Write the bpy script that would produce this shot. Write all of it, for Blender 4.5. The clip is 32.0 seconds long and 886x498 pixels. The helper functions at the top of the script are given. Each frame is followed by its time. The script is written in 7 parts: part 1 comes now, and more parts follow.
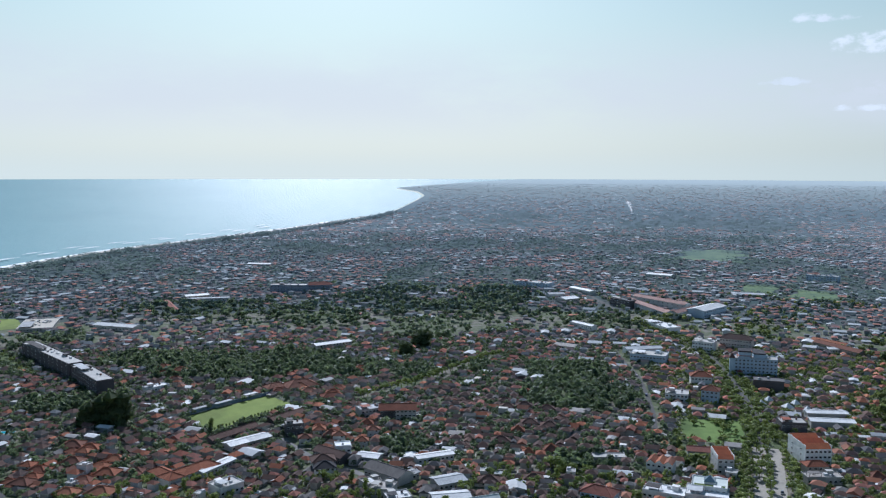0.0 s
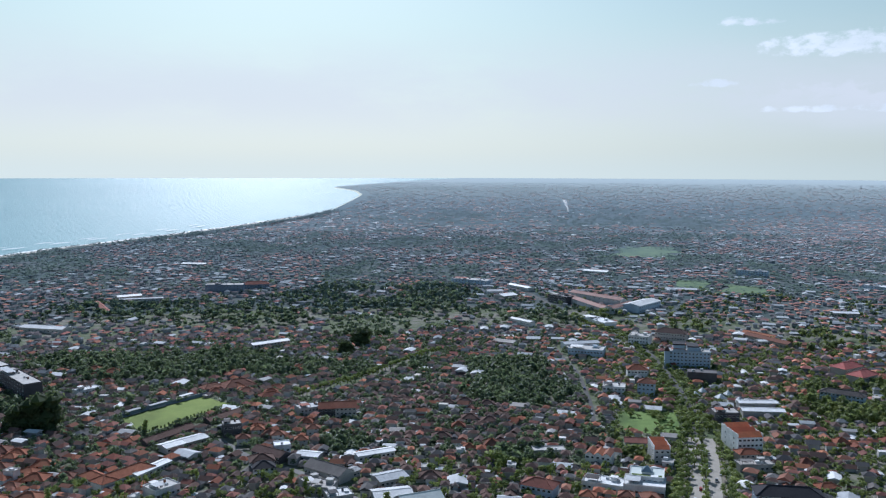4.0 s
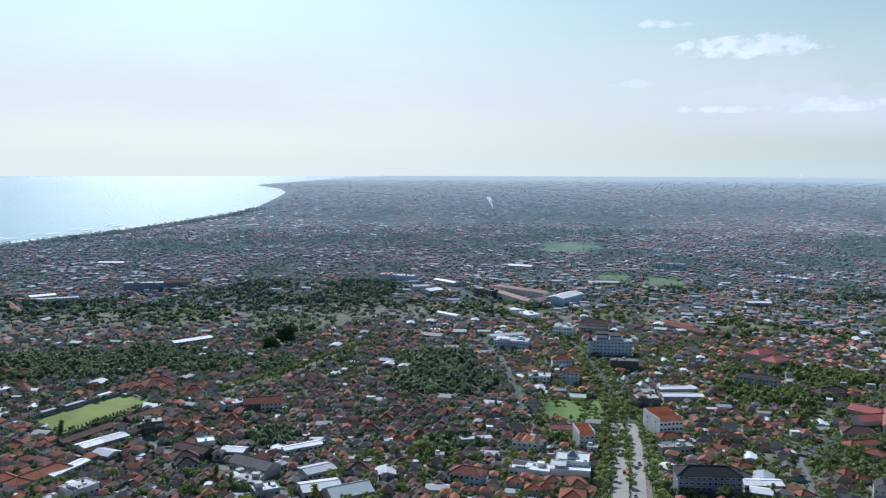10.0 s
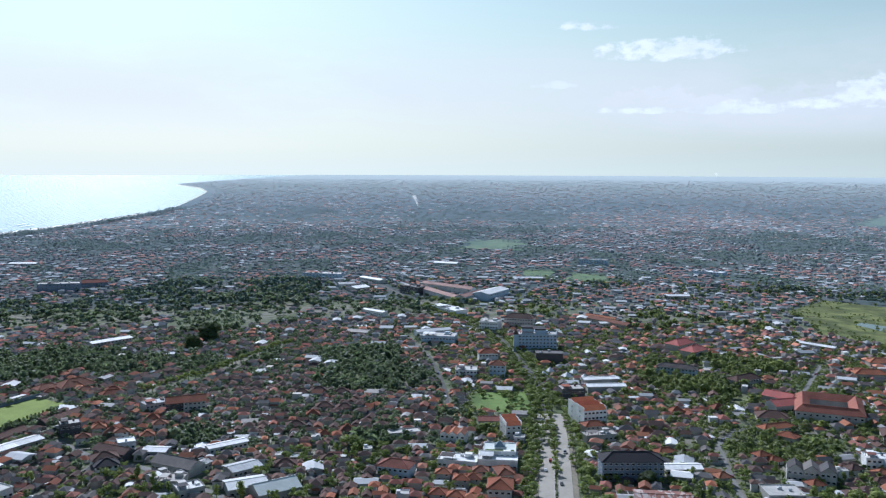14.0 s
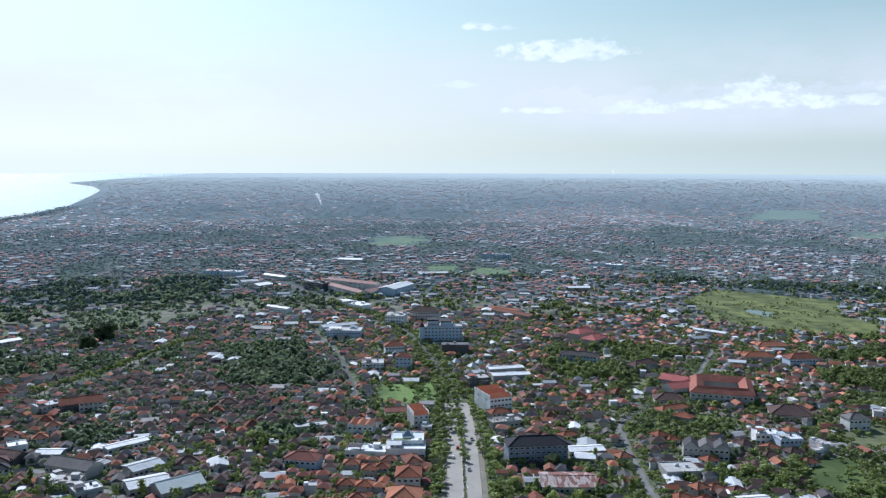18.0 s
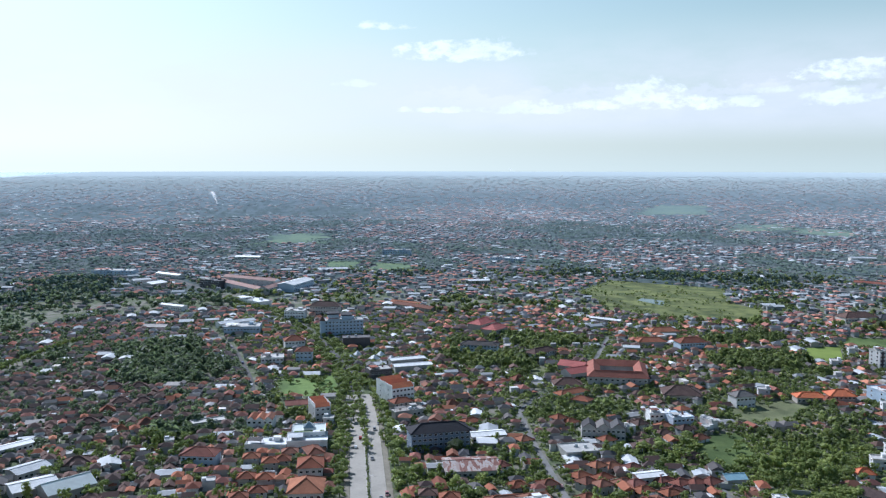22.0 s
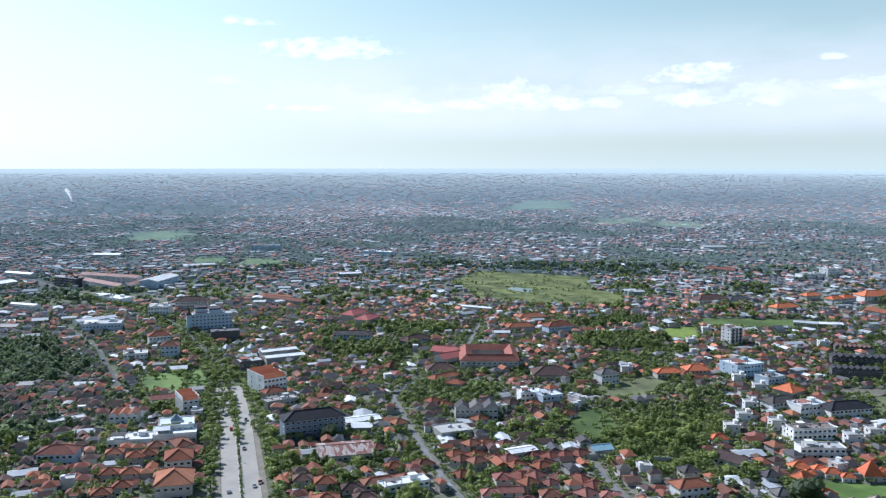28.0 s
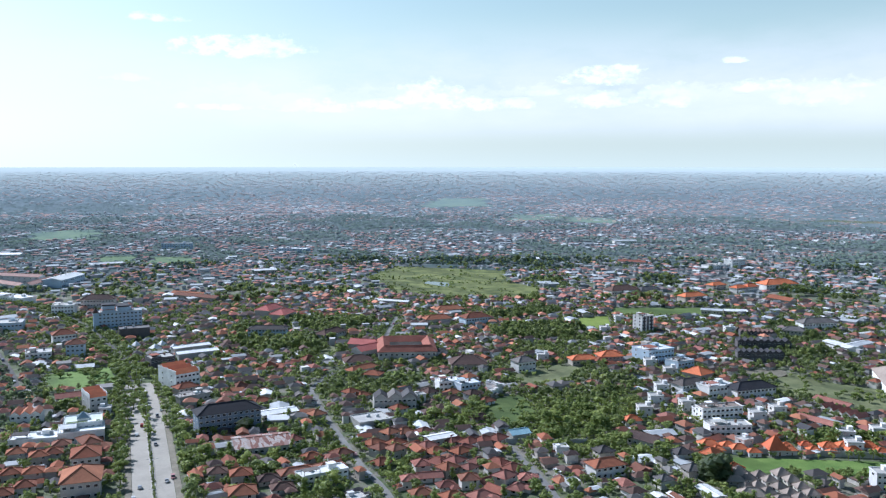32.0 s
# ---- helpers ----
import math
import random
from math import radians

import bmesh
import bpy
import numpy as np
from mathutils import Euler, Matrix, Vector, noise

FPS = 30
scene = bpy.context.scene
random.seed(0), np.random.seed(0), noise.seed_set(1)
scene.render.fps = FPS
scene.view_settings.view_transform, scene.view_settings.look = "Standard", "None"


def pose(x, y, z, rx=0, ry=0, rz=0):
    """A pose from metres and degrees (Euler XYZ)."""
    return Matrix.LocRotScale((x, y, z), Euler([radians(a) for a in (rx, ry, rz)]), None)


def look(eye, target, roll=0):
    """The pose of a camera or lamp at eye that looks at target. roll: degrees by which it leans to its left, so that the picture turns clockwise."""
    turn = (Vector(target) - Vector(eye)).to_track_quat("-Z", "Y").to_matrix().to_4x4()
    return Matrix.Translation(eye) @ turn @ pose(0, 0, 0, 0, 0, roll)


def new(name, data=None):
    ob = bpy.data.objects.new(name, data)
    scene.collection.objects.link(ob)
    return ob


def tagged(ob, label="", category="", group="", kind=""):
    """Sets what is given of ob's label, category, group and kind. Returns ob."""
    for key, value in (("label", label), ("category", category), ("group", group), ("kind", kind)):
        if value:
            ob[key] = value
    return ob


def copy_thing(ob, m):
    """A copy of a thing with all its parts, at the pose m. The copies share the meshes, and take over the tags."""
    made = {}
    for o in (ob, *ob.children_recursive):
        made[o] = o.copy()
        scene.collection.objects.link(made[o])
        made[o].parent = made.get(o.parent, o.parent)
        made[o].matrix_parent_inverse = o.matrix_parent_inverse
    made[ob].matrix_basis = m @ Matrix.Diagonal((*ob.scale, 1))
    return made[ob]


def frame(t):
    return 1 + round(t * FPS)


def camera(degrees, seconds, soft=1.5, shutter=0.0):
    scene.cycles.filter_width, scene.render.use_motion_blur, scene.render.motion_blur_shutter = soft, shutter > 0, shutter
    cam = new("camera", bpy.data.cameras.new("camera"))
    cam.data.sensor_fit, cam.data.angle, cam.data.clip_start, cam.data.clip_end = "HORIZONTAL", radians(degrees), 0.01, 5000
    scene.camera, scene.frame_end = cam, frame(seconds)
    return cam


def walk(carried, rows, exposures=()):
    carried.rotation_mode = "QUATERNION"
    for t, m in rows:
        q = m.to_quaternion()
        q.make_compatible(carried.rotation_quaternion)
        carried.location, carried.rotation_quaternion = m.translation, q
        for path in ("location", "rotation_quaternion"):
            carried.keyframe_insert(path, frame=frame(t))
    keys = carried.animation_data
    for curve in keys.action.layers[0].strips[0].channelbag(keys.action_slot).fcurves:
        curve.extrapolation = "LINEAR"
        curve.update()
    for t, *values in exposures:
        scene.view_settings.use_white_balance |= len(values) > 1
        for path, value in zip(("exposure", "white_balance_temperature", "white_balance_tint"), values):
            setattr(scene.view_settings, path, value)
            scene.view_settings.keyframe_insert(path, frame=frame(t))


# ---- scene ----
# ---- camera: it hangs over one spot, sinks and turns to the right ----
ROWS = (
    (0, -10.05, 5.41, 0.15, 0.0, 0.0, 200.0),
    (1, -8.30, 5.43, 0.19, -0.4, 0.5, 199.6),
    (2, -7.43, 5.44, 0.18, -0.9, 0.8, 199.0),
    (3, -6.67, 5.43, 0.18, -1.1, 1.1, 198.0),
    (6, -4.39, 5.47, 0.14, -1.4, 1.3, 196.0),
    (7, -3.60, 5.47, 0.14, -1.5, 1.6, 194.7),
    (8, -2.76, 5.48, 0.13, -1.8, 1.7, 193.6),
    (9, -1.85, 5.49, 0.14, -1.9, 1.4, 192.6),
    (10, -0.90, 5.50, 0.16, -1.9, 1.0, 191.7),
    (11, 0.18, 5.50, 0.16, -1.9, 0.9, 190.7),
    (12, 1.34, 5.52, 0.15, -1.9, 1.1, 189.8),
    (13, 2.68, 5.53, 0.18, -2.0, 0.9, 188.8),
    (14, 4.08, 5.50, 0.20, -2.5, 0.4, 187.4),
    (17, 8.80, 5.57, 0.16, -3.4, -0.7, 184.0),
    (18, 10.49, 5.56, 0.13, -3.5, -1.1, 181.9),
    (19, 12.17, 5.57, 0.11, -3.3, -0.9, 180.0),
    (20, 13.86, 5.58, 0.08, -3.3, -0.4, 178.3),
    (21, 15.51, 5.59, 0.08, -3.3, -0.3, 176.5),
    (22, 17.17, 5.60, 0.05, -3.3, -0.0, 174.7),
    (23, 18.64, 5.61, 0.05, -3.4, 0.1, 173.0),
    (24, 20.06, 5.62, 0.03, -3.4, 0.1, 171.5),
    (25, 21.49, 5.60, 0.03, -3.6, 0.0, 169.6),
    (28, 25.79, 5.68, 0.06, -3.9, 0.0, 165.4),
    (29, 27.19, 5.66, 0.07, -4.0, 0.2, 163.3),
    (30, 28.58, 5.67, 0.04, -3.8, 0.5, 161.6),
    (31, 29.98, 5.67, 0.04, -3.8, 0.8, 159.8),
    (32, 31.39, 5.68, 0.04, -3.8, 0.9, 158.1),
)


def heading(yaw, pitch):
    a, b = radians(yaw), radians(pitch)
    return Vector((math.sin(a) * math.cos(b), math.cos(a) * math.cos(b), -math.sin(b)))


cam = camera(54.57, 32.0, soft=1.25)
walk(cam, [(t, look((x, y, z), Vector((x, y, z)) + 100 * heading(yaw, pitch), roll)) for t, yaw, pitch, roll, x, y, z in ROWS],
     exposures=[(0, -0.11, 5400, 15), (12, 0.06, 5400, 15), (24, 0.30, 5400, 15), (32, 0.44, 5400, 15)])

# ---- light: a hazy tropical day, the sun high over the sea ----
SUN_AZ, SUN_EL = -17.0, 37.0
sun_way = heading(SUN_AZ, -SUN_EL)
sun = new("sun", bpy.data.lights.new("sun", "SUN"))
sun.data.energy, sun.data.angle, sun.data.color = 4.7, radians(0.6), (1.0, 0.955, 0.89)
sun.matrix_world = look(sun_way * 1000, (0, 0, 0))


class Nodes:
    """A short way to write node trees."""

    def __init__(self, tree):
        self.tree = tree
        tree.nodes.clear()

    def add(self, kind, inputs=(), **props):
        n = self.tree.nodes.new(kind)
        for key, value in props.items():
            setattr(n, key, value)
        for key, value in dict(inputs).items():
            if isinstance(value, bpy.types.NodeSocket):
                self.tree.links.new(value, n.inputs[key])
            else:
                n.inputs[key].default_value = value
        return n

    def math(self, op, a, b=0.0, clamp=False):
        return self.add("ShaderNodeMath", {0: a, 1: b}, operation=op, use_clamp=clamp).outputs[0]

    def mix(self, f, a, b):
        n = self.add("ShaderNodeMix", {0: f}, data_type="RGBA")
        for sock, value in ((n.inputs[6], a), (n.inputs[7], b)):
            if isinstance(value, bpy.types.NodeSocket):
                self.tree.links.new(value, sock)
            else:
                sock.default_value = (*value[:3], 1)
        return n.outputs[2]

    def ramp(self, f, lo, hi, smooth=True):
        return self.add("ShaderNodeMapRange", {0: f, 1: lo, 2: hi, 3: 0.0, 4: 1.0}, interpolation_type="SMOOTHSTEP" if smooth else "LINEAR").outputs[0]

    def noise(self, vec, scale, detail=3.0, rough=0.55):
        return self.add("ShaderNodeTexNoise", {"Vector": vec, "Scale": scale, "Detail": detail, "Roughness": rough}).outputs["Fac"]


# cumulus over the land: bearing, height, half width and half height, all in degrees
CLOUDS = (
    (18.4, 7.30, 3.9, 0.62), (20.6, 7.45, 1.6, 0.62), (13.3, 8.95, 1.75, 0.26), (11.3, 5.25, 1.5, 0.22), (42.0, 5.55, 2.7, 0.52), (43.4, 5.75, 1.2, 0.5),
    (38.0, 4.62, 1.1, 0.25), (30.4, 4.45, 2.2, 0.85), (33.5, 3.85, 1.6, 0.45), (23.0, 3.72, 3.0, 0.42), (27.4, 3.75, 1.5, 0.35), (41.6, 4.05, 2.2, 0.5),
    (46.0, 4.25, 1.7, 0.70), (51.5, 4.75, 2.1, 0.36), (54.8, 4.20, 2.4, 0.70), (49.8, 6.40, 0.75, 0.18), (56.9, 4.65, 1.1, 0.2), (36.4, 3.9, 1.5, 0.3), (16.5, 3.6, 2.2, 0.22),
)


def make_world():
    world = bpy.data.worlds.new("sky")
    scene.world = world
    world.use_nodes = True
    n = Nodes(world.node_tree)
    sky = n.add("ShaderNodeTexSky", sky_type="NISHITA", sun_disc=False, sun_elevation=radians(SUN_EL), sun_rotation=radians(SUN_AZ),
                altitude=50.0, air_density=1.1, dust_density=1.6, ozone_density=2.0)
    way = n.add("ShaderNodeTexCoord").outputs["Generated"]
    xyz = n.add("ShaderNodeSeparateXYZ", {0: way})
    up = n.math("MULTIPLY", n.math("ARCSINE", xyz.outputs["Z"]), 57.296)
    side = n.math("MULTIPLY", n.math("ARCTAN2", xyz.outputs["X"], xyz.outputs["Y"]), 57.296)
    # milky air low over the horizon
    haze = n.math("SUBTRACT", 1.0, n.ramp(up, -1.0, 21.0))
    milk = n.mix(n.ramp(side, -12.0, 46.0), (10.2, 10.4, 9.85), (7.4, 7.85, 7.55))
    col = n.mix(n.math("MULTIPLY", haze, 0.82), sky.outputs[0], milk)
    low = n.math("SUBTRACT", 1.0, n.ramp(up, -0.6, 1.5))
    col = n.mix(n.math("MULTIPLY", low, 0.5), col, n.mix(n.ramp(side, -12.0, 46.0), (10.2, 10.4, 9.85), (7.9, 8.5, 8.3)))
    # the clear blue overhead is deeper than the air near the horizon
    deep = n.math("SUBTRACT", 1.0, n.math("MULTIPLY", n.ramp(up, 11.0, 45.0), 0.14))
    col = n.add("ShaderNodeVectorMath", {0: col, 1: n.add("ShaderNodeCombineXYZ", {0: n.math("MULTIPLY", deep, deep), 1: n.math("MULTIPLY", deep, 1.045), 2: n.math("MULTIPLY", deep, 0.985)}).outputs[0]}, operation="MULTIPLY").outputs[0]
    high = n.ramp(up, 2.5, 9.5)
    col = n.add("ShaderNodeVectorMath", {0: col, 1: n.mix(high, (1.01, 1.015, 0.98), (0.945, 1.015, 0.96))}, operation="MULTIPLY").outputs[0]
    flat = n.add("ShaderNodeCombineXYZ", {0: n.math("MULTIPLY", side, 0.35), 1: up, 2: 0.0}).outputs[0]
    fluff = n.noise(n.add("ShaderNodeVectorMath", {0: flat, 1: (1.7, 1.0, 1.0)}, operation="MULTIPLY").outputs[0], 1.35, 8.0, 0.62)
    veil = n.noise(flat, 0.16, 6.0, 0.6)
    # thin streaks and the pale bank that the cumulus stand in
    bank = n.math("MULTIPLY", n.ramp(up, 1.0, 4.5), n.math("SUBTRACT", 1.0, n.ramp(up, 5.0, 10.0)))
    bank = n.math("MULTIPLY", bank, n.ramp(veil, 0.26, 0.60))
    col = n.mix(n.math("MULTIPLY", bank, 0.58), col, (9.7, 9.6, 9.4))
    # the continuous bank of cumulus along the east, with bumpy tops
    top = n.math("ADD", up, n.math("MULTIPLY", n.math("SUBTRACT", fluff, 0.5), 4.5))
    row = n.math("MULTIPLY", n.math("SUBTRACT", 1.0, n.ramp(top, 4.3, 5.2)), n.ramp(up, 1.2, 3.4))
    row = n.math("MULTIPLY", row, n.ramp(side, 6.0, 24.0))
    col = n.mix(n.math("MULTIPLY", row, 0.5), col, n.mix(n.ramp(veil, 0.35, 0.65), (9.1, 9.4, 9.4), (10.4, 10.4, 10.3)))
    mask = 0.0
    for a, e, w, h in CLOUDS:
        du = n.math("DIVIDE", n.math("SUBTRACT", side, a), w)
        dv = n.math("DIVIDE", n.math("SUBTRACT", up, e - h * 0.2), h * 1.35)
        dv = n.math("MAXIMUM", dv, n.math("MULTIPLY", dv, -1.9))      # flat bases
        d = n.math("ADD", n.math("MULTIPLY", du, du), n.math("MULTIPLY", dv, dv))
        one = n.math("SUBTRACT", 1.0, n.math("MULTIPLY", d, 0.55), True)
        mask = one if isinstance(mask, float) else n.math("MAXIMUM", mask, one)
    puff = n.ramp(n.math("ADD", n.math("MULTIPLY", mask, 0.75), n.math("MULTIPLY", n.math("SUBTRACT", fluff, 0.5), 3.0)), 0.16, 0.85)
    puff = n.math("MULTIPLY", puff, n.ramp(mask, 0.0, 0.25))
    under = n.ramp(n.noise(flat, 0.6, 5.0), 0.3, 0.7)
    col = n.mix(n.math("MULTIPLY", puff, 0.85), col, n.mix(under, (10.0, 10.6, 10.5), (11.8, 12.3, 12.1)))
    out = n.add("ShaderNodeBackground", {"Color": col, "Strength": 0.079})
    n.add("ShaderNodeOutputWorld", {0: out.outputs[0]})


make_world()


# ---- materials ----
def finish(m, n, color, rough, metal=0.0, bump=None, dist=0.05, spec=0.5, sheen=0.0):
    ins = {"Base Color": color, "Roughness": rough, "Metallic": metal, "Specular IOR Level": spec, "Sheen Weight": sheen}
    if bump is not None:
        ins["Normal"] = n.add("ShaderNodeBump", {"Height": bump, "Distance": dist, "Strength": 0.7}).outputs[0]
    b = n.add("ShaderNodeBsdfPrincipled", {k: ((*v, 1) if isinstance(v, tuple) else v) for k, v in ins.items()})
    n.add("ShaderNodeOutputMaterial", {0: b.outputs[0]})
    return m


def material(name):
    m = bpy.data.materials.new(name)
    m.use_nodes = True
    return m, Nodes(m.node_tree)


def shades(name, tones, rough=0.8, grain=0.6, coarse=0.12, spread=0.25, bump=0.04, joined=False, metal=0.0, ribs=0.0, spec=0.4, sheen=0.0):
    """A weathered surface: each piece takes a tone between those given, with coarse stains and fine grain."""
    m, n = material(name)
    if joined:
        rnd = n.add("ShaderNodeNewGeometry").outputs["Random Per Island"]
        pos = n.add("ShaderNodeNewGeometry").outputs["Position"]
    else:
        rnd = n.add("ShaderNodeObjectInfo").outputs["Random"]
        pos = n.add("ShaderNodeTexCoord").outputs["Object"]
    ramp = n.add("ShaderNodeValToRGB", {0: rnd})
    e = ramp.color_ramp.elements
    for i in range(len(tones) - 2):
        e.new(0.5)
    for i, tone in enumerate(tones):
        e[i].position, e[i].color = i / max(1, len(tones) - 1), (*tone, 1)
    big, fine = n.noise(pos, coarse, 4.0), n.noise(pos, grain, 5.0, 0.65)
    both = n.math("ADD", n.math("MULTIPLY", big, 1.2), n.math("MULTIPLY", fine, 0.8))
    gain = n.add("ShaderNodeMapRange", {0: both, 1: 0.6, 2: 1.4, 3: 1 - spread, 4: 1 + spread}).outputs[0]
    col = n.add("ShaderNodeVectorMath", {0: ramp.outputs[0], 1: n.add("ShaderNodeCombineXYZ", {0: gain, 1: gain, 2: gain}).outputs[0]}, operation="MULTIPLY").outputs[0]
    height = fine
    if ribs:
        wave = n.add("ShaderNodeTexWave", {"Vector": pos, "Scale": ribs, "Distortion": 0.3, "Detail": 1.0}, bands_direction="X").outputs["Fac"]
        height = n.math("ADD", n.math("MULTIPLY", fine, 0.6), wave)
    return finish(m, n, col, rough, metal, height if bump else None, bump, spec, sheen)


ORANGE = ((0.28, 0.105, 0.064), (0.37, 0.145, 0.085), (0.20, 0.080, 0.056), (0.42, 0.180, 0.105), (0.17, 0.082, 0.062), (0.33, 0.16, 0.11))
BROWN = ((0.105, 0.070, 0.062), (0.150, 0.094, 0.078), (0.080, 0.060, 0.058), (0.190, 0.115, 0.092))
GREY = ((0.090, 0.090, 0.098), (0.15, 0.142, 0.138), (0.070, 0.070, 0.076), (0.125, 0.108, 0.100), (0.23, 0.22, 0.212))
MAROON = ((0.27, 0.115, 0.092), (0.36, 0.165, 0.130), (0.18, 0.085, 0.072), (0.31, 0.120, 0.085))
THATCH = ((0.30, 0.245, 0.21), (0.36, 0.30, 0.255), (0.25, 0.205, 0.18))
CREAM = ((0.62, 0.60, 0.56), (0.50, 0.46, 0.40), (0.70, 0.69, 0.67), (0.40, 0.36, 0.31))
WHITES = ((0.62, 0.60, 0.56), (0.42, 0.39, 0.35), (0.34, 0.29, 0.25), (0.74, 0.73, 0.71), (0.30, 0.30, 0.30), (0.50, 0.45, 0.38))
PALE = ((0.60, 0.61, 0.62), (0.42, 0.44, 0.46), (0.74, 0.74, 0.73), (0.32, 0.34, 0.36), (0.30, 0.27, 0.25))
LEAF = ((0.136, 0.188, 0.060), (0.298, 0.350, 0.100), (0.196, 0.254, 0.080), (0.420, 0.470, 0.142))
CLUMP_LEAF = ((0.100, 0.134, 0.058), (0.208, 0.250, 0.090), (0.140, 0.180, 0.072), (0.310, 0.340, 0.116))

M = {}
for key, tones, kw in (
        ("orange", ORANGE, dict(ribs=2.2, spec=0.1, rough=0.9)), ("brown", BROWN, dict(ribs=2.2, spec=0.1, rough=0.9)), ("grey", GREY, dict(ribs=2.2, spec=0.1, rough=0.9)), ("maroon", MAROON, dict(ribs=2.2, spec=0.1, rough=0.9)), ("thatch", THATCH, dict(ribs=2.2, spec=0.1, rough=0.9)), ("cream", CREAM, dict(spread=0.14, coarse=0.2)),
        ("white", WHITES, dict(spread=0.14, coarse=0.2)), ("pale", PALE, dict(rough=0.7, ribs=1.6, spread=0.28, spec=0.15))):
    M[key] = shades(key, tones, **kw)
    M["far_" + key] = shades("far_" + key, tones, joined=True, **{**kw, "bump": 0.0, "coarse": 0.03, "grain": 0.25})
M["trunk"] = shades("bark", ((0.13, 0.10, 0.075), (0.17, 0.135, 0.10)), grain=3.0)
M["wood"] = shades("door_wood", ((0.16, 0.09, 0.05), (0.24, 0.15, 0.09)), grain=2.0, rough=0.6)
M["concrete"] = shades("concrete", ((0.36, 0.35, 0.33), (0.45, 0.44, 0.42)), spread=0.3)
M["dark_wall"] = shades("dark_wall", ((0.075, 0.07, 0.075), (0.10, 0.095, 0.10)))
M["black_roof"] = shades("black_roof", ((0.035, 0.035, 0.042), (0.05, 0.05, 0.058)), ribs=1.5, rough=0.8, spec=0.12)
M["blue_wall"] = shades("blue_wall", ((0.40, 0.50, 0.60), (0.46, 0.55, 0.64)), spread=0.12)
M["pale_wall"] = shades("pale_wall", ((0.66, 0.65, 0.63), (0.55, 0.55, 0.57), (0.72, 0.71, 0.70), (0.60, 0.55, 0.50)), spread=0.15)
M["dim_blue"] = shades("dim_blue_wall", ((0.17, 0.21, 0.28), (0.20, 0.25, 0.32)), spread=0.15)
M["white_paint"] = shades("white_paint", ((0.64, 0.63, 0.61), (0.80, 0.80, 0.79), (0.72, 0.71, 0.69)), spread=0.25)
M["white_roof"] = shades("white_roof", ((0.56, 0.57, 0.57), (0.78, 0.78, 0.77), (0.66, 0.67, 0.68)), rough=0.6, spread=0.28, ribs=1.5, spec=0.15)


def rust_material():
    m, n = material("rusted_sheets")
    pos = n.add("ShaderNodeTexCoord").outputs["Object"]
    sheet = n.add("ShaderNodeTexVoronoi", {"Vector": n.add("ShaderNodeMapping", {"Vector": pos, "Scale": (0.55, 0.16, 0.3)}).outputs[0], "Scale": 1.0}).outputs["Color"]
    pick = n.add("ShaderNodeSeparateXYZ", {0: sheet}).outputs["X"]
    col = n.mix(n.ramp(pick, 0.55, 0.7), (0.17, 0.07, 0.055), (0.40, 0.36, 0.34))
    fine = n.noise(pos, 0.8, 5.0, 0.7)
    col = n.mix(n.ramp(fine, 0.45, 0.7), col, (0.30, 0.15, 0.11))
    return finish(m, n, col, 0.7, 0.0, fine, 0.05, 0.3)


M["rust_roof"] = rust_material()
M["green_paint"] = shades("green_paint", ((0.50, 0.55, 0.525), (0.56, 0.60, 0.575)), spread=0.15)
M["blue_roof"] = shades("blue_roof", ((0.26, 0.42, 0.50), (0.32, 0.50, 0.57)), rough=0.5, spread=0.15, ribs=1.5)
M["pink_roof"] = shades("pink_roof", ((0.42, 0.13, 0.115), (0.46, 0.15, 0.13)), spec=0.15, spread=0.18, ribs=2.2)
M["school_roof"] = shades("school_roof", ((0.30, 0.115, 0.085), (0.33, 0.13, 0.095)), spec=0.1, spread=0.25, ribs=2.2)
M["arcade_roof"] = shades("arcade_roof", ((0.36, 0.22, 0.19), (0.42, 0.27, 0.235)), spec=0.1, spread=0.25, ribs=1.5)
M["garden_wall"] = shades("garden_wall", ((0.62, 0.60, 0.56), (0.34, 0.32, 0.29), (0.50, 0.47, 0.43), (0.24, 0.225, 0.21)), joined=True, bump=0.0, coarse=0.2)
M["tank"] = shades("tank_plastic", ((0.30, 0.12, 0.04), (0.06, 0.07, 0.09)), bump=0.0)
M["vivid_roof"] = shades("vivid_roof", ((0.58, 0.15, 0.055), (0.64, 0.19, 0.075), (0.52, 0.12, 0.05)), spread=0.2, ribs=2.2)
M["metal"] = shades("grey_metal", ((0.45, 0.45, 0.46), (0.5, 0.5, 0.5)), rough=0.35, metal=0.8, bump=0.0)
M["tyre"] = shades("tyre_rubber", ((0.02, 0.02, 0.02), (0.03, 0.03, 0.03)), bump=0.0)
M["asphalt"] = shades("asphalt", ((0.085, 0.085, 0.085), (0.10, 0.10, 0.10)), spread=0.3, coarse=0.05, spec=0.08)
# a paler copy of the asphalt, sunlight put into its tone
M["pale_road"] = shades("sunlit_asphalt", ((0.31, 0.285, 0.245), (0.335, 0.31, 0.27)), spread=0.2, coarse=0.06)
M["paving"] = shades("paving", ((0.33, 0.31, 0.29), (0.38, 0.36, 0.33)), spread=0.3, coarse=0.1)
M["sand"] = shades("sand", ((0.40, 0.36, 0.30), (0.44, 0.40, 0.34)), coarse=0.01)
M["verge"] = shades("dusty_verge", ((0.13, 0.12, 0.085), (0.17, 0.15, 0.11)), coarse=0.15, spread=0.4)


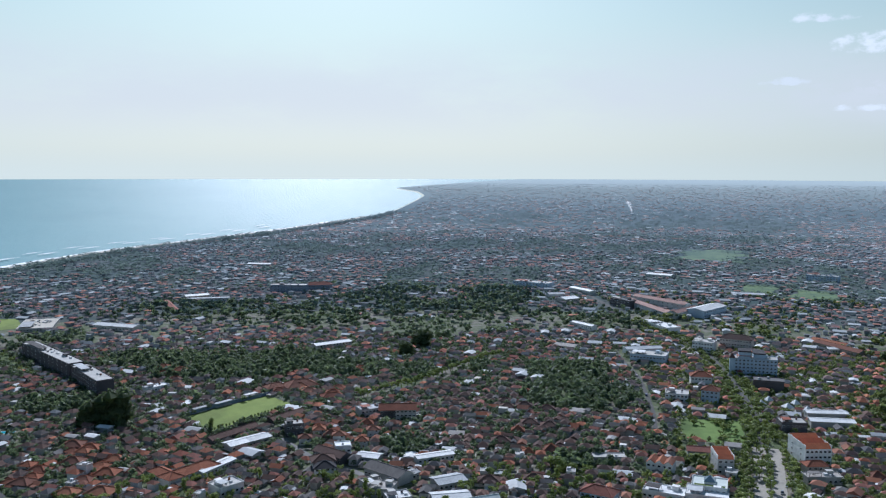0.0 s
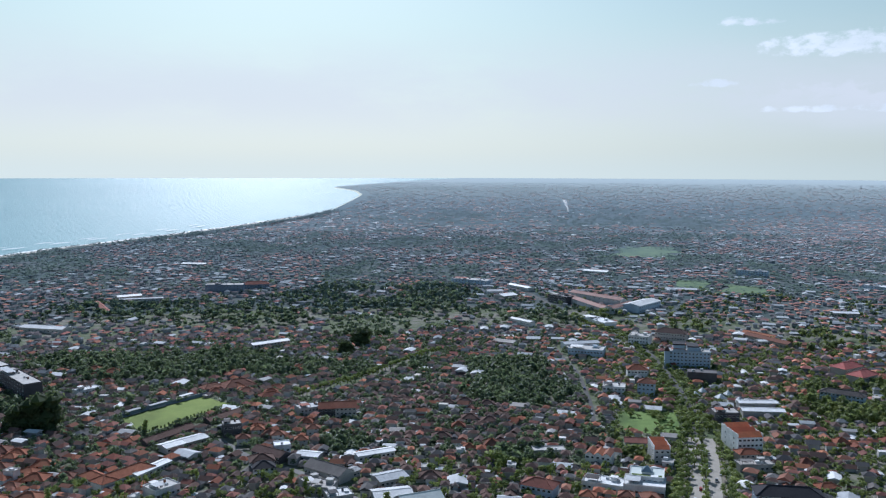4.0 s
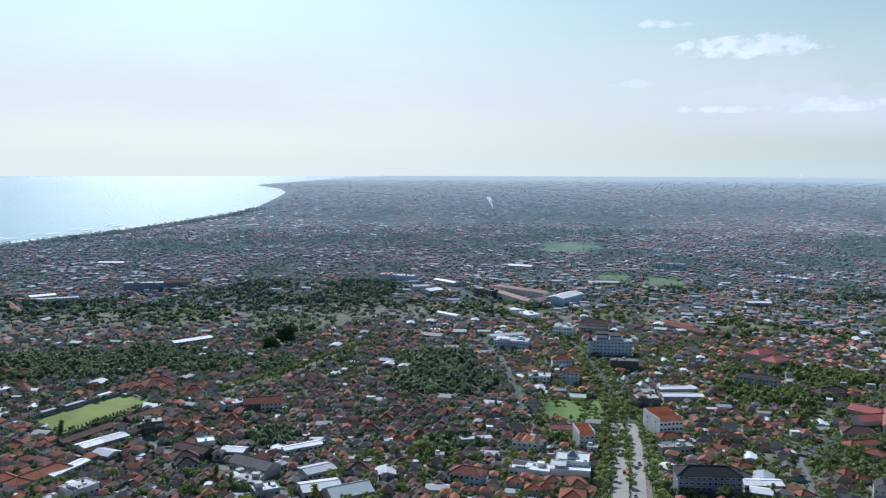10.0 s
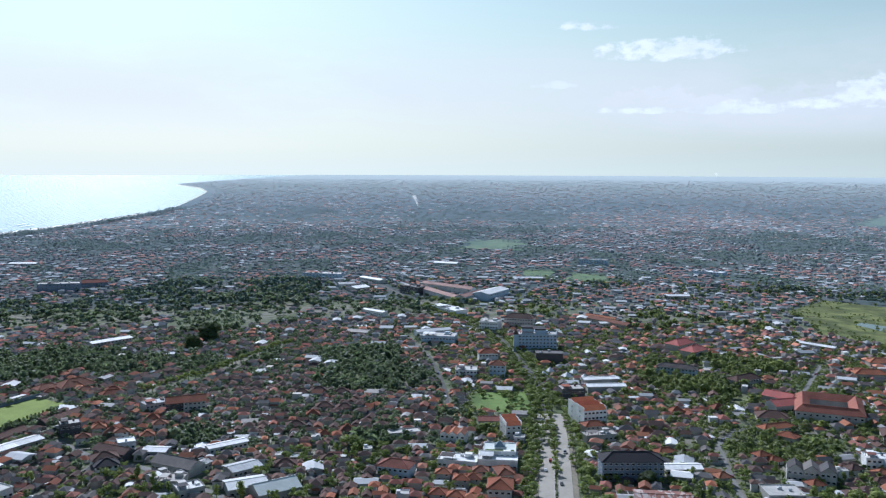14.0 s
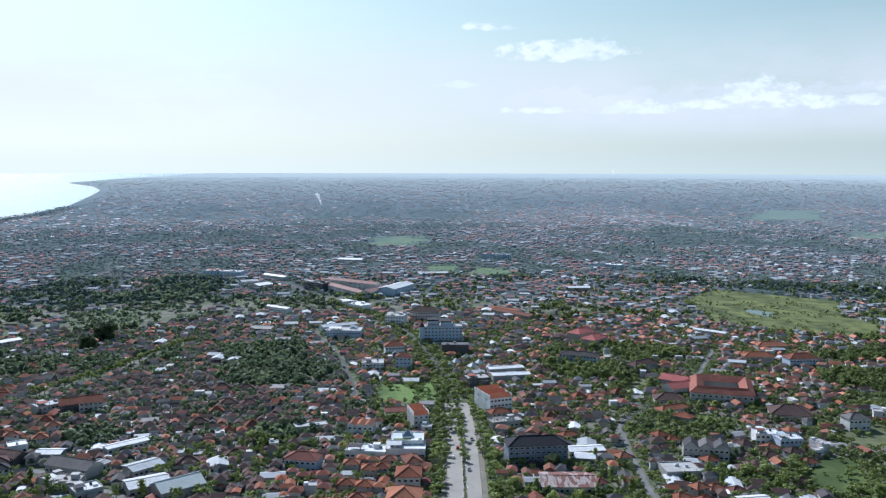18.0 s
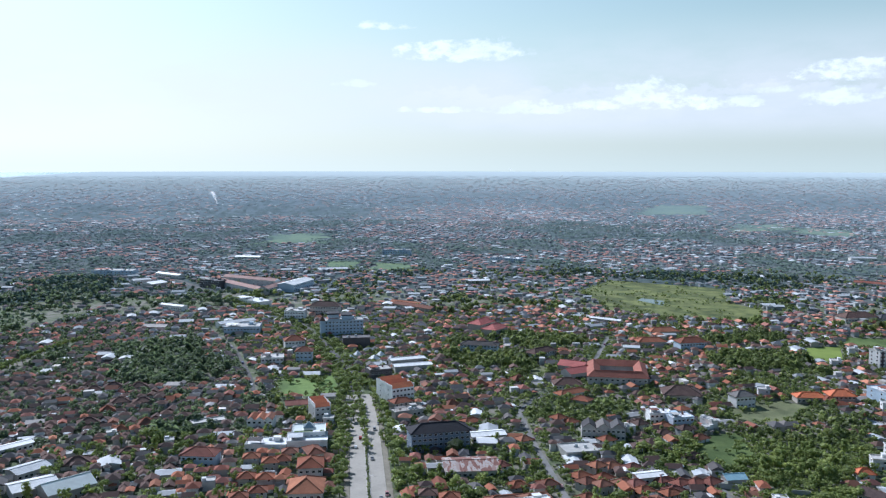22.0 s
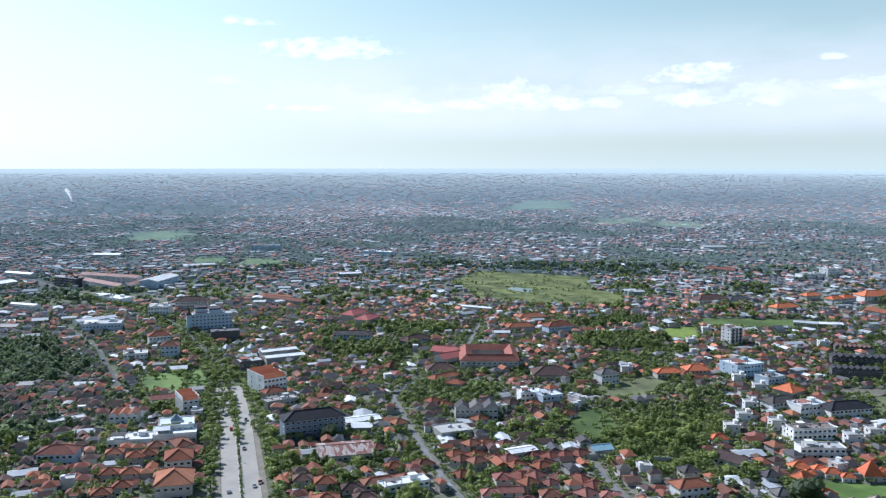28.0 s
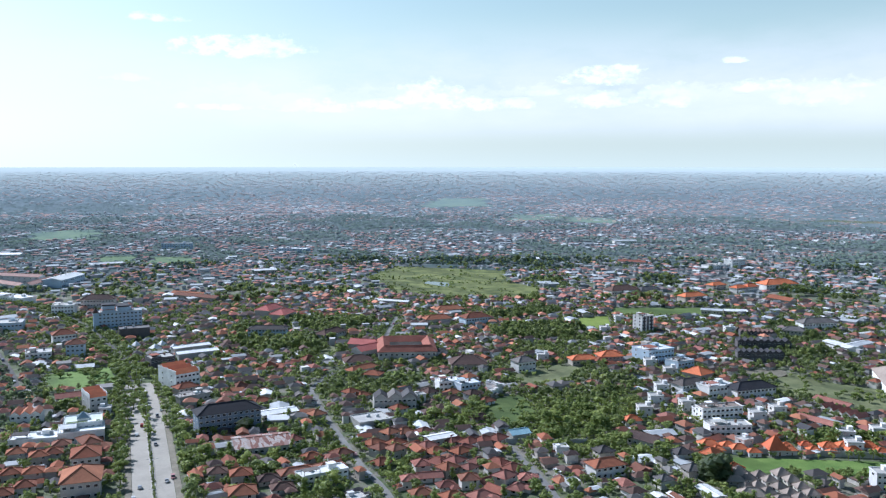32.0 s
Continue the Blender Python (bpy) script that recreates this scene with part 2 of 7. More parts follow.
def leafy(name, tones, joined):
    """Leaves: dull on top, and letting some sunlight through."""
    m, n = material(name)
    if joined:
        geo = n.add("ShaderNodeNewGeometry")
        rnd, pos = geo.outputs["Random Per Island"], geo.outputs["Position"]
    else:
        rnd, pos = n.add("ShaderNodeObjectInfo").outputs["Random"], n.add("ShaderNodeTexCoord").outputs["Object"]
    ramp = n.add("ShaderNodeValToRGB", {0: n.math("ADD", n.math("MULTIPLY", rnd, 0.16 if joined else 0.6), n.math("MULTIPLY", n.ramp(n.noise(pos, 0.07 if joined else 0.3, 4.0), 0.34, 0.66), 0.84 if joined else 0.4))})
    e = ramp.color_ramp.elements
    for i in range(len(tones) - 2):
        e.new(0.5)
    for i, tone in enumerate(tones):
        e[i].position, e[i].color = 0.1 + 0.8 * i / (len(tones) - 1), (*tone, 1)
    gain = n.add("ShaderNodeMapRange", {0: n.noise(pos, 0.9, 4.0, 0.7), 1: 0.3, 2: 0.7, 3: 0.7, 4: 1.35}).outputs[0]
    col = n.add("ShaderNodeVectorMath", {0: ramp.outputs[0], 1: n.add("ShaderNodeCombineXYZ", {0: gain, 1: gain, 2: gain}).outputs[0]}, operation="MULTIPLY").outputs[0]
    top = n.add("ShaderNodeBsdfPrincipled", {"Base Color": col, "Roughness": 0.6, "Specular IOR Level": 0.3})
    thru = n.add("ShaderNodeBsdfTranslucent", {"Color": n.mix(0.35, col, (0.26, 0.33, 0.09))})
    both = n.add("ShaderNodeMixShader", {0: 0.58, 1: top.outputs[0], 2: thru.outputs[0]})
    n.add("ShaderNodeOutputMaterial", {0: both.outputs[0]})
    return m


DARK_LEAF = ((0.060, 0.092, 0.045), (0.095, 0.132, 0.060), (0.078, 0.112, 0.052), (0.125, 0.165, 0.072))
M["dark_leaf"] = leafy("dark_leaf", DARK_LEAF, True)
WEST_LEAF = ((0.092, 0.134, 0.098), (0.138, 0.188, 0.126), (0.110, 0.154, 0.110), (0.186, 0.236, 0.146))
M["clump_leaf"] = leafy("clump_leaf", CLUMP_LEAF, True)
M["west_leaf"] = leafy("west_leaf", WEST_LEAF, True)
M["leaf"], M["far_leaf"] = leafy("leaf", LEAF, False), leafy("far_leaf", LEAF, True)


def glass(name, tint, rough=0.08):
    m, n = material(name)
    return finish(m, n, tint, rough, 0.0, None, spec=0.8)


M["glass"] = glass("window_glass", (0.018, 0.024, 0.03))
M["car_paint"] = shades("car_paint", ((0.75, 0.75, 0.76), (0.05, 0.05, 0.055), (0.35, 0.36, 0.38), (0.7, 0.7, 0.7), (0.35, 0.05, 0.04), (0.10, 0.14, 0.25)), rough=0.25, bump=0.0, spread=0.02)


def grass(name, a, b, mow=0.0):
    m, n = material(name)
    pos = n.add("ShaderNodeNewGeometry").outputs["Position"]
    col = n.mix(n.ramp(n.noise(pos, 0.05, 5.0, 0.65), 0.3, 0.7), a, b)
    col = n.mix(n.math("MULTIPLY", n.ramp(n.noise(n.add("ShaderNodeMapping", {"Vector": pos, "Rotation": (0, 0, 0.5), "Scale": (1.0, 0.45, 1.0)}).outputs[0], 0.022, 4.0, 0.6), 0.46, 0.62), 0.55), col, tuple(v * 0.45 for v in a))
    if mow:
        w = n.add("ShaderNodeTexWave", {"Vector": pos, "Scale": mow, "Distortion": 1.5, "Detail": 2.0}, bands_direction="DIAGONAL").outputs["Fac"]
        col = n.mix(n.math("MULTIPLY", w, 0.25), col, tuple(v * 0.8 for v in b))
    fine = n.noise(pos, 0.9, 4.0, 0.7)
    col = n.mix(n.math("MULTIPLY", n.ramp(fine, 0.45, 0.75), 0.4), col, tuple(v * 0.55 for v in a))
    return finish(m, n, col, 0.9, 0.0, fine, 0.15, 0.2)


M["pitch"] = grass("mown_grass", (0.17, 0.23, 0.045), (0.22, 0.28, 0.06), mow=0.05)
M["paddy"] = grass("paddy_green", (0.052, 0.080, 0.022), (0.215, 0.230, 0.078), mow=0.02)
M["lawn"] = grass("bright_grass", (0.10, 0.17, 0.04), (0.17, 0.25, 0.065))
M["lane"] = shades("lane_asphalt", ((0.17, 0.168, 0.165), (0.20, 0.197, 0.19)), spread=0.3, coarse=0.06, spec=0.1)
M["grass"] = grass("rough_grass", (0.060, 0.100, 0.028), (0.12, 0.16, 0.048))
M["olive"] = grass("dry_grass", (0.10, 0.12, 0.055), (0.20, 0.21, 0.105))
M["rice"] = grass("rice_green", (0.075, 0.125, 0.032), (0.13, 0.175, 0.055), mow=0.06)


def ground_material():
    m, n = material("town_ground")
    geo = n.add("ShaderNodeNewGeometry")
    pos = geo.outputs["Position"]
    a, b, c = n.noise(pos, 0.012, 5.0, 0.6), n.noise(pos, 0.09, 5.0, 0.65), n.noise(pos, 0.7, 3.0)
    green = n.mix(b, (0.036, 0.058, 0.020), (0.100, 0.132, 0.044))
    yard = n.mix(c, (0.075, 0.068, 0.058), (0.29, 0.265, 0.225))
    col = n.mix(n.ramp(n.math("ADD", n.math("MULTIPLY", a, 0.5), n.math("MULTIPLY", b, 0.6)), 0.50, 0.66), green, yard)
    return finish(m, n, col, 0.95, 0.0, c, 0.3, 0.15, 0.1)


def painted_haze(n, col, pos):
    """Paints haze into the tones of the backdrop, step by step towards the horizon."""
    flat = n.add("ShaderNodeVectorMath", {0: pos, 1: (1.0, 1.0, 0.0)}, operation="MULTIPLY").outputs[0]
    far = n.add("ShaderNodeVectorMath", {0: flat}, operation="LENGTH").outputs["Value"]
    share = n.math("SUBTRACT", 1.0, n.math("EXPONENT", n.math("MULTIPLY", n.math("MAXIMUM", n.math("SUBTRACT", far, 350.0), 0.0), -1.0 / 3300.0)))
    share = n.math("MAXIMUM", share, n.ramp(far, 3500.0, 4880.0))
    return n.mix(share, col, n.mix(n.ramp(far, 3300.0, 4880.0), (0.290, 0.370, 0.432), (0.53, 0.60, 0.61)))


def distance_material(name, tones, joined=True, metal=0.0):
    """The backdrop of far districts and the plain beyond them, haze painted into its colour."""
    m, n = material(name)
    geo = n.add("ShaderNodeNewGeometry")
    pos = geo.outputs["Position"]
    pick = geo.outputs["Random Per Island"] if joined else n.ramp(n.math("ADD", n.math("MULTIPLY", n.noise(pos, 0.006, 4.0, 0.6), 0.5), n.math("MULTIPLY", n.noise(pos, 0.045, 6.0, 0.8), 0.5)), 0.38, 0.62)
    return finish(m, n, painted_haze(n, n.mix(pick, *tones), pos), 0.75 if metal else 1.0, metal, None, spec=0.0)


def sea_material():
    m, n = material("sea_water")
    pos = n.add("ShaderNodeNewGeometry").outputs["Position"]
    stretch = n.add("ShaderNodeMapping", {"Vector": pos, "Rotation": (0, 0, radians(8)), "Scale": (1.0, 0.3, 1.0)}).outputs[0]
    swell = n.add("ShaderNodeTexWave", {"Vector": stretch, "Scale": 0.016, "Distortion": 6.0, "Detail": 4.0, "Detail Scale": 0.6}, bands_direction="X").outputs["Fac"]
    chop = n.noise(pos, 0.12, 6.0, 0.7)
    col = n.mix(n.noise(pos, 0.002, 4.0), (0.13, 0.275, 0.305), (0.17, 0.34, 0.365))
    h = n.math("ADD", n.math("MULTIPLY", swell, 0.6), chop)
    return finish(m, n, col, 0.46, 0.0, h, 2.0, 0.055)


# far tones, before the painted haze is mixed into each of them
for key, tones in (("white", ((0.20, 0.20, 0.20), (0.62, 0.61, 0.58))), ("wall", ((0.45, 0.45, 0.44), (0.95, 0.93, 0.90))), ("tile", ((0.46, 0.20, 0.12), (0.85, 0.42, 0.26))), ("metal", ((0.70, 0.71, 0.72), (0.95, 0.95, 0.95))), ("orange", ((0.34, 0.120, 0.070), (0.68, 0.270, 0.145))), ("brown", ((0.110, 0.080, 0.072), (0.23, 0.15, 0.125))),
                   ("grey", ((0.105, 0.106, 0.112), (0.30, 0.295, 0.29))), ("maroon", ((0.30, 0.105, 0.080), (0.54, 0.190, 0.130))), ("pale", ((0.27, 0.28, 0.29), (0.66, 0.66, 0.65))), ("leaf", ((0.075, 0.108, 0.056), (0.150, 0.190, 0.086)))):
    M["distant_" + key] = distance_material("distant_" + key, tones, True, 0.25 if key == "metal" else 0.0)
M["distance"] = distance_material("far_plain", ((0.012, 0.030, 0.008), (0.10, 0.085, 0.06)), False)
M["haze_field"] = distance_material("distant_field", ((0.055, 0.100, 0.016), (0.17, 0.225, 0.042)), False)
M["ground"], M["sea"] = ground_material(), sea_material()
def smoke_material():
    m, n = material("thin_smoke")
    haze = n.add("ShaderNodeBsdfTranslucent", {"Color": (0.95, 0.95, 0.95, 1)})
    clear = n.add("ShaderNodeBsdfTransparent")
    both = n.add("ShaderNodeMixShader", {0: 0.12, 1: clear.outputs[0], 2: haze.outputs[0]})
    n.add("ShaderNodeOutputMaterial", {0: both.outputs[0]})
    return m


M["smoke"] = smoke_material()
M["foam"] = shades("sea_foam", ((0.82, 0.84, 0.85), (0.86, 0.88, 0.88)), coarse=0.02, spread=0.15)
M["pond"] = glass("pond_water", (0.05, 0.075, 0.07), 0.05)
M["pool"] = glass("pool_water", (0.05, 0.42, 0.52), 0.05)


# ---- mesh helpers ----
class Mesh:
    """Gathers corners and faces, each face with a slot, and links them as one mesh object."""

    def __init__(self):
        self.v, self.f, self.s = [], [], []

    def add(self, verts, faces, slot=0):
        k = len(self.v)
        self.v.extend(verts)
        for face in faces:
            self.f.append(tuple(k + i for i in face))
            self.s.append(slot)

    def box(self, x0, y0, z0, x1, y1, z1, slot=0, bottom=True, top=True):
        v = [(x0, y0, z0), (x1, y0, z0), (x1, y1, z0), (x0, y1, z0), (x0, y0, z1), (x1, y0, z1), (x1, y1, z1), (x0, y1, z1)]
        f = [(0, 1, 5, 4), (1, 2, 6, 5), (2, 3, 7, 6), (3, 0, 4, 7)]
        if top:
            f.append((4, 5, 6, 7))
        if bottom:
            f.append((3, 2, 1, 0))
        self.add(v, f, slot)

    def hip(self, x0, y0, x1, y1, z, rise, slot=0, thick=0.18, ridge=None):
        """A hipped roof slab over a rectangle; the ridge runs along the longer side."""
        w, d = x1 - x0, y1 - y0
        half = min(w, d) / 2 if ridge is None else ridge
        if w >= d:
            a, b = (x0 + half, (y0 + y1) / 2, z + rise), (x1 - half, (y0 + y1) / 2, z + rise)
        else:
            a, b = ((x0 + x1) / 2, y0 + half, z + rise), ((x0 + x1) / 2, y1 - half, z + rise)
        lo = [(x0, y0, z - thick), (x1, y0, z - thick), (x1, y1, z - thick), (x0, y1, z - thick)]
        hi = [(x0, y0, z), (x1, y0, z), (x1, y1, z), (x0, y1, z), a, b]
        if w >= d:
            tops = [(4, 5, 9, 8), (5, 6, 9), (6, 7, 8, 9), (7, 4, 8)]
        else:
            tops = [(4, 5, 8), (5, 6, 9, 8), (6, 7, 9), (7, 4, 8, 9)]
        sides = [(0, 1, 5, 4), (1, 2, 6, 5), (2, 3, 7, 6), (3, 0, 4, 7), (3, 2, 1, 0)] if thick else []
        self.add(lo + hi, sides + tops, slot)
        return a, b

    def gable(self, x0, y0, x1, y1, z, rise, slot=0, thick=0.15, wall_slot=None):
        """A gabled roof with its ridge along x, and its two end walls."""
        ym = (y0 + y1) / 2
        v = [(x0, y0, z), (x1, y0, z), (x1, ym, z + rise), (x0, ym, z + rise), (x0, y1, z), (x1, y1, z)]
        v += [(a, b, c - thick) for a, b, c in v]
        f = [(0, 1, 2, 3), (3, 2, 5, 4), (7, 6, 9, 8), (8, 9, 10, 11), (1, 0, 6, 7), (4, 5, 11, 10), (0, 3, 9, 6), (3, 4, 10, 9), (2, 1, 7, 8), (5, 2, 8, 11)]
        self.add(v, f, slot)
        if wall_slot is not None:
            e = 0.45
            for x in (x0 + e, x1 - e):
                self.add([(x, y0 + e, z - 0.3), (x, y1 - e, z - 0.3), (x, ym, z + rise - 0.25)], [(0, 1, 2)], wall_slot)

    def bar(self, a, b, r, slot=0):
        """A square bar between two points."""
        a, b = Vector(a), Vector(b)
        d = (b - a).normalized()
        s = d.cross(Vector((0, 0, 1)) if abs(d.z) < 0.9 else Vector((1, 0, 0))).normalized() * r
        t = d.cross(s).normalized() * r
        v = [tuple(q + k * s + l * t) for q in (a, b) for k, l in ((-1, -1), (1, -1), (1, 1), (-1, 1))]
        self.add(v, [(0, 1, 5, 4), (1, 2, 6, 5), (2, 3, 7, 6), (3, 0, 4, 7), (4, 5, 6, 7), (3, 2, 1, 0)], slot)

    def tube(self, rings, sides=7, slot=0):
        """A tapering tube through (x, y, z, radius) rings."""
        v, f = [], []
        for x, y, z, r in rings:
            for i in range(sides):
                a = 2 * math.pi * i / sides
                v.append((x + r * math.cos(a), y + r * math.sin(a), z))
        for k in range(len(rings) - 1):
            for i in range(sides):
                j = (i + 1) % sides
                f.append((k * sides + i, k * sides + j, (k + 1) * sides + j, (k + 1) * sides + i))
        f.append(tuple(range((len(rings) - 1) * sides, len(rings) * sides)))
        self.add(v, f, slot)

    def data(self, name, mats, smooth=False):
        me = bpy.data.meshes.new(name)
        me.from_pydata(self.v, [], self.f)
        for m in mats:
            me.materials.append(m)
        me.polygons.foreach_set("material_index", self.s)
        if smooth:
            me.polygons.foreach_set("use_smooth", [True] * len(self.f))
        me.update()
        return me


def part(name, mesh, mats, parent=None, label="", smooth=False):
    """One mesh object under a thing or under a part. mesh: a Mesh, or mesh data to share."""
    mats = mats if isinstance(mats, (list, tuple)) else [mats]
    data = mesh.data(name, mats, smooth) if isinstance(mesh, Mesh) else mesh
    ob = new(name, data)
    ob.parent = parent
    return tagged(ob, label)


def thing(name, label, category, group="", m=None):
    ob = new(name)
    ob.empty_display_size = 1.0
    if m is not None:
        ob.matrix_basis = m
    return tagged(ob, label, category, group)


def moved(ob, x, y, z=0.0, rz=0.0):
    ob.matrix_basis = pose(x, y, z, 0, 0, rz)
    return ob


rng = random.Random(7)
npr = np.random.default_rng(7)
# ---- plan: one map of what stands where, so that nothing overlaps ----
CELL, MX, MY, NX, NY = 3.0, -1300.0, 150.0, 1100, 900
taken = np.zeros((NX, NY), bool)
gx, gy = np.meshgrid(MX + (np.arange(NX) + 0.5) * CELL, MY + (np.arange(NY) + 0.5) * CELL, indexing="ij")


def inside(poly, X, Y):
    hit = np.zeros(np.shape(X), bool)
    for (x0, y0), (x1, y1) in zip(poly, poly[1:] + poly[:1]):
        if y0 != y1:
            cross = (y0 > Y) != (y1 > Y)
            hit ^= cross & (X < (x1 - x0) * (Y - y0) / (y1 - y0) + x0)
    return hit


def near_line(pts, X, Y):
    best = np.full(np.shape(X), 1e9)
    for (x0, y0), (x1, y1) in zip(pts, pts[1:]):
        dx, dy = x1 - x0, y1 - y0
        s = np.clip(((X - x0) * dx + (Y - y0) * dy) / (dx * dx + dy * dy), 0, 1)
        best = np.minimum(best, np.hypot(X - x0 - s * dx, Y - y0 - s * dy))
    return best


def free(x, y, r):
    i0, i1, j0, j1 = int((x - r - MX) / CELL), int((x + r - MX) / CELL), int((y - r - MY) / CELL), int((y + r - MY) / CELL)
    return i0 >= 0 and j0 >= 0 and i1 < NX and j1 < NY and not taken[i0:i1 + 1, j0:j1 + 1].any()


def take(x, y, r):
    i0, i1, j0, j1 = int((x - r - MX) / CELL), int((x + r - MX) / CELL), int((y - r - MY) / CELL), int((y + r - MY) / CELL)
    taken[max(0, i0):i1 + 1, max(0, j0):j1 + 1] = True


def take_box(x, y, w, d, rz):
    c, s = math.cos(radians(rz)), math.sin(radians(rz))
    u, v = (gx - x) * c + (gy - y) * s, -(gx - x) * s + (gy - y) * c
    taken[(abs(u) < w / 2 + 1) & (abs(v) < d / 2 + 1)] = True


def rise(r):
    """The far plain lifts gently to the hills and the horizon."""
    return 138.0 * min(1.0, max(0.0, (r - 2600.0) / 2300.0)) ** 1.5


# ---- ground, sea and shore ----
COAST = [(-1100, 100), (-1125, 875), (-1137, 1482), (-1143, 1670), (-1136, 1878), (-1093, 2075), (-1028, 2398), (-924, 2771), (-844, 3050), (-784, 3339), (-786, 3729), (-792, 3975), (-854, 4144), (-1009, 4299), (-866, 4474), (-682, 4656), (-452, 4839), (-412, 4890)]


def coast_x(y):
    ys = [q[1] for q in COAST]
    return float(np.interp(y, ys, [q[0] for q in COAST]))


def land_side(name, label, category, mat, ys, left, right, z0):
    """A strip of ground between two lines over y, left(y) and right(y), lifted by rise()."""
    me = Mesh()
    v, f = [], []
    cols = 24
    for y in ys:
        a, b = left(y), right(y)
        for k in range(cols + 1):
            x = a + (b - a) * k / cols
            v.append((x, y, z0 + rise(math.hypot(x, y))))
    for i in range(len(ys) - 1):
        for k in range(cols):
            a = i * (cols + 1) + k
            f.append((a, a + 1, a + cols + 2, a + cols + 1))
    me.add(v, f)
    return tagged(part(name, me, mat, smooth=True), label, category, kind="structure")


def rim(y):
    return math.sqrt(max(1.0, 4900.0 ** 2 - y * y))


near_y = [-2500 + 100 * i for i in range(52)]
far_y = [2600 + 60 * i for i in range(39)]
land_side("ground", "town ground of dark soil, yards and scrub", "ground", M["ground"], [y for y in near_y if y <= 1500], coast_x, lambda y: math.sqrt(2660.0 ** 2 - y * y), -0.05)


def backdrop():
    """The far districts and the plain from 1200 m to the horizon, from the coast round to the east."""
    me = Mesh()
    v, f = [], []
    rings, spokes = 80, 90
    for i in range(rings + 1):
        r = 1200 + 3690 * i / rings
        y = r
        for _ in range(12):
            y = math.sqrt(max(1.0, r * r - coast_x(y) ** 2))
        a0 = math.atan2(coast_x(y), y)
        for k in range(spokes + 1):
            a = a0 + (radians(130) - a0) * k / spokes
            v.append((r * math.sin(a), r * math.cos(a), rise(r)))
    for i in range(rings):
        for k in range(spokes):
            a = i * (spokes + 1) + k
            f.append((a, a + 1, a + spokes + 2, a + spokes + 1)[::-1])
    me.add(v, f)
    # the plain's material has haze painted into its base colour
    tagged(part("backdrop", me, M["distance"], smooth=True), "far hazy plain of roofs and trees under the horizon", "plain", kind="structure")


backdrop()
land_side("water", "pale teal sea with long low swell", "sea", M["sea"], [y for y in near_y if y >= -400] + far_y[1:] + [4880], lambda y: -rim(y), lambda y: coast_x(y) - 12.0, -3.2)
land_side("beach", "narrow strip of pale sand along the sea", "beach", M["sand"], [y for y in near_y if y >= 400] + [y for y in far_y[1:] if y < 3100], lambda y: coast_x(y) - 16.0, lambda y: coast_x(y) + 5.0, 0.35)


def foam_edge(y, off, seed):
    return coast_x(y) - off - 9 * noise.noise((y / 60.0, seed, 0.0)) - 14 * noise.noise((y / 240.0, seed, 4.0))
shore_y = [1100 + 20 * i for i in range(90)]
land_side("surf", "broken white surf along the beach", "surf", M["foam"], shore_y, lambda y: foam_edge(y, 31, 1.0), lambda y: coast_x(y) - 13.0, 0.6)
for off, wide, seed in ((110, 9, 2.0), (150, 6, 5.0)):
    for k in range(9):
        y0 = 1450 + 150 * k + 60 * noise.noise((k * 1.7, seed, 0.0))
        ys = [y0 + 6 * i for i in range(14)]
        land_side("breaker", "long white breaker rolling to the beach", "surf", M["foam"], ys, lambda y: foam_edge(y, off, seed) - wide * math.sin(math.pi * (y - y0) / 78), lambda y: foam_edge(y, off, seed), 0.4)

# ---- roads ----
MAIN = [(37.5, 150.0), (68.8, 325.0), (85.0, 410.0), (100.0, 487.5), (114.4, 565.0), (125.0, 640.0), (129.4, 712.5), (130.6, 792.5), (127.5, 867.5), (120.0, 957.5), (93.8, 1048.8), (55.0, 1135.0), (20.0, 1263.8), (-13.8, 1388.8)]
LANE = [(137.5, 225.0), (162.5, 300.0), (180.5, 351.5), (187.6, 396.5), (199.1, 450.2), (210.0, 500.0), (218.8, 531.2), (226.2, 555.0), (258.1, 590.0), (312.5, 631.2), (412.5, 775.0)]
LANE2 = [(200.0, 212.5), (225.0, 262.5), (247.5, 309.1), (258.8, 339.0), (267.9, 368.4), (275.0, 387.5)]
LANE3 = [(48.4, 655.0), (49.9, 712.6), (46.6, 795.0), (42.2, 843.5), (31.8, 898.5), (25.0, 950.0)]
STREET = [(-225.9, 590.2), (-194.4, 558.1), (-165.6, 540.7), (-139.7, 522.3), (-120.6, 505.0), (-92.2, 478.5)]


def offset(pts, d):
    out = []
    for i, q in enumerate(pts):
        a, b = Vector(pts[max(0, i - 1)]), Vector(pts[min(len(pts) - 1, i + 1)])
        t = (b - a).normalized()
        out.append((q[0] + t.y * d, q[1] - t.x * d))
    return out


def smooth_line(pts, step=8.0):
    out = []
    for i in range(len(pts) - 1):
        p0, p1, p2, p3 = (Vector(pts[max(0, min(len(pts) - 1, k))]) for k in (i - 1, i, i + 1, i + 2))
        n = max(1, int((p2 - p1).length / step))
        for k in range(n):
            t = k / n
            q = 0.5 * (2 * p1 + (p2 - p0) * t + (2 * p0 - 5 * p1 + 4 * p2 - p3) * t * t + (3 * p1 - p0 - 3 * p2 + p3) * t ** 3)
            out.append((q.x, q.y))
    return out + [tuple(pts[-1])]


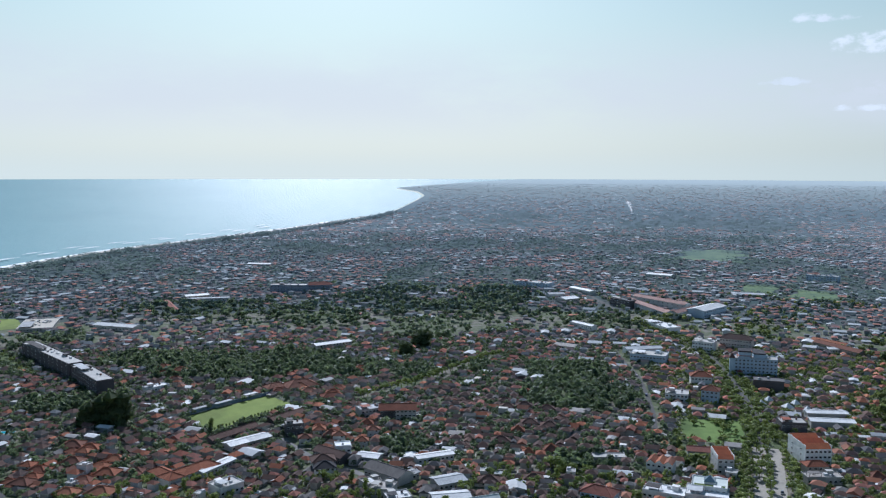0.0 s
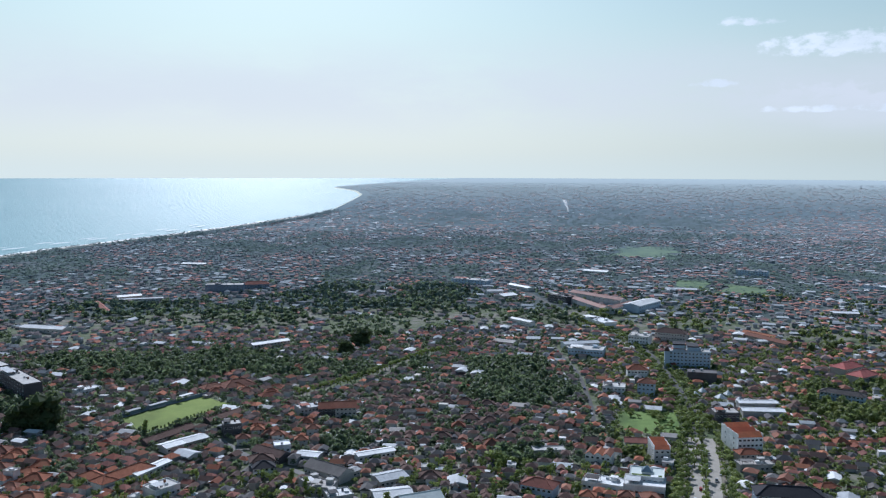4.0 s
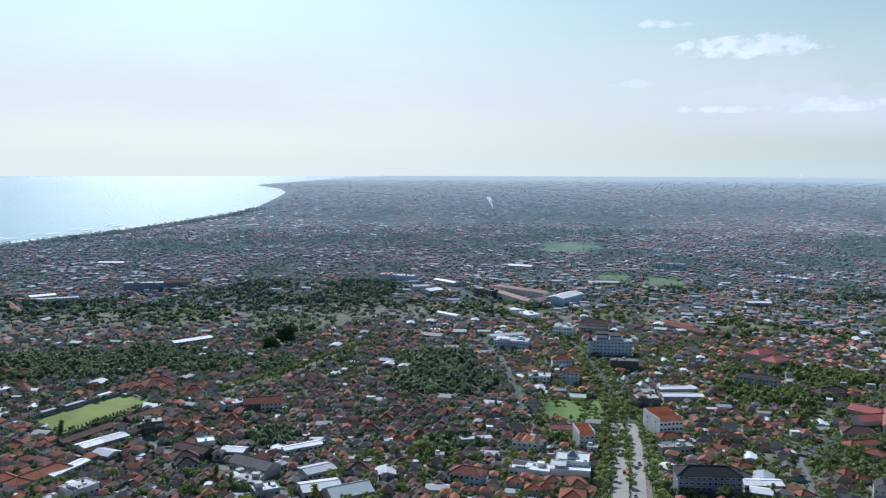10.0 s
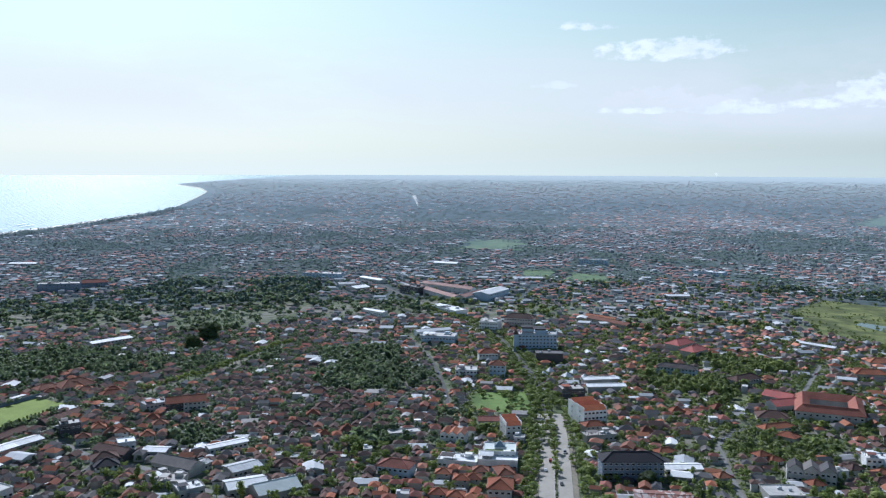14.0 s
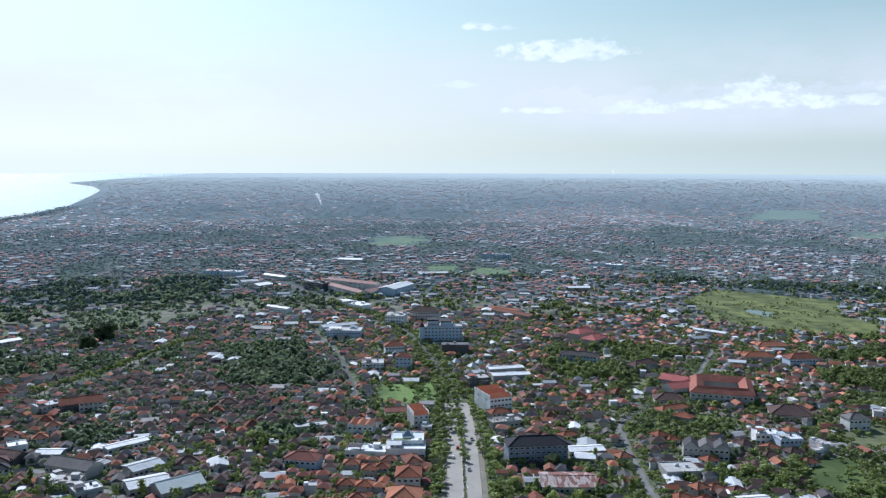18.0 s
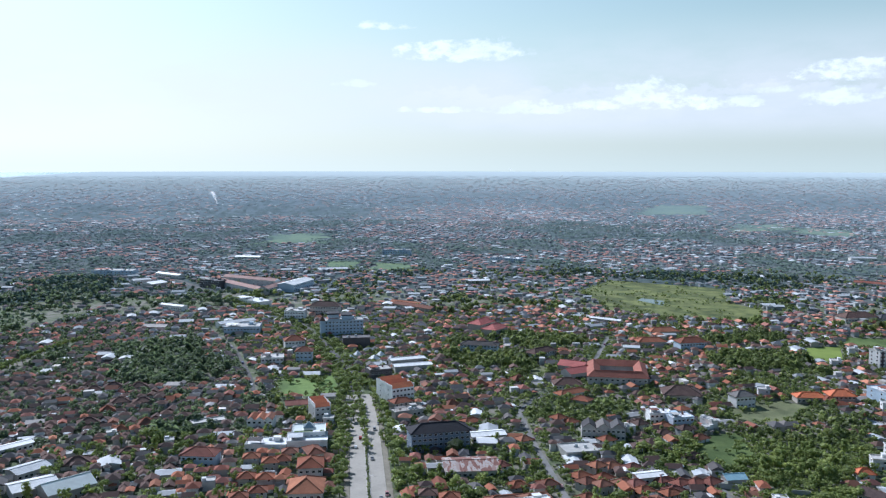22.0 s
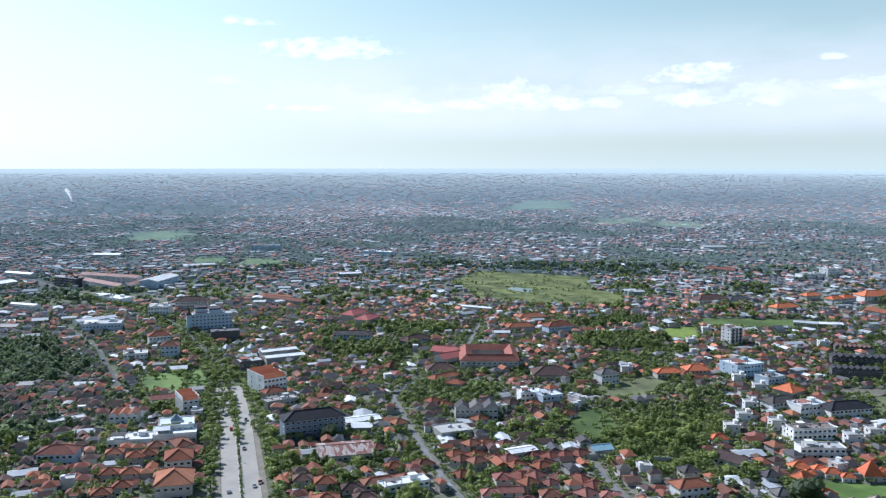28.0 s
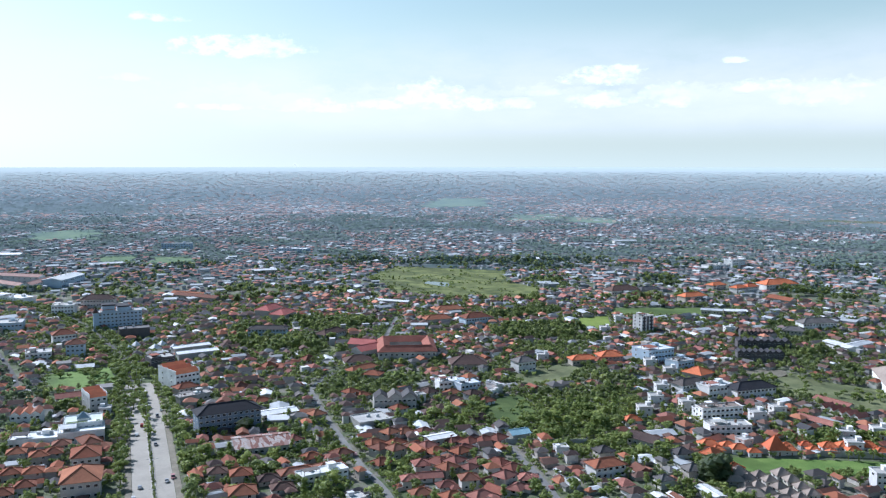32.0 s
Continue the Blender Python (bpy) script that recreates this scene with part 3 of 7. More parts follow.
def ribbon(name, label, category, mat, pts, d0, d1, z, lift=0.0, kind="structure"):
    """A strip along a line from offset d0 to d1 (to the right), with real edges when lifted."""
    me = Mesh()
    a, b = offset(pts, d0), offset(pts, d1)
    v = [(x, y, z + lift) for x, y in a] + [(x, y, z + lift) for x, y in b] + [(x, y, z - 0.1) for x, y in a] + [(x, y, z - 0.1) for x, y in b]
    n = len(pts)
    f = []
    for i in range(n - 1):
        f += [(i, n + i, n + i + 1, i + 1), (2 * n + i, i, i + 1, 2 * n + i + 1), (n + i, 3 * n + i, 3 * n + i + 1, n + i + 1)]
    me.add(v, f)
    return tagged(part(name, me, mat), label, category, kind=kind)


MAIN_S, LANE_S, LANE2_S, LANE3_S = smooth_line(MAIN), smooth_line(LANE), smooth_line(LANE2), smooth_line(LANE3)
# one road in two tones: sunlight and tree shade put into the asphalt colour
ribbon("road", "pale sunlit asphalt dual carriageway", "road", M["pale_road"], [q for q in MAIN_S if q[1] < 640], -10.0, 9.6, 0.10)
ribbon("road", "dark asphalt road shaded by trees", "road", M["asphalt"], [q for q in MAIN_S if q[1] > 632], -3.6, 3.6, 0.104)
ribbon("road", "narrow asphalt lane between walled houses", "road", M["lane"], LANE_S, -1.9, 1.9, 0.10)
ribbon("road", "narrow asphalt lane through the villas", "road", M["lane"], LANE2_S, -1.9, 1.9, 0.10)
ribbon("road", "narrow grey side street", "road", M["asphalt"], LANE3_S, -1.8, 1.8, 0.10)
for d0, d1 in ((-1.2, 1.2),):
    ribbon("median", "raised planted median with a concrete kerb", "median", M["paving"], [q for q in MAIN_S if q[1] < 640], d0, d1, 0.1, 0.22)
for d0, d1 in ((-13.4, -10.2), (9.8, 13.0)):
    ribbon("pavement", "raised dusty verge with a concrete kerb", "pavement", M["verge"], [q for q in MAIN_S if q[1] < 640], d0, d1, 0.1, 0.17)
ribbon("road", "busy grey street between old shops", "road", M["lane"], smooth_line(STREET), -2.6, 2.6, 0.10)
for line, half in ((MAIN, 15.0), (LANE, 4.0), (LANE2, 3.5), (LANE3, 3.0), (STREET, 4.0)):
    reach = np.where(gy > 650, 8.0, half) if line is MAIN else half
    taken |= near_line(line, gx, gy) < reach

# ---- fields ----
FIELDS = []


def field(name, label, category, mat, poly, z=0.14, claim=True, rag=0.03):
    me = Mesh()
    cx, cy = sum(q[0] for q in poly) / len(poly), sum(q[1] for q in poly) / len(poly)
    rim_pts = []
    for (x0, y0), (x1, y1) in zip(poly, poly[1:] + poly[:1]):
        n = max(1, int(math.hypot(x1 - x0, y1 - y0) / 6))
        for k in range(n):
            x, y = x0 + (x1 - x0) * k / n, y0 + (y1 - y0) * k / n
            j = 1 + rag * (noise.noise((x / 9, y / 9, 1.0)) if rag < 0.1 else noise.noise((x / 55, y / 55, 1.0)) + 0.4 * noise.noise((x / 19, y / 19, 5.0)))
            u, v = cx + (x - cx) * j, cy + (y - cy) * j
            rim_pts.append((u, v, z + rise(math.hypot(u, v))))
    n = len(rim_pts)
    v = [(cx, cy, z + rise(math.hypot(cx, cy)))] + rim_pts + [(x, y, q - 0.2) for x, y, q in rim_pts]
    me.add(v, [(0, 1 + i, 1 + (i + 1) % n) for i in range(n)] + [(1 + i, 1 + n + i, 1 + n + (i + 1) % n, 1 + (i + 1) % n) for i in range(n)])
    FIELDS.append((mat.name, poly))
    if claim:
        taken[inside(poly, gx, gy)] = True
    return tagged(part(name, me, mat), label, category, kind="structure")


MEADOW = [(67.5, 645.0), (90, 638), (112.0, 634.0), (116.0, 697.5), (70.0, 696.0)]
PITCH = [(-320.5, 628.5), (-283.0, 594.8), (-245.2, 676.1), (-281.2, 702.4)]
field("football_pitch", "bright mown grass football pitch", "pitch", M["pitch"], PITCH)
field("meadow", "fenced green meadow beside the road", "meadow", M["lawn"], MEADOW)
field("rice_field", "wide pale green wet rice field", "field", M["paddy"], [(490, 917), (555, 817), (628, 813), (669, 872), (664, 930), (592, 1012), (524, 1040)])
field("rice_field", "rough green fallow beside the rice field", "field", M["paddy"], [(592, 1014), (665, 932), (733, 1035), (622, 1162), (522, 1072), (525, 1042)])
field("rice_field", "long green field between houses", "field", M["rice"], [(607, 662), (700, 591), (758, 633), (644, 702)])
field("rice_field", "small bright green field at the trees", "field", M["pitch"], [(525, 620), (563, 617), (605, 668), (566, 672)])
field("rice_field", "narrow green field strip before a wall", "field", M["lawn"], [(345, 291), (410, 243), (450, 213), (472, 226), (427, 258), (363, 306)])
field("waste_ground", "overgrown olive waste ground", "field", M["olive"], [(518, 400), (556, 410), (552, 388), (563, 348), (600, 315), (560, 290), (496, 312), (512, 345), (494, 386)])
field("yard", "bare grey building plot before dark townhouses", "yard", M["verge"], [(531, 435), (560, 418), (543, 403), (510, 414)])
field("scrub", "open dry scrub with low bushes", "field", M["olive"], [(372, 514), (381, 532), (423, 521), (431, 498), (390, 476), (352, 485)])
field("meadow", "rough green meadow beside the thicket", "meadow", M["grass"], [(290, 436), (318, 468), (345, 467), (322, 417), (296, 411)])
field("meadow", "small dry lot beside the villas", "meadow", M["olive"], [(269, 642), (275, 633), (295, 656), (295, 685)])
field("meadow", "small green lawn by the lane", "meadow", M["grass"], [(275, 558), (293, 549), (307, 571), (285, 572)])
FAR_GREEN = [
    [(1444, 2551), (1681, 2475), (1860, 2720), (1740, 2860)], [(1366, 1930), (1549, 1894), (1715, 2096), (1564, 2151)], [(1492, 1825), (1552, 1686), (1692, 1827), (1688, 2038)],
    [(160, 1933), (307, 1909), (366, 2178), (229, 2203)], [(236, 1426), (285, 1420), (309, 1533), (262, 1545)], [(295, 1381), (365, 1365), (383, 1467), (330, 1493)]]
# the far fields carry painted haze in their green
for k, poly in enumerate(FAR_GREEN):
    field("far_field", "distant green field among the roofs", "field", M["haze_field"], poly, 0.6, rag=0.55)
field("meadow", "green ground beside the long hotel", "meadow", M["grass"], [(-601, 777), (-528, 729), (-562, 759), (-634, 821)])
field("meadow", "green sports ground by the hall", "meadow", M["pitch"], [(-716, 928), (-700, 950), (-747, 1003), (-769, 998)])


# ---- houses ----
def window_data(w, h, key="white_paint"):
    """A window: a proud frame and the glass set back in it, as one shell."""
    me = Mesh()
    t, p = 0.12, 0.08
    ring = lambda u, z0, z1, y: [(-u, y, z0), (u, y, z0), (u, y, z1), (-u, y, z1)]
    v = ring(w / 2, 0, h, 0.02) + ring(w / 2, 0, h, -p) + ring(w / 2 - t, t, h - t, -p) + ring(w / 2 - t, t, h - t, -0.02)
    f = [(k + i, k + (i + 1) % 4, k + 4 + (i + 1) % 4, k + 4 + i) for k in (0, 4, 8) for i in range(4)]
    me.add(v, f)
    me.f.append((12, 13, 14, 15))
    me.s.append(1)
    return me.data("window", [M[key], M["glass"]])


WINDOW, WIDE_WINDOW = window_data(1.5, 1.3), window_data(2.4, 1.5)
door_mesh = Mesh()
door_mesh.box(-0.5, -0.08, 0, 0.5, 0.0, 2.1)
door_mesh.box(-0.58, -0.11, 0, -0.5, 0.0, 2.18, 1)
door_mesh.box(0.5, -0.11, 0, 0.58, 0.0, 2.18, 1)
door_mesh.box(-0.5, -0.11, 2.1, 0.5, 0.0, 2.18, 1)
DOOR = door_mesh.data("door", [M["wood"], M["white_paint"]])


def put_on(data, name, parent, x, y, z, rz):
    ob = part(name, data, [], parent)
    ob.matrix_basis = pose(x, y, z, 0, 0, rz)
    return ob


def ridge_bars(a, b, corners, r=0.16):
    me = Mesh()
    up = 0.06
    a, b = Vector(a) + Vector((0, 0, up)), Vector(b) + Vector((0, 0, up))
    if (a - b).length > 0.5:
        me.bar(a, b, r)
    for c in corners:
        c = Vector(c) + Vector((0, 0, up))
        me.bar(c, a if (c - a).length < (c - b).length else b, r)
    return me


def house(kind, label, w, d, h, roof, wall, storeys=1, shape="hip", wing=0.0, pitch=0.62, group="houses of the town", plain=False):
    """A house with its walls, roof with ridge tiles, windows and door, round its middle, on z = 0."""
    top = thing(kind, label, "house", group)
    body = Mesh()
    body.box(-w / 2, -d / 2, -0.3, w / 2, d / 2, h)
    if wing:
        body.box(w / 2 - wing, -d / 2 - wing * 0.8, -0.3, w / 2, -d / 2, h - 0.3)
    part("wall", body, M[wall], top)
    o = 0.8
    me = Mesh()
    if shape == "hip":
        lift = min(w, d) / 2 * pitch
        a, b = me.hip(-w / 2 - o, -d / 2 - o, w / 2 + o, d / 2 + o, h, lift)
        ridge = ridge_bars(a, b, [(sx * (w / 2 + o), sy * (d / 2 + o), h) for sx in (-1, 1) for sy in (-1, 1)])
        if wing:
            me.hip(w / 2 - wing - o, -d / 2 - wing * 0.8 - o, w / 2 + o, -d / 2 + 2.0, h - 0.3, wing / 2 * pitch)
    elif shape == "gable":
        me.gable(-w / 2 - o, -d / 2 - o, w / 2 + o, d / 2 + o, h, d / 2 * pitch, 0, 0.15, 1)
        ridge = Mesh()
        ridge.bar((-w / 2 - o, 0, h + d / 2 * pitch + 0.05), (w / 2 + o, 0, h + d / 2 * pitch + 0.05), 0.16)
    else:
        me.box(-w / 2 - 0.3, -d / 2 - 0.3, h, w / 2 + 0.3, d / 2 + 0.3, h + 0.2)
        for x0, y0, x1, y1 in ((-w / 2 - 0.3, -d / 2 - 0.3, w / 2 + 0.3, -d / 2 - 0.1), (-w / 2 - 0.3, d / 2 + 0.1, w / 2 + 0.3, d / 2 + 0.3),
                               (-w / 2 - 0.3, -d / 2 - 0.1, -w / 2 - 0.1, d / 2 + 0.1), (w / 2 + 0.1, -d / 2 - 0.1, w / 2 + 0.3, d / 2 + 0.1)):
            me.box(x0, y0, h + 0.2, x1, y1, h + 0.85, 1)
        ridge = Mesh()
        ridge.box(w / 3 - 1.2, d / 4 - 1.6, h + 0.2, w / 3 + 1.2, d / 4 + 1.6, h + 2.1)
        ridge.box(w / 3 - 1.4, d / 4 - 1.8, h + 2.1, w / 3 + 1.4, d / 4 + 1.8, h + 2.25)
    cover = part("roof", me, [M[roof], M[wall]], top)
    if plain:
        return top
    part("stair_head" if shape == "flat" else "ridge_tiles", ridge, M[wall] if shape == "flat" else M[roof], cover)
    level = h / storeys
    for s in range(storeys):
        for x in ((-w / 4, w / 4 - (wing / 2 if wing else 0)) if storeys < 3 else (-w / 3, 0.0, w / 3)):
            if (s == 0 and x > 0) or (s and x < 0 and storeys == 2):
                continue
            put_on(WINDOW, "window", top, x, -d / 2, s * level + 0.9, 0)
    put_on(DOOR, "door", top, w / 8, -d / 2, 0.0, 0)
    put_on(WIDE_WINDOW, "window", top, -w / 2, 0.0, (storeys - 1) * level + 0.9, -90)
    return top


def town_houses(plain):
    """One of each kind of house; the plain ones have walls and roof alone."""
    kinds = {}
    for key, roof, words in (("orange", "orange", "orange clay-tiled"), ("brown", "brown", "dark brown tiled"), ("grey", "grey", "weathered grey tiled"), ("maroon", "maroon", "deep red tiled")):
        wall = "cream" if key == "maroon" else "white"
        kinds[key] = [
            house("house", "single-storey plastered house with " + words + " hipped roof", 9.8, 7.6, 2.5, roof, wall, 1, "hip", plain=plain, group=words + " houses"),
            house("villa", "L-shaped house with " + words + " hipped roofs", 10.4, 7.6, 2.6, roof, wall, 1, "hip", 4.5, plain=plain, group=words + " houses"),
            house("two_storey_house", "two-storey house with " + words + " hipped roof", 8.8, 7.8, 5.0, roof, wall, 2, "hip", plain=plain, group=words + " houses"),
            house("long_house", "long low house with " + words + " gabled roof", 12.0, 6.6, 2.5, roof, wall, 1, "gable", pitch=0.62, plain=plain, group=words + " houses"),
            house("pavilion", "small open-yard pavilion with " + words + " pyramid roof", 6.6, 6.0, 2.3, roof, wall, 1, "hip", pitch=0.8, plain=plain, group=words + " pavilions"),
        ]
    kinds["flat"] = [
        house("concrete_house", "flat-roofed two-storey white concrete house with stair head", 8.5, 8.0, 6.0, "concrete", "pale_wall", 2, "flat", plain=plain, group="flat-roofed houses"),
        house("shop_house", "flat-roofed three-storey pale shop house", 7.5, 9.0, 8.6, "concrete", "pale_wall", 3, "flat", plain=plain, group="flat-roofed houses"),
    ]
    kinds["shed"] = [
        house("shed", "long shed with pale corrugated metal roof", 13.0, 7.0, 3.6, "pale", "white", 1, "gable", pitch=0.28, plain=plain, group="metal-roofed sheds"),
        house("shed", "small shed with pale metal roof", 8.0, 6.0, 3.2, "pale", "white", 1, "gable", pitch=0.3, plain=plain, group="metal-roofed sheds"),
    ]
    return kinds


KINDS, PLAIN = town_houses(False), town_houses(True)
SIZE = {id(k): r for kinds in (KINDS, PLAIN) for key, ks in kinds.items() for k, r in zip(ks, {"flat": (6.2, 6.2), "shed": (7.0, 5.2)}.get(key, (5.8, 6.8, 5.7, 6.5, 4.0)))}


# ---- trees ----
def tree(label, height, spread, leaves, seed, shape="round", leaf=0.85, count=9, tone="leaf"):
    r = random.Random(seed)
    top = thing("tree", label, "tree", "trees of the town")
    trunk = Mesh()
    lean = (r.uniform(-0.5, 0.5), r.uniform(-0.5, 0.5))
    fork = height * 0.42
    trunk.tube([(0, 0, -0.3, 0.34), (lean[0] * 0.3, lean[1] * 0.3, fork * 0.5, 0.26), (lean[0], lean[1], fork, 0.22), (lean[0], lean[1], fork * 1.3, 0.12)], 6)
    for i in range(5):
        a = i * 1.26 + r.uniform(-0.4, 0.4)
        trunk.bar((lean[0], lean[1], fork * r.uniform(0.8, 1.1)), (math.cos(a) * spread * (0.3 if count > 9 else 0.55), math.sin(a) * spread * (0.3 if count > 9 else 0.55), height * r.uniform(0.6, 0.75)), 0.09)
    part("trunk", trunk, M["trunk"], top)
    crown = Mesh()
    lobes = []
    for i in range(count):
        a, q = r.uniform(0, 6.28), spread * math.sqrt(r.uniform(0.0, 0.55))
        z = height * (r.uniform(0.2, 0.86) if count > 9 else r.uniform(0.5, 0.86) if shape == "round" else r.uniform(0.3, 0.9))
        if shape == "tall":
            q *= 0.6 * (1.25 - z / height)
        lobes.append((math.cos(a) * q, math.sin(a) * q, z, spread * r.uniform(0.30, 0.46)))
    for cx, cy, cz, cr in lobes:      # inner dark mass of each lobe
        pts = [(0, 0, 1), (0.9, 0, 0.3), (0.28, 0.85, 0.3), (-0.72, 0.53, 0.3), (-0.72, -0.53, 0.3), (0.28, -0.85, 0.3), (0, 0, -0.7)]
        k = cr * (1.08 if count > 9 else 0.92)
        pts = [(cx + k * x * r.uniform(0.75, 1.2), cy + k * y * r.uniform(0.75, 1.2), cz + k * 0.8 * z * r.uniform(0.8, 1.15)) for x, y, z in pts]
        crown.add(pts, [(0, 1, 2), (0, 2, 3), (0, 3, 4), (0, 4, 5), (0, 5, 1), (6, 2, 1), (6, 3, 2), (6, 4, 3), (6, 5, 4), (6, 1, 5)])
    for i in range(leaves):
        cx, cy, cz, cr = lobes[i % len(lobes)]
        d = Vector((r.gauss(0, 1), r.gauss(0, 1), r.gauss(0.25, 0.9))).normalized()
        c = Vector((cx, cy, cz)) + Vector((d.x, d.y, d.z * 0.8)) * cr * r.uniform(0.75, 1.12)
        s = leaf * r.uniform(0.6, 1.3)
        u = d.cross(Vector((r.gauss(0, 1), r.gauss(0, 1), r.gauss(0, 1)))).normalized() * s
        v = (d.cross(u).normalized() + d * r.uniform(-0.5, 0.5)) * s * 0.7
        crown.add([tuple(c - u), tuple(c + u * r.uniform(0.3, 1.0) - v * r.uniform(0.2, 0.9)), tuple(c + v)], [(0, 1, 2)])
    part("crown", crown, M[tone], top)
    return top


TREES = [tree("broad dark green street tree", 9.0, 5.0, 390, 1, leaf=0.72), tree("rounded green garden tree", 7.0, 3.6, 280, 2, leaf=0.58), tree("tall narrow dark green tree", 12.0, 4.2, 400, 3, "tall", leaf=0.65),
         tree("low spreading bright green tree", 5.5, 4.0, 280, 4, leaf=0.60), tree("wide old tree with uneven crown", 11.5, 7.0, 620, 5, leaf=0.8)]
GREAT_TREE = tree("great old tree with dense round dark crown", 16.5, 9.0, 3600, 6, leaf=0.8, count=72, tone="dark_leaf")
TREE_R = (4.2, 3.2, 3.0, 3.2, 6.0)
# ---- larger buildings ----
WINDOWS = {}


def pane(w, h):
    key = (round(w * 2) / 2, round(h * 4) / 4)
    if key not in WINDOWS:
        WINDOWS[key] = window_data(*key)
    return WINDOWS[key]


def block(name, label, x, y, rz, w, d, h, floors=2, roof="flat", rm="concrete", wm="white", bands=False, tower=False, stripe=False, pyramid=False):
    """A larger building on a w by d plan, its front towards -y of its own frame."""
    top = thing(name, label, name.replace("_", " "), "", pose(x, y, 0, 0, 0, rz))
    take_box(x, y, w, d, rz)
    a, b = w / 2, d / 2
    body = Mesh()
    if roof == "court":
        t = 9.0
        body.box(-a, -b, -0.3, a, -b + t, h)
        for q in (body,):
            q.box(-a, -b + t, -0.3, -a + t, b, h)
            q.box(a - t, -b + t, -0.3, a, b, h)
            q.box(-a + t, b - t, -0.3, a - t, b, h)
    else:
        body.box(-a, -b, -0.3, a, b, h)
    part("wall", body, M[wm], top)
    o = 0.9
    me, ridge = Mesh(), Mesh()
    if roof == "flat":
        me.box(-a - 0.2, -b - 0.2, h, a + 0.2, b + 0.2, h + 0.15)
        for x0, y0, x1, y1 in ((-a - 0.2, -b - 0.2, a + 0.2, -b), (-a - 0.2, b, a + 0.2, b + 0.2), (-a - 0.2, -b, -a, b), (a, -b, a + 0.2, b)):
            me.box(x0, y0, h + 0.15, x1, y1, h + 0.8, 1)
        cover = part("roof", me, [M[rm], M[wm]], top)
        r = random.Random(int(x * 7 + y))
        if not pyramid and w * d > 130 and floors:
            gear = Mesh()
            u, v = r.choice((-1, 1)) * a * 0.45, b * 0.35
            gear.box(u - 2.0, v - 1.7, h + 0.15, u + 2.0, v + 1.7, h + 2.6)
            gear.box(u - 2.3, v - 2.0, h + 2.6, u + 2.3, v + 2.0, h + 2.78)
            part("stair_head", gear, M[wm], cover)
            gear = Mesh()
            gear.tube([(-u, v, h + 0.15, 0.75), (-u, v, h + 1.7, 0.75), (-u, v, h + 1.95, 0.3)], 10)
            part("water_tank", gear, M["tank"], cover, "dark orange plastic water tank")
            gear = Mesh()
            gear.box(-a * 0.9, -b + 0.4, h + 2.6, -a * 0.2, b * 0.1, h + 2.75)
            for q in (-a * 0.88, -a * 0.22):
                for p in (-b + 0.5, b * 0.05):
                    gear.box(q - 0.1, p - 0.1, h + 0.15, q + 0.1, p + 0.1, h + 2.6)
            part("terrace_canopy", gear, M[r.choice(("pale", "grey", "maroon", "concrete"))], cover, "light canopy over the roof terrace")
        if not pyramid:
            for k in range(max(1, int(w * d / 110))):
                u, v, s = r.uniform(-a * 0.7, a * 0.7), r.uniform(-b * 0.6, b * 0.6), r.uniform(0.6, 1.4)
                gear = Mesh()
                gear.box(u - s, v - s * 0.7, h + 0.15, u + s, v + s * 0.7, h + 0.15 + r.uniform(0.8, 1.8))
                part("roof_unit", gear, M["pale"], cover)
    elif roof in ("hip", "court"):
        if roof == "court":
            t, lift = 9.0, 4.2
            me.hip(-a - o, -b - o, a + o, -b + t + o, h, lift)
            me.hip(-a - o, -b - o, -a + t + o, b + o, h + 0.03, lift)
            me.hip(a - t - o, -b - o, a + o, b + o, h + 0.06, lift)
            me.hip(-a - o, b - t - o, a + o, b + o, h + 0.09, lift)
            ridge.bar((-a + t / 2, -b + t / 2, h + lift + 0.1), (a - t / 2, -b + t / 2, h + lift + 0.1), 0.2)
        else:
            p, q = me.hip(-a - o, -b - o, a + o, b + o, h, min(a, b) * 0.55)
            ridge = ridge_bars(p, q, [(sx * (a + o), sy * (b + o), h) for sx in (-1, 1) for sy in (-1, 1)], 0.2)
        cover = part("roof", me, M[rm], top)
        part("ridge_tiles", ridge, M[rm], cover)
    elif roof == "gable":
        lift = b * (0.22 if "white" in rm or "pale" in rm or "rust" in rm else 0.5)
        me.gable(-a - o, -b - o, a + o, b + o, h, lift, 0, 0.15, 1)
        cover = part("roof", me, [M[rm], M[wm]], top)
        ridge.bar((-a - o, 0, h + lift + 0.05), (a + o, 0, h + lift + 0.05), 0.16)
        part("ridge_cap", ridge, M[rm], cover)
    elif roof == "steps":
        n = 3
        for k in range(n):
            y0, y1 = -b + d * k / n, -b + d * (k + 1) / n
            me = Mesh()
            me.gable(-a + 0.3, y0 + 0.1, a - 0.3, y1 - 0.1, h + 0.6 * k + 0.3, d / n / 2 * 0.6, 0, 0.3, 1)
            me.box(-a, y0, h, a, y1, h + 0.6 * k + 0.1, 1)
            part("roof", me, [M[rm], M[wm]], top)
        for sx in (-1, 1):
            me = Mesh()
            me.box(sx * a - 0.15, -b, h, sx * a + 0.15, b, h + 2.6)
            part("parapet", me, M["white_paint"], top)
    else:                                    # a row of gables towards the front
        n = int(roof[6:])
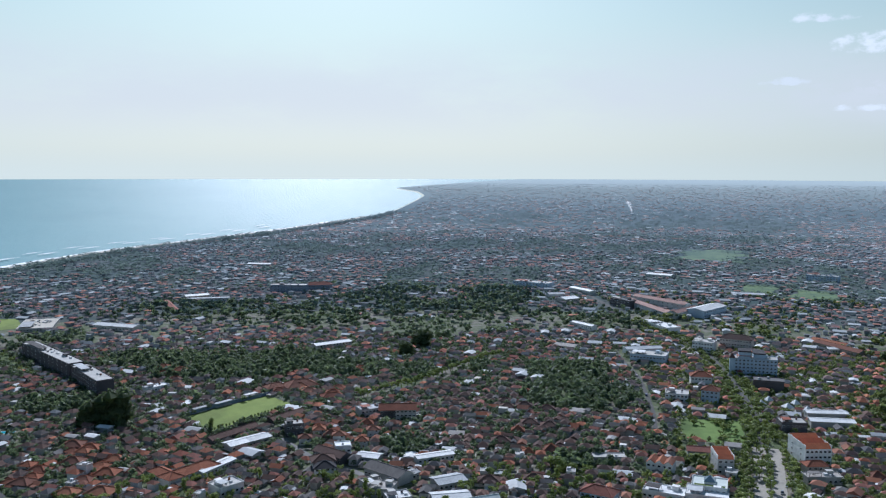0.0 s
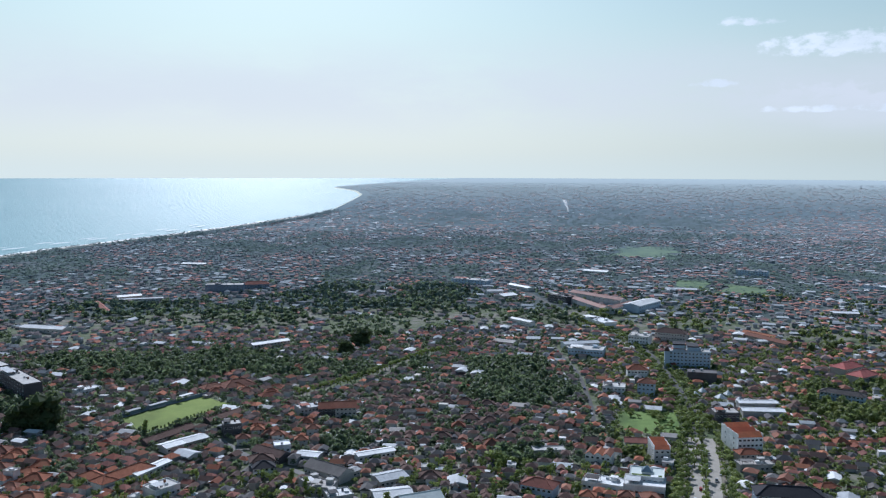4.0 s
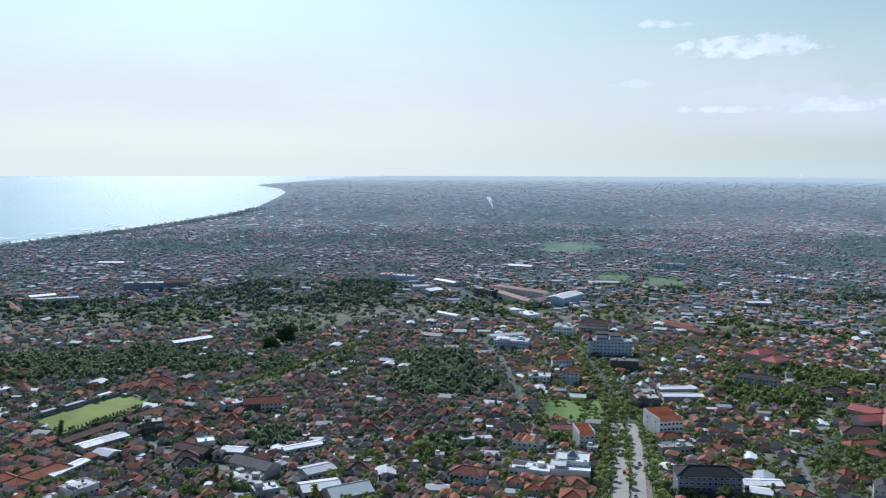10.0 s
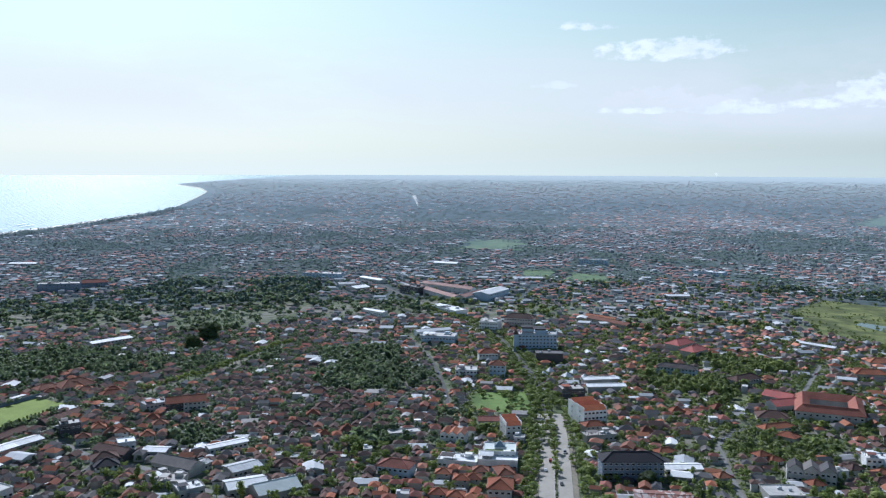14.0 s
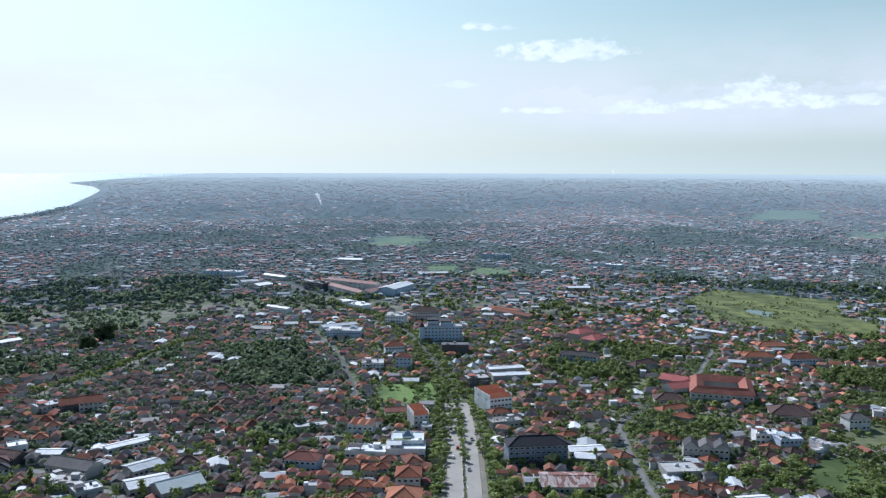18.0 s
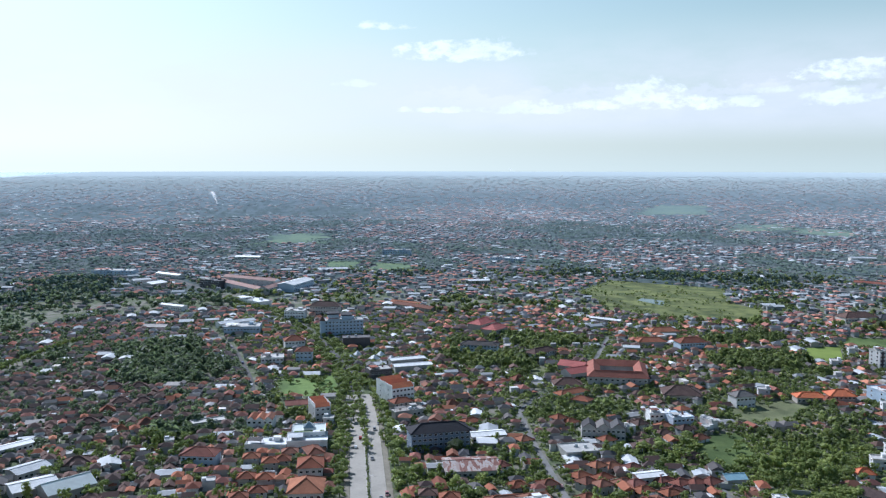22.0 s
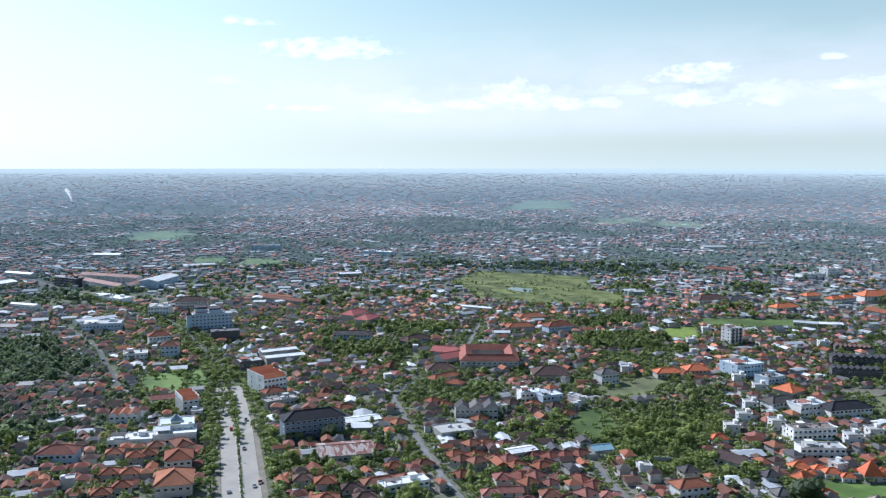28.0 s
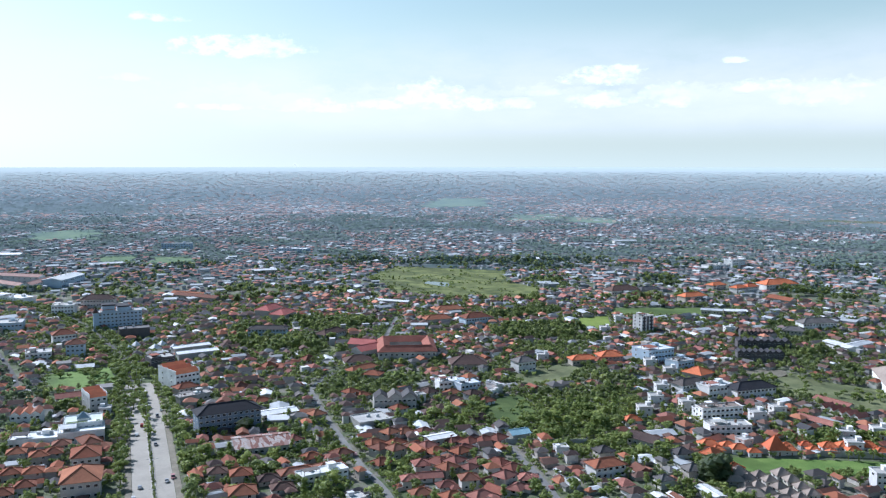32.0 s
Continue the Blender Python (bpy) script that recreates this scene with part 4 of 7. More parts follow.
        for k in range(n):
            x0, x1 = -a + w * k / n, -a + w * (k + 1) / n
            me = Mesh()
            lift = (x1 - x0) / 2 * 0.75
            xm = (x0 + x1) / 2
            v = [(x0, -b - 0.5, h), (xm, -b - 0.5, h + lift), (x1, -b - 0.5, h), (x0, b + 0.5, h), (xm, b + 0.5, h + lift), (x1, b + 0.5, h)]
            v += [(p, q, s + 0.2) for p, q, s in v]
            me.add(v, [(0, 3, 4, 1), (1, 4, 5, 2), (6, 7, 10, 9), (7, 8, 11, 10), (0, 6, 9, 3), (2, 5, 11, 8), (0, 1, 7, 6), (1, 2, 8, 7), (3, 9, 10, 4), (4, 10, 11, 5)], 0)
            me.add([(x0, -b, h - 0.1), (x1, -b, h - 0.1), (xm, -b, h + lift), (x0, b, h - 0.1), (x1, b, h - 0.1), (xm, b, h + lift)], [(0, 1, 2), (4, 3, 5)], 1)
            part("roof", me, [M[rm], M[wm]], top)
            if k:
                me = Mesh()
                me.box(x0 - 0.1, -b - 0.4, -0.2, x0 + 0.1, b, h - 0.1)
                part("party_wall", me, M[wm], top)
    if floors:
        level = h / floors
        bays = max(2, min(11, int(w / 3.0)))
        for s in range(floors):
            for k in range(bays):
                u = -a + w * (k + 0.5) / bays
                if s == 0 and k == bays // 2:
                    put_on(DOOR, "door", top, u, -b, 0.0, 0)
                else:
                    put_on(pane(min(2.0, w / bays * 0.6), min(1.6, level * 0.5)), "window", top, u, -b - (0.01 if not bands else 0.0), s * level + level * 0.3, 0)
            if floors > 2:
                for v in (-d / 4, d / 4):
                    put_on(pane(1.5, min(1.5, level * 0.5)), "window", top, -a, v, s * level + level * 0.3, -90)
            if bands and s:
                me = Mesh()
                me.box(-a, -b - 1.3, s * level - 0.12, a, -b, s * level + 0.1)
                me.box(-a, -b - 1.3, s * level + 0.1, a, -b - 1.2, s * level + 0.95)
                part("balcony", me, M[wm], top, "balcony with solid painted parapet")
    if tower:
        me = Mesh()
        me.box(-a + 4, -b + 3, h, -a + 15, b - 1, h + 6.0)
        part("stair_tower", me, M[wm], top)
        me = Mesh()
        me.box(-a + 3.4, -b + 2.4, h + 6.0, -a + 15.6, b - 0.4, h + 7.4)
        part("tower_cap", me, M["black_roof"], top, "dark flat tower cap")
        me = Mesh()
        me.box(-a + 18, -b + 5, h, -a + 28, b + 6, h + 4.0)
        part("stair_tower", me, M[wm], top)
        me = Mesh()
        me.box(-a + 17.4, -b + 4.4, h + 4.0, -a + 28.6, b + 6.6, h + 5.2)
        part("tower_cap", me, M["black_roof"], top, "dark flat tower cap")
        me = Mesh()
        me.box(-a - 4.5, -b - 2.0, -0.3, -a - 0.01, -b + 4.0, h + 1.0, 1)
        me.hip(-a - 5.2, -b - 2.8, -a + 0.6, -b + 4.8, h + 1.0, 4.6, 0)
        part("corner_turret", me, [M["brown"], M[wm]], top, "corner turret with steep brown roof")
    if stripe:
        for u in (-a * 0.62, 0.0, a * 0.62):
            me = Mesh()
            me.box(u - 1.0, -b - 0.35, 0.2, u + 1.0, -b - 0.05, h + 0.2)
            part("dark_pilaster", me, M["dark_wall"], top, "dark vertical facade panel")
    if pyramid:
        me = Mesh()
        me.hip(-3.5, -3.5, 3.5, 3.5, h + 1.6, 3.4, 0, 0.2)
        me.box(-3.2, -3.2, h + 0.15, 3.2, 3.2, h + 1.45, 1)
        part("skylight", me, [M["sky_glass"], M["white_paint"]], top, "blue-grey glass pyramid skylight")
        me = Mesh()
        me.box(-a + 1.2, -b + 1.2, h + 0.15, a - 1.2, -b + 4.5, h + 0.3)
        part("roof_lawn", me, M["grass"], top)
    return top


M["sky_glass"] = glass("skylight_glass", (0.20, 0.27, 0.32), 0.15)
KINDS["thatch"] = [house("villa", "villa with steep weathered brown shingled roof", 8.6, 7.6, 2.9, "thatch", "cream", 1, "hip", pitch=0.95, group="brown shingled villas"),
                   house("long_house", "long villa with weathered brown shingled roof", 11.5, 7.0, 2.9, "thatch", "cream", 1, "hip", pitch=0.9, group="brown shingled villas")]
SIZE[id(KINDS["thatch"][0])], SIZE[id(KINDS["thatch"][1])] = 5.6, 6.4
KINDS["vivid"] = [house("villa", "villa with vivid orange tiled hipped roof", 9.5, 7.0, 3.6, "vivid_roof", "white", 1, "hip", pitch=0.8, group="vivid orange villas"),
                  house("pavilion", "hall with tall pointed vivid orange roof", 9.0, 9.0, 3.4, "vivid_roof", "white", 1, "hip", pitch=1.6, group="vivid orange villas")]
SIZE[id(KINDS["vivid"][0])], SIZE[id(KINDS["vivid"][1])] = 6.0, 6.0
used = set()


def place(ob, x, y, rz, s=1.0, sz=None, z=0.0):
    """Stands a thing made above at its first place, or a copy of it."""
    m = pose(x, y, z, 0, 0, rz)
    if ob.name not in used:
        used.add(ob.name)
        ob.matrix_basis = m
        return ob
    return copy_thing(ob, m @ Matrix.Diagonal((s, s, sz or s, 1)))


def spot(kind, n, x, y, rz, s):
    ob = KINDS[kind][n]
    take(x, y, SIZE[id(ob)] * 0.6)
    return place(ob, x, y, rz, s)


# along the main road
block('apartment_block', 'four-storey pale blue block with balconies and black hipped roof', 147.0, 496.0, -3.4, 36.8, 14.9, 12.3, floors=4, roof='hip', rm='black_roof', wm='dim_blue', bands=True)
block('warehouse', 'long low warehouse with rust-streaked metal roof', 152.7, 451.2, -11.5, 30.5, 22.5, 4.5, floors=1, roof='gable', rm='rust_roof', wm='concrete')
block('hall', 'white hall with flat pale roof', 69.5, 519.9, -9.9, 24.5, 17.2, 6.7, floors=1, roof='flat', rm='white_roof', wm='white_paint')
block('hall', 'low white hall with flat pale roof', 45.5, 523.2, -17.9, 25.0, 13.8, 5, floors=1, roof='flat', rm='white_roof', wm='white_paint')
block('showroom', 'pale showroom with green-edged flat roof and glass pyramid', 72.0, 529.2, -9.6, 20.4, 17.2, 9, floors=2, roof='flat', rm='green_paint', wm='white_paint', pyramid=True)
block('row_building', 'long low building with maroon tiled roof', 77.2, 606.6, -3.3, 20.7, 9.2, 4.5, floors=1, roof='gable', rm='maroon')
block('shop_building', 'three-storey building with stepped orange tiled roofs', 86.6, 581.3, 4.8, 10.7, 20.7, 10.1, floors=3, roof='steps', rm='vivid_roof', wm='white')
block('townhouse_row', 'three joined white townhouses with orange gables', 46.1, 569.3, -16.2, 17.2, 12.6, 7.3, floors=2, roof='gables3', rm='orange', wm='white_paint')
block('office_building', 'pale blue three-storey building with orange hipped roof', 100.9, 754.9, -14.3, 14.1, 12.6, 10.6, floors=3, roof='hip', rm='orange', wm='blue_wall')
block('office_building', 'low white office with flat roof', 72.7, 754.5, -6.9, 19.2, 16.1, 6.7, floors=2, roof='flat', rm='concrete', wm='white_paint')
block('office_building', 'pale office with orange tiled roof', 99.2, 812.6, 0.0, 18.4, 13.8, 9, floors=2, roof='hip', rm='orange', wm='white')
block('hotel', 'pale blue five-storey hotel with roof tower', 155.9, 861.4, -5.7, 39.2, 16.1, 16.8, floors=5, roof='flat', rm='concrete', wm='blue_wall', tower=True)
block('department_store', 'dark windowless block with flat roof', 157.0, 801.4, -8.7, 25.9, 14.9, 10.1, floors=0, roof='flat', rm='dark_wall', wm='dark_wall')
block('shop_building', 'brown concrete shop building with flat roof', 150.2, 675.1, 4.6, 18.8, 14.9, 9, floors=2, roof='flat', rm='concrete', wm='dark_wall')
block('market_hall', 'open market hall with bright white metal roof', 182.7, 690.5, 0.4, 31.9, 10.3, 6.7, floors=0, roof='gable', rm='white_roof', wm='concrete')
block('market_hall', 'open market hall with bright white metal roof', 184.1, 714.0, 4.7, 30.3, 9.2, 6.7, floors=0, roof='gable', rm='white_roof', wm='concrete')
block('shop_building', 'tall white building with stepped orange tiled roofs', 148.9, 614.2, 11.9, 18.0, 27.6, 11.2, floors=3, roof='steps', rm='vivid_roof', wm='white_paint')
block('shop_building', 'lower white wing with orange tiled roof', 145.5, 583.3, 12.4, 14.4, 9.2, 6.7, floors=2, roof='hip', rm='orange', wm='white')
block('shop_building', 'grey-walled building with orange tiled roof', 63.7, 467.1, -9.9, 13.4, 16.1, 9, floors=2, roof='hip', rm='orange', wm='concrete')
block('shop_house', 'narrow shop house with orange tiled roof', 68.9, 491.4, 6.5, 8.9, 13.8, 7.8, floors=2, roof='hip', rm='orange', wm='white')
block('shop_building', 'large building with orange tiled hipped roof', 56.5, 433.4, -13.1, 17.2, 20.7, 9, floors=2, roof='hip', rm='orange', wm='white')
# villas and school beyond the lane
block('school', 'long two-storey school round a court with red tiled roofs', 333.4, 611.7, -26.3, 46.5, 48.3, 9, floors=2, roof='court', rm='school_roof', wm='concrete')
block('hall', 'hall with bright pink-red gabled roof', 305.7, 628.0, 11.4, 22.2, 13.8, 6.7, floors=1, roof='gable', rm='pink_roof', wm='white')
block('hall', 'low hall with broad dark brown roof', 286.0, 605.1, -15.7, 21.5, 14.9, 3.9, floors=1, roof='hip', rm='brown', wm='white')
block('townhouse_row', 'grey townhouses with steep gables', 254.1, 484.0, -23.2, 27.4, 11.5, 7.8, floors=2, roof='gables3', rm='grey', wm='concrete')
block('carport', 'long carport with flat pale roof', 223.8, 458.1, -4.8, 20.4, 16.8, 4.5, floors=0, roof='flat', rm='concrete', wm='concrete')
block('villa_row', 'row of white flat-roofed villas with small yards', 161.7, 388.4, 0.0, 24.8, 9.2, 5, floors=2, roof='flat', rm='white_roof', wm='white_paint')
block('long_house', 'long house with orange tiled hipped roof', 152.7, 398.8, -4.6, 17.6, 8.0, 3.6, floors=1, roof='hip', rm='orange', wm='white')
block('long_house', 'long house with orange tiled hipped roof', 169.7, 397.0, -4.3, 14.5, 8.0, 3.6, floors=1, roof='hip', rm='orange', wm='white')
block('assembly_hall', 'large hall with broad dark brown tiled roof', 354.5, 551.3, -23.6, 27.2, 19.5, 5, floors=1, roof='hip', rm='brown', wm='white')
block('villa', 'two-storey grey villa with hipped grey roof', 385.5, 520.8, -3.7, 15.3, 11.5, 8.4, floors=2, roof='hip', rm='grey', wm='white')
block('villa', 'white flat-roofed two-storey villa among trees', 307.5, 504.7, -14.3, 15.4, 11.5, 6.7, floors=2, roof='flat', rm='white_roof', wm='white_paint')
block('villa', 'pale blue flat-roofed two-storey villa', 315.5, 492.4, -3.0, 15.3, 11.5, 6.7, floors=2, roof='flat', rm='white_roof', wm='blue_wall')
block('school', 'two-storey blue school wing with orange tiled roof', 458.3, 698.0, -5.3, 27.0, 14.9, 8.4, floors=2, roof='hip', rm='orange', wm='blue_wall')
block('school', 'school wing with orange tiled roof', 430.4, 723.0, -11.2, 27.3, 12.6, 5.6, floors=1, roof='hip', rm='orange', wm='white')
block('school', 'school wing with orange tiled roof', 469.8, 764.8, -10.6, 30.0, 12.6, 5.6, floors=1, roof='hip', rm='orange', wm='white')
block('carport', 'carport with pale teal metal roof', 284.0, 389.3, -8.9, 10.9, 8.0, 4.5, floors=0, roof='gable', rm='blue_roof', wm='concrete')
block('store', 'low store with white metal roof', 241.6, 406.5, -1.1, 15.9, 8.0, 4.5, floors=1, roof='gable', rm='white_roof', wm='white')
# the new quarter
block('apartment_tower', 'tall dark and white tower block with flat roof', 573.1, 584.3, 1.4, 15.0, 12.0, 16, floors=5, roof='flat', rm='concrete', wm='white', stripe=True)
block('hotel', 'low hotel wing with bright orange tiled roof', 440.0, 515.0, -18.8, 21.0, 10.5, 4.6, floors=1, roof='hip', rm='vivid_roof', wm='white')
block('hotel', 'higher hotel wing with bright orange tiled roof', 461.2, 507.8, -18.8, 18.5, 13.0, 6.2, floors=2, roof='hip', rm='vivid_roof', wm='white')
block('hotel', 'short cross wing with faded orange tiled roof', 449.5, 506.5, -108.8, 11.0, 8.0, 4.0, floors=1, roof='hip', rm='orange', wm='white')
block('office_building', 'pale modern three-storey house with flat roof', 495.3, 494.1, -4.2, 25.7, 20.7, 10.6, floors=3, roof='flat', rm='white_roof', wm='blue_wall')
block('villa', 'pale two-storey villa with flat roof', 490.8, 461.2, 0.3, 17.2, 13.8, 7.8, floors=2, roof='flat', rm='concrete', wm='blue_wall')
block('apartment_block', 'long white two-storey block with balconies and roof terrace', 395.1, 333.7, -26.5, 25.1, 10.3, 6.2, floors=2, roof='flat', rm='concrete', wm='white_paint', bands=True)
block('apartment_block', 'white three-storey block with brown roof and open terrace', 410.7, 353.6, -19.0, 27.1, 9.2, 9.5, floors=3, roof='flat', rm='thatch', wm='white_paint', bands=True)
block('villa', 'wide white villa with dark hipped roof', 475.2, 382.3, -12.8, 31.2, 13.8, 6.7, floors=2, roof='hip', rm='black_roof', wm='white_paint')
block('villa', 'white two-storey villa with flat roof', 457.3, 397.0, -8.2, 21.8, 13.8, 7.3, floors=2, roof='flat', rm='white_roof', wm='white_paint')
block('villa', 'white two-storey villa with grey roof', 447.9, 412.2, -3.4, 22.0, 11.5, 6.7, floors=2, roof='hip', rm='grey', wm='white_paint')
block('villa', 'villa with bright orange tiled roof', 479.9, 433.1, 7.8, 15.5, 16.1, 5.6, floors=1, roof='hip', rm='vivid_roof', wm='white')
block('townhouse_row', 'row of dark new townhouses with sawtooth gables', 606.2, 475.5, -37.0, 44.2, 10.3, 7.8, floors=2, roof='gables8', rm='black_roof', wm='dark_wall')
block('townhouse_row', 'row of dark new townhouses with sawtooth gables', 568.4, 448.8, -37.4, 36.4, 9.2, 7.8, floors=2, roof='gables8', rm='black_roof', wm='dark_wall')
block('townhouse_row', 'row of dark townhouses with orange roofs', 641.0, 509.5, -40.7, 30.3, 10.3, 6.7, floors=2, roof='gables8', rm='brown', wm='dark_wall')
block('townhouse_row', 'row of low townhouses with red tiled gables', 486.3, 320.3, -96.0, 30.8, 9.2, 3.1, floors=1, roof='gables5', rm='maroon', wm='cream')
block('row_building', 'long low row house with red tiled roof', 456.6, 315.7, -87.7, 26.9, 6.9, 2.9, floors=1, roof='gable', rm='maroon', wm='cream')
block('row_building', 'long low row house with red tiled roof', 502.1, 337.6, -90.0, 24.5, 6.9, 2.9, floors=1, roof='gable', rm='maroon', wm='cream')
block('hotel', 'long white three-storey hotel with tan roof', 577.3, 343.6, -138.2, 61.3, 14.9, 6.7, floors=3, roof='hip', rm='thatch', wm='white_paint')
block('villa', 'two-storey villa row with dark hipped roofs', 675.8, 496.0, -54.6, 19.1, 11.5, 6.7, floors=2, roof='hip', rm='grey', wm='white')
block('store', 'white store with pale metal roof', 659.2, 438.3, -104.7, 30.0, 11.5, 5.6, floors=1, roof='gable', rm='white_roof', wm='white_paint')
block('store', 'white store with pale metal roof', 674.1, 432.3, 1.2, 28.9, 10.3, 5.6, floors=1, roof='gable', rm='pale', wm='white_paint')
block('office_building', 'wide two-storey white building with grey roof', 723.8, 507.6, -21.8, 34.1, 13.8, 7.8, floors=2, roof='hip', rm='grey', wm='white_paint')
block('store', 'long store with pale metal roof', 309.5, 270.9, -103.8, 14.7, 5.8, 3.9, floors=1, roof='gable', rm='pale', wm='white')
block('villa', 'villa with brown tiled gabled roof', 339.1, 343.4, -78.0, 17.8, 10.3, 4.5, floors=1, roof='gable', rm='brown', wm='white')
block('villa', 'villa with orange hipped roof and grey base', 288.7, 320.8, -10.0, 17.3, 10.3, 6.2, floors=2, roof='hip', rm='orange', wm='white')
# west of the main road
block('hotel', 'long dark four-storey hotel wing with flat roof', -534.7, 767.0, -36.6, 132.2, 14.9, 14.6, floors=4, roof='flat', rm='concrete', wm='dark_wall')
block('hotel', 'second dark hotel wing with grey roof gear', -445.7, 696.1, -40.6, 73.4, 14.9, 14.6, floors=4, roof='flat', rm='concrete', wm='dark_wall')
block('sports_hall', 'low sports hall with tan and white flat roof', -685.8, 960.6, 26.8, 40.2, 71.9, 3.6, floors=1, roof='flat', rm='sand', wm='white')
block('hall', 'hall with grey metal roof', -578.3, 961.7, -8.0, 58.3, 18.4, 5.6, floors=1, roof='gable', rm='pale', wm='white')
block('compound_hall', 'long hall with orange tiled roof', -255.2, 502.7, 63.6, 38.6, 11.5, 5, floors=1, roof='hip', rm='orange', wm='white')
block('compound_hall', 'side hall with orange tiled roof', -267.0, 493.9, -31.3, 25.6, 10.3, 5, floors=1, roof='hip', rm='orange', wm='white')
block('store', 'store with white metal roof', -243.7, 516.7, 71.7, 29.6, 6.9, 4.5, floors=1, roof='gable', rm='white_roof', wm='white')
block('villa', 'white flat-roofed villa with parapet', -221.0, 482.5, 56.7, 16.8, 13.8, 6.2, floors=1, roof='flat', rm='concrete', wm='white_paint')
block('office_building', 'three-storey block with tan walls and orange gabled roof', -146.0, 655.0, 14.0, 16.0, 14.0, 9.5, floors=3, roof='gable', rm='orange', wm='concrete')
block('office_building', 'lower brown wing with orange tiled roof', -161.5, 660.0, 14.0, 14.0, 14.0, 7.0, floors=2, roof='gable', rm='orange', wm='dark_wall')
block('office_building', 'pale block with light flat roof', -176.0, 660.2, 36.5, 21.5, 13.8, 6.7, floors=2, roof='flat', rm='pale', wm='concrete')
block('store', 'long store with bright white roof', -105.7, 562.8, 33.6, 26.4, 8.0, 4.5, floors=1, roof='gable', rm='white_roof', wm='white')
block('school', 'school with white metal roof', -285.4, 902.9, 45.2, 43.4, 12.6, 6.7, floors=2, roof='gable', rm='white_roof', wm='white')
block('store', 'store with white roof edge', -117.4, 521.1, 56.5, 21.0, 6.9, 4.5, floors=1, roof='gable', rm='pale', wm='white')
block('workshop', 'workshop with dull grey roof', -128.2, 524.5, -31.0, 30.7, 13.8, 5.6, floors=1, roof='gable', rm='grey', wm='concrete')
block('workshop', 'workshop with pale dusty roof', -124.8, 497.0, -5.7, 13.2, 13.8, 5.6, floors=1, roof='flat', rm='paving', wm='concrete')
block('workshop', 'workshop with pale green metal roof', -81.4, 487.7, 21.6, 22.0, 16.1, 5.6, floors=1, roof='gable', rm='pale', wm='concrete')
block('workshop', 'workshop with pale green metal roof', -64.0, 480.0, 29.8, 24.5, 16.1, 5.6, floors=1, roof='gable', rm='green_paint', wm='concrete')
block('store', 'store with bright white roof', -249.7, 562.6, 56.3, 14.1, 11.5, 4.5, floors=1, roof='gable', rm='white_roof', wm='white')
block('store', 'store with bright white roof', -240.2, 576.3, 54.1, 18.8, 11.5, 4.5, floors=1, roof='gable', rm='white_roof', wm='white')
block('store', 'store with broad pale metal roof', 53.1, 940.8, 19.1, 39.7, 13.8, 6.7, floors=1, roof='gable', rm='pale', wm='white_paint')
block('office_building', 'grey-blue office building with cluttered flat roof', 58.0, 900.0, -12.0, 36.0, 22.0, 9, floors=2, roof='flat', rm='concrete', wm='blue_wall')
block('shopping_centre', 'long shopping arcade with faded red roof', 78.2, 1220.6, -66.6, 114.0, 12.0, 8, floors=2, roof='gable', rm='arcade_roof', wm='pale_wall')
block('shopping_centre', 'long shopping arcade with faded red roof', 97.0, 1276.0, -47.7, 100.0, 12.0, 9, floors=2, roof='gable', rm='arcade_roof', wm='pale_wall')
block('shopping_centre', 'side wing of the shopping arcade with red roof', 121.2, 1195.2, 56.9, 60.0, 12.0, 8, floors=2, roof='gable', rm='arcade_roof', wm='white_paint')
block('shopping_centre', 'pale blue-white hall with broad metal roof', 153.0, 1212.0, 56.0, 64.0, 26.0, 10, floors=2, roof='gable', rm='white_roof', wm='blue_wall')
block('shopping_centre', 'white flat-roofed store beside the road', 84.0, 1085.0, -59.0, 50.0, 20.0, 7, floors=2, roof='flat', rm='white_roof', wm='white_paint')
block('shopping_centre', 'dark block with flat roof beside the arcade', 43.0, 1264.0, -43.4, 36.0, 18.0, 10, floors=3, roof='flat', rm='dark_wall', wm='dark_wall')
block('warehouse', 'warehouse with bright white metal roof', -17.5, 1391.0, -52.0, 54.0, 13.0, 6, floors=1, roof='gable', rm='white_roof', wm='white')
block('warehouse', 'warehouse with bright white metal roof', -12.4, 1079.0, -46.3, 40.0, 9.0, 6, floors=1, roof='gable', rm='white_roof', wm='white')
block('warehouse', 'square store with bright white metal roof', -38.5, 1291.0, 40.0, 26.0, 22.0, 6, floors=1, roof='gable', rm='white_roof', wm='white')
block('warehouse', 'store with dull white metal roof', -58.6, 1333.1, 19.5, 25.0, 16.0, 6, floors=1, roof='gable', rm='pale', wm='white')
block('hotel', 'long blue-grey building with flat roof', -101.1, 1447.8, -21.2, 66.0, 24.0, 8, floors=2, roof='flat', rm='concrete', wm='blue_wall')
block('store', 'low house with pale spread metal roof', -28.4, 952.5, -21.4, 24.0, 16.0, 4, floors=1, roof='gable', rm='pale', wm='white')
block('office_building', 'four-storey white and blue building with flat roof', 121.0, 966.0, -21.0, 22.0, 18.0, 11, floors=3, roof='flat', rm='concrete', wm='white_paint')
block('hotel', 'hotel wing with steep dark brown hipped roof', 158.0, 985.0, -20.0, 34.0, 16.0, 12, floors=3, roof='hip', rm='brown', wm='white')
block('shed_row', 'long low shed with dark brown roof beside the pitch', -264.5, 590.0, 65.0, 44.0, 9.0, 2.6, floors=1, roof='gable', rm='brown', wm='dark_wall')
block('shed_row', 'long low shed with dark brown roof beside the pitch', -240.5, 640.0, 62.0, 34.0, 9.0, 2.6, floors=1, roof='gable', rm='brown', wm='dark_wall')
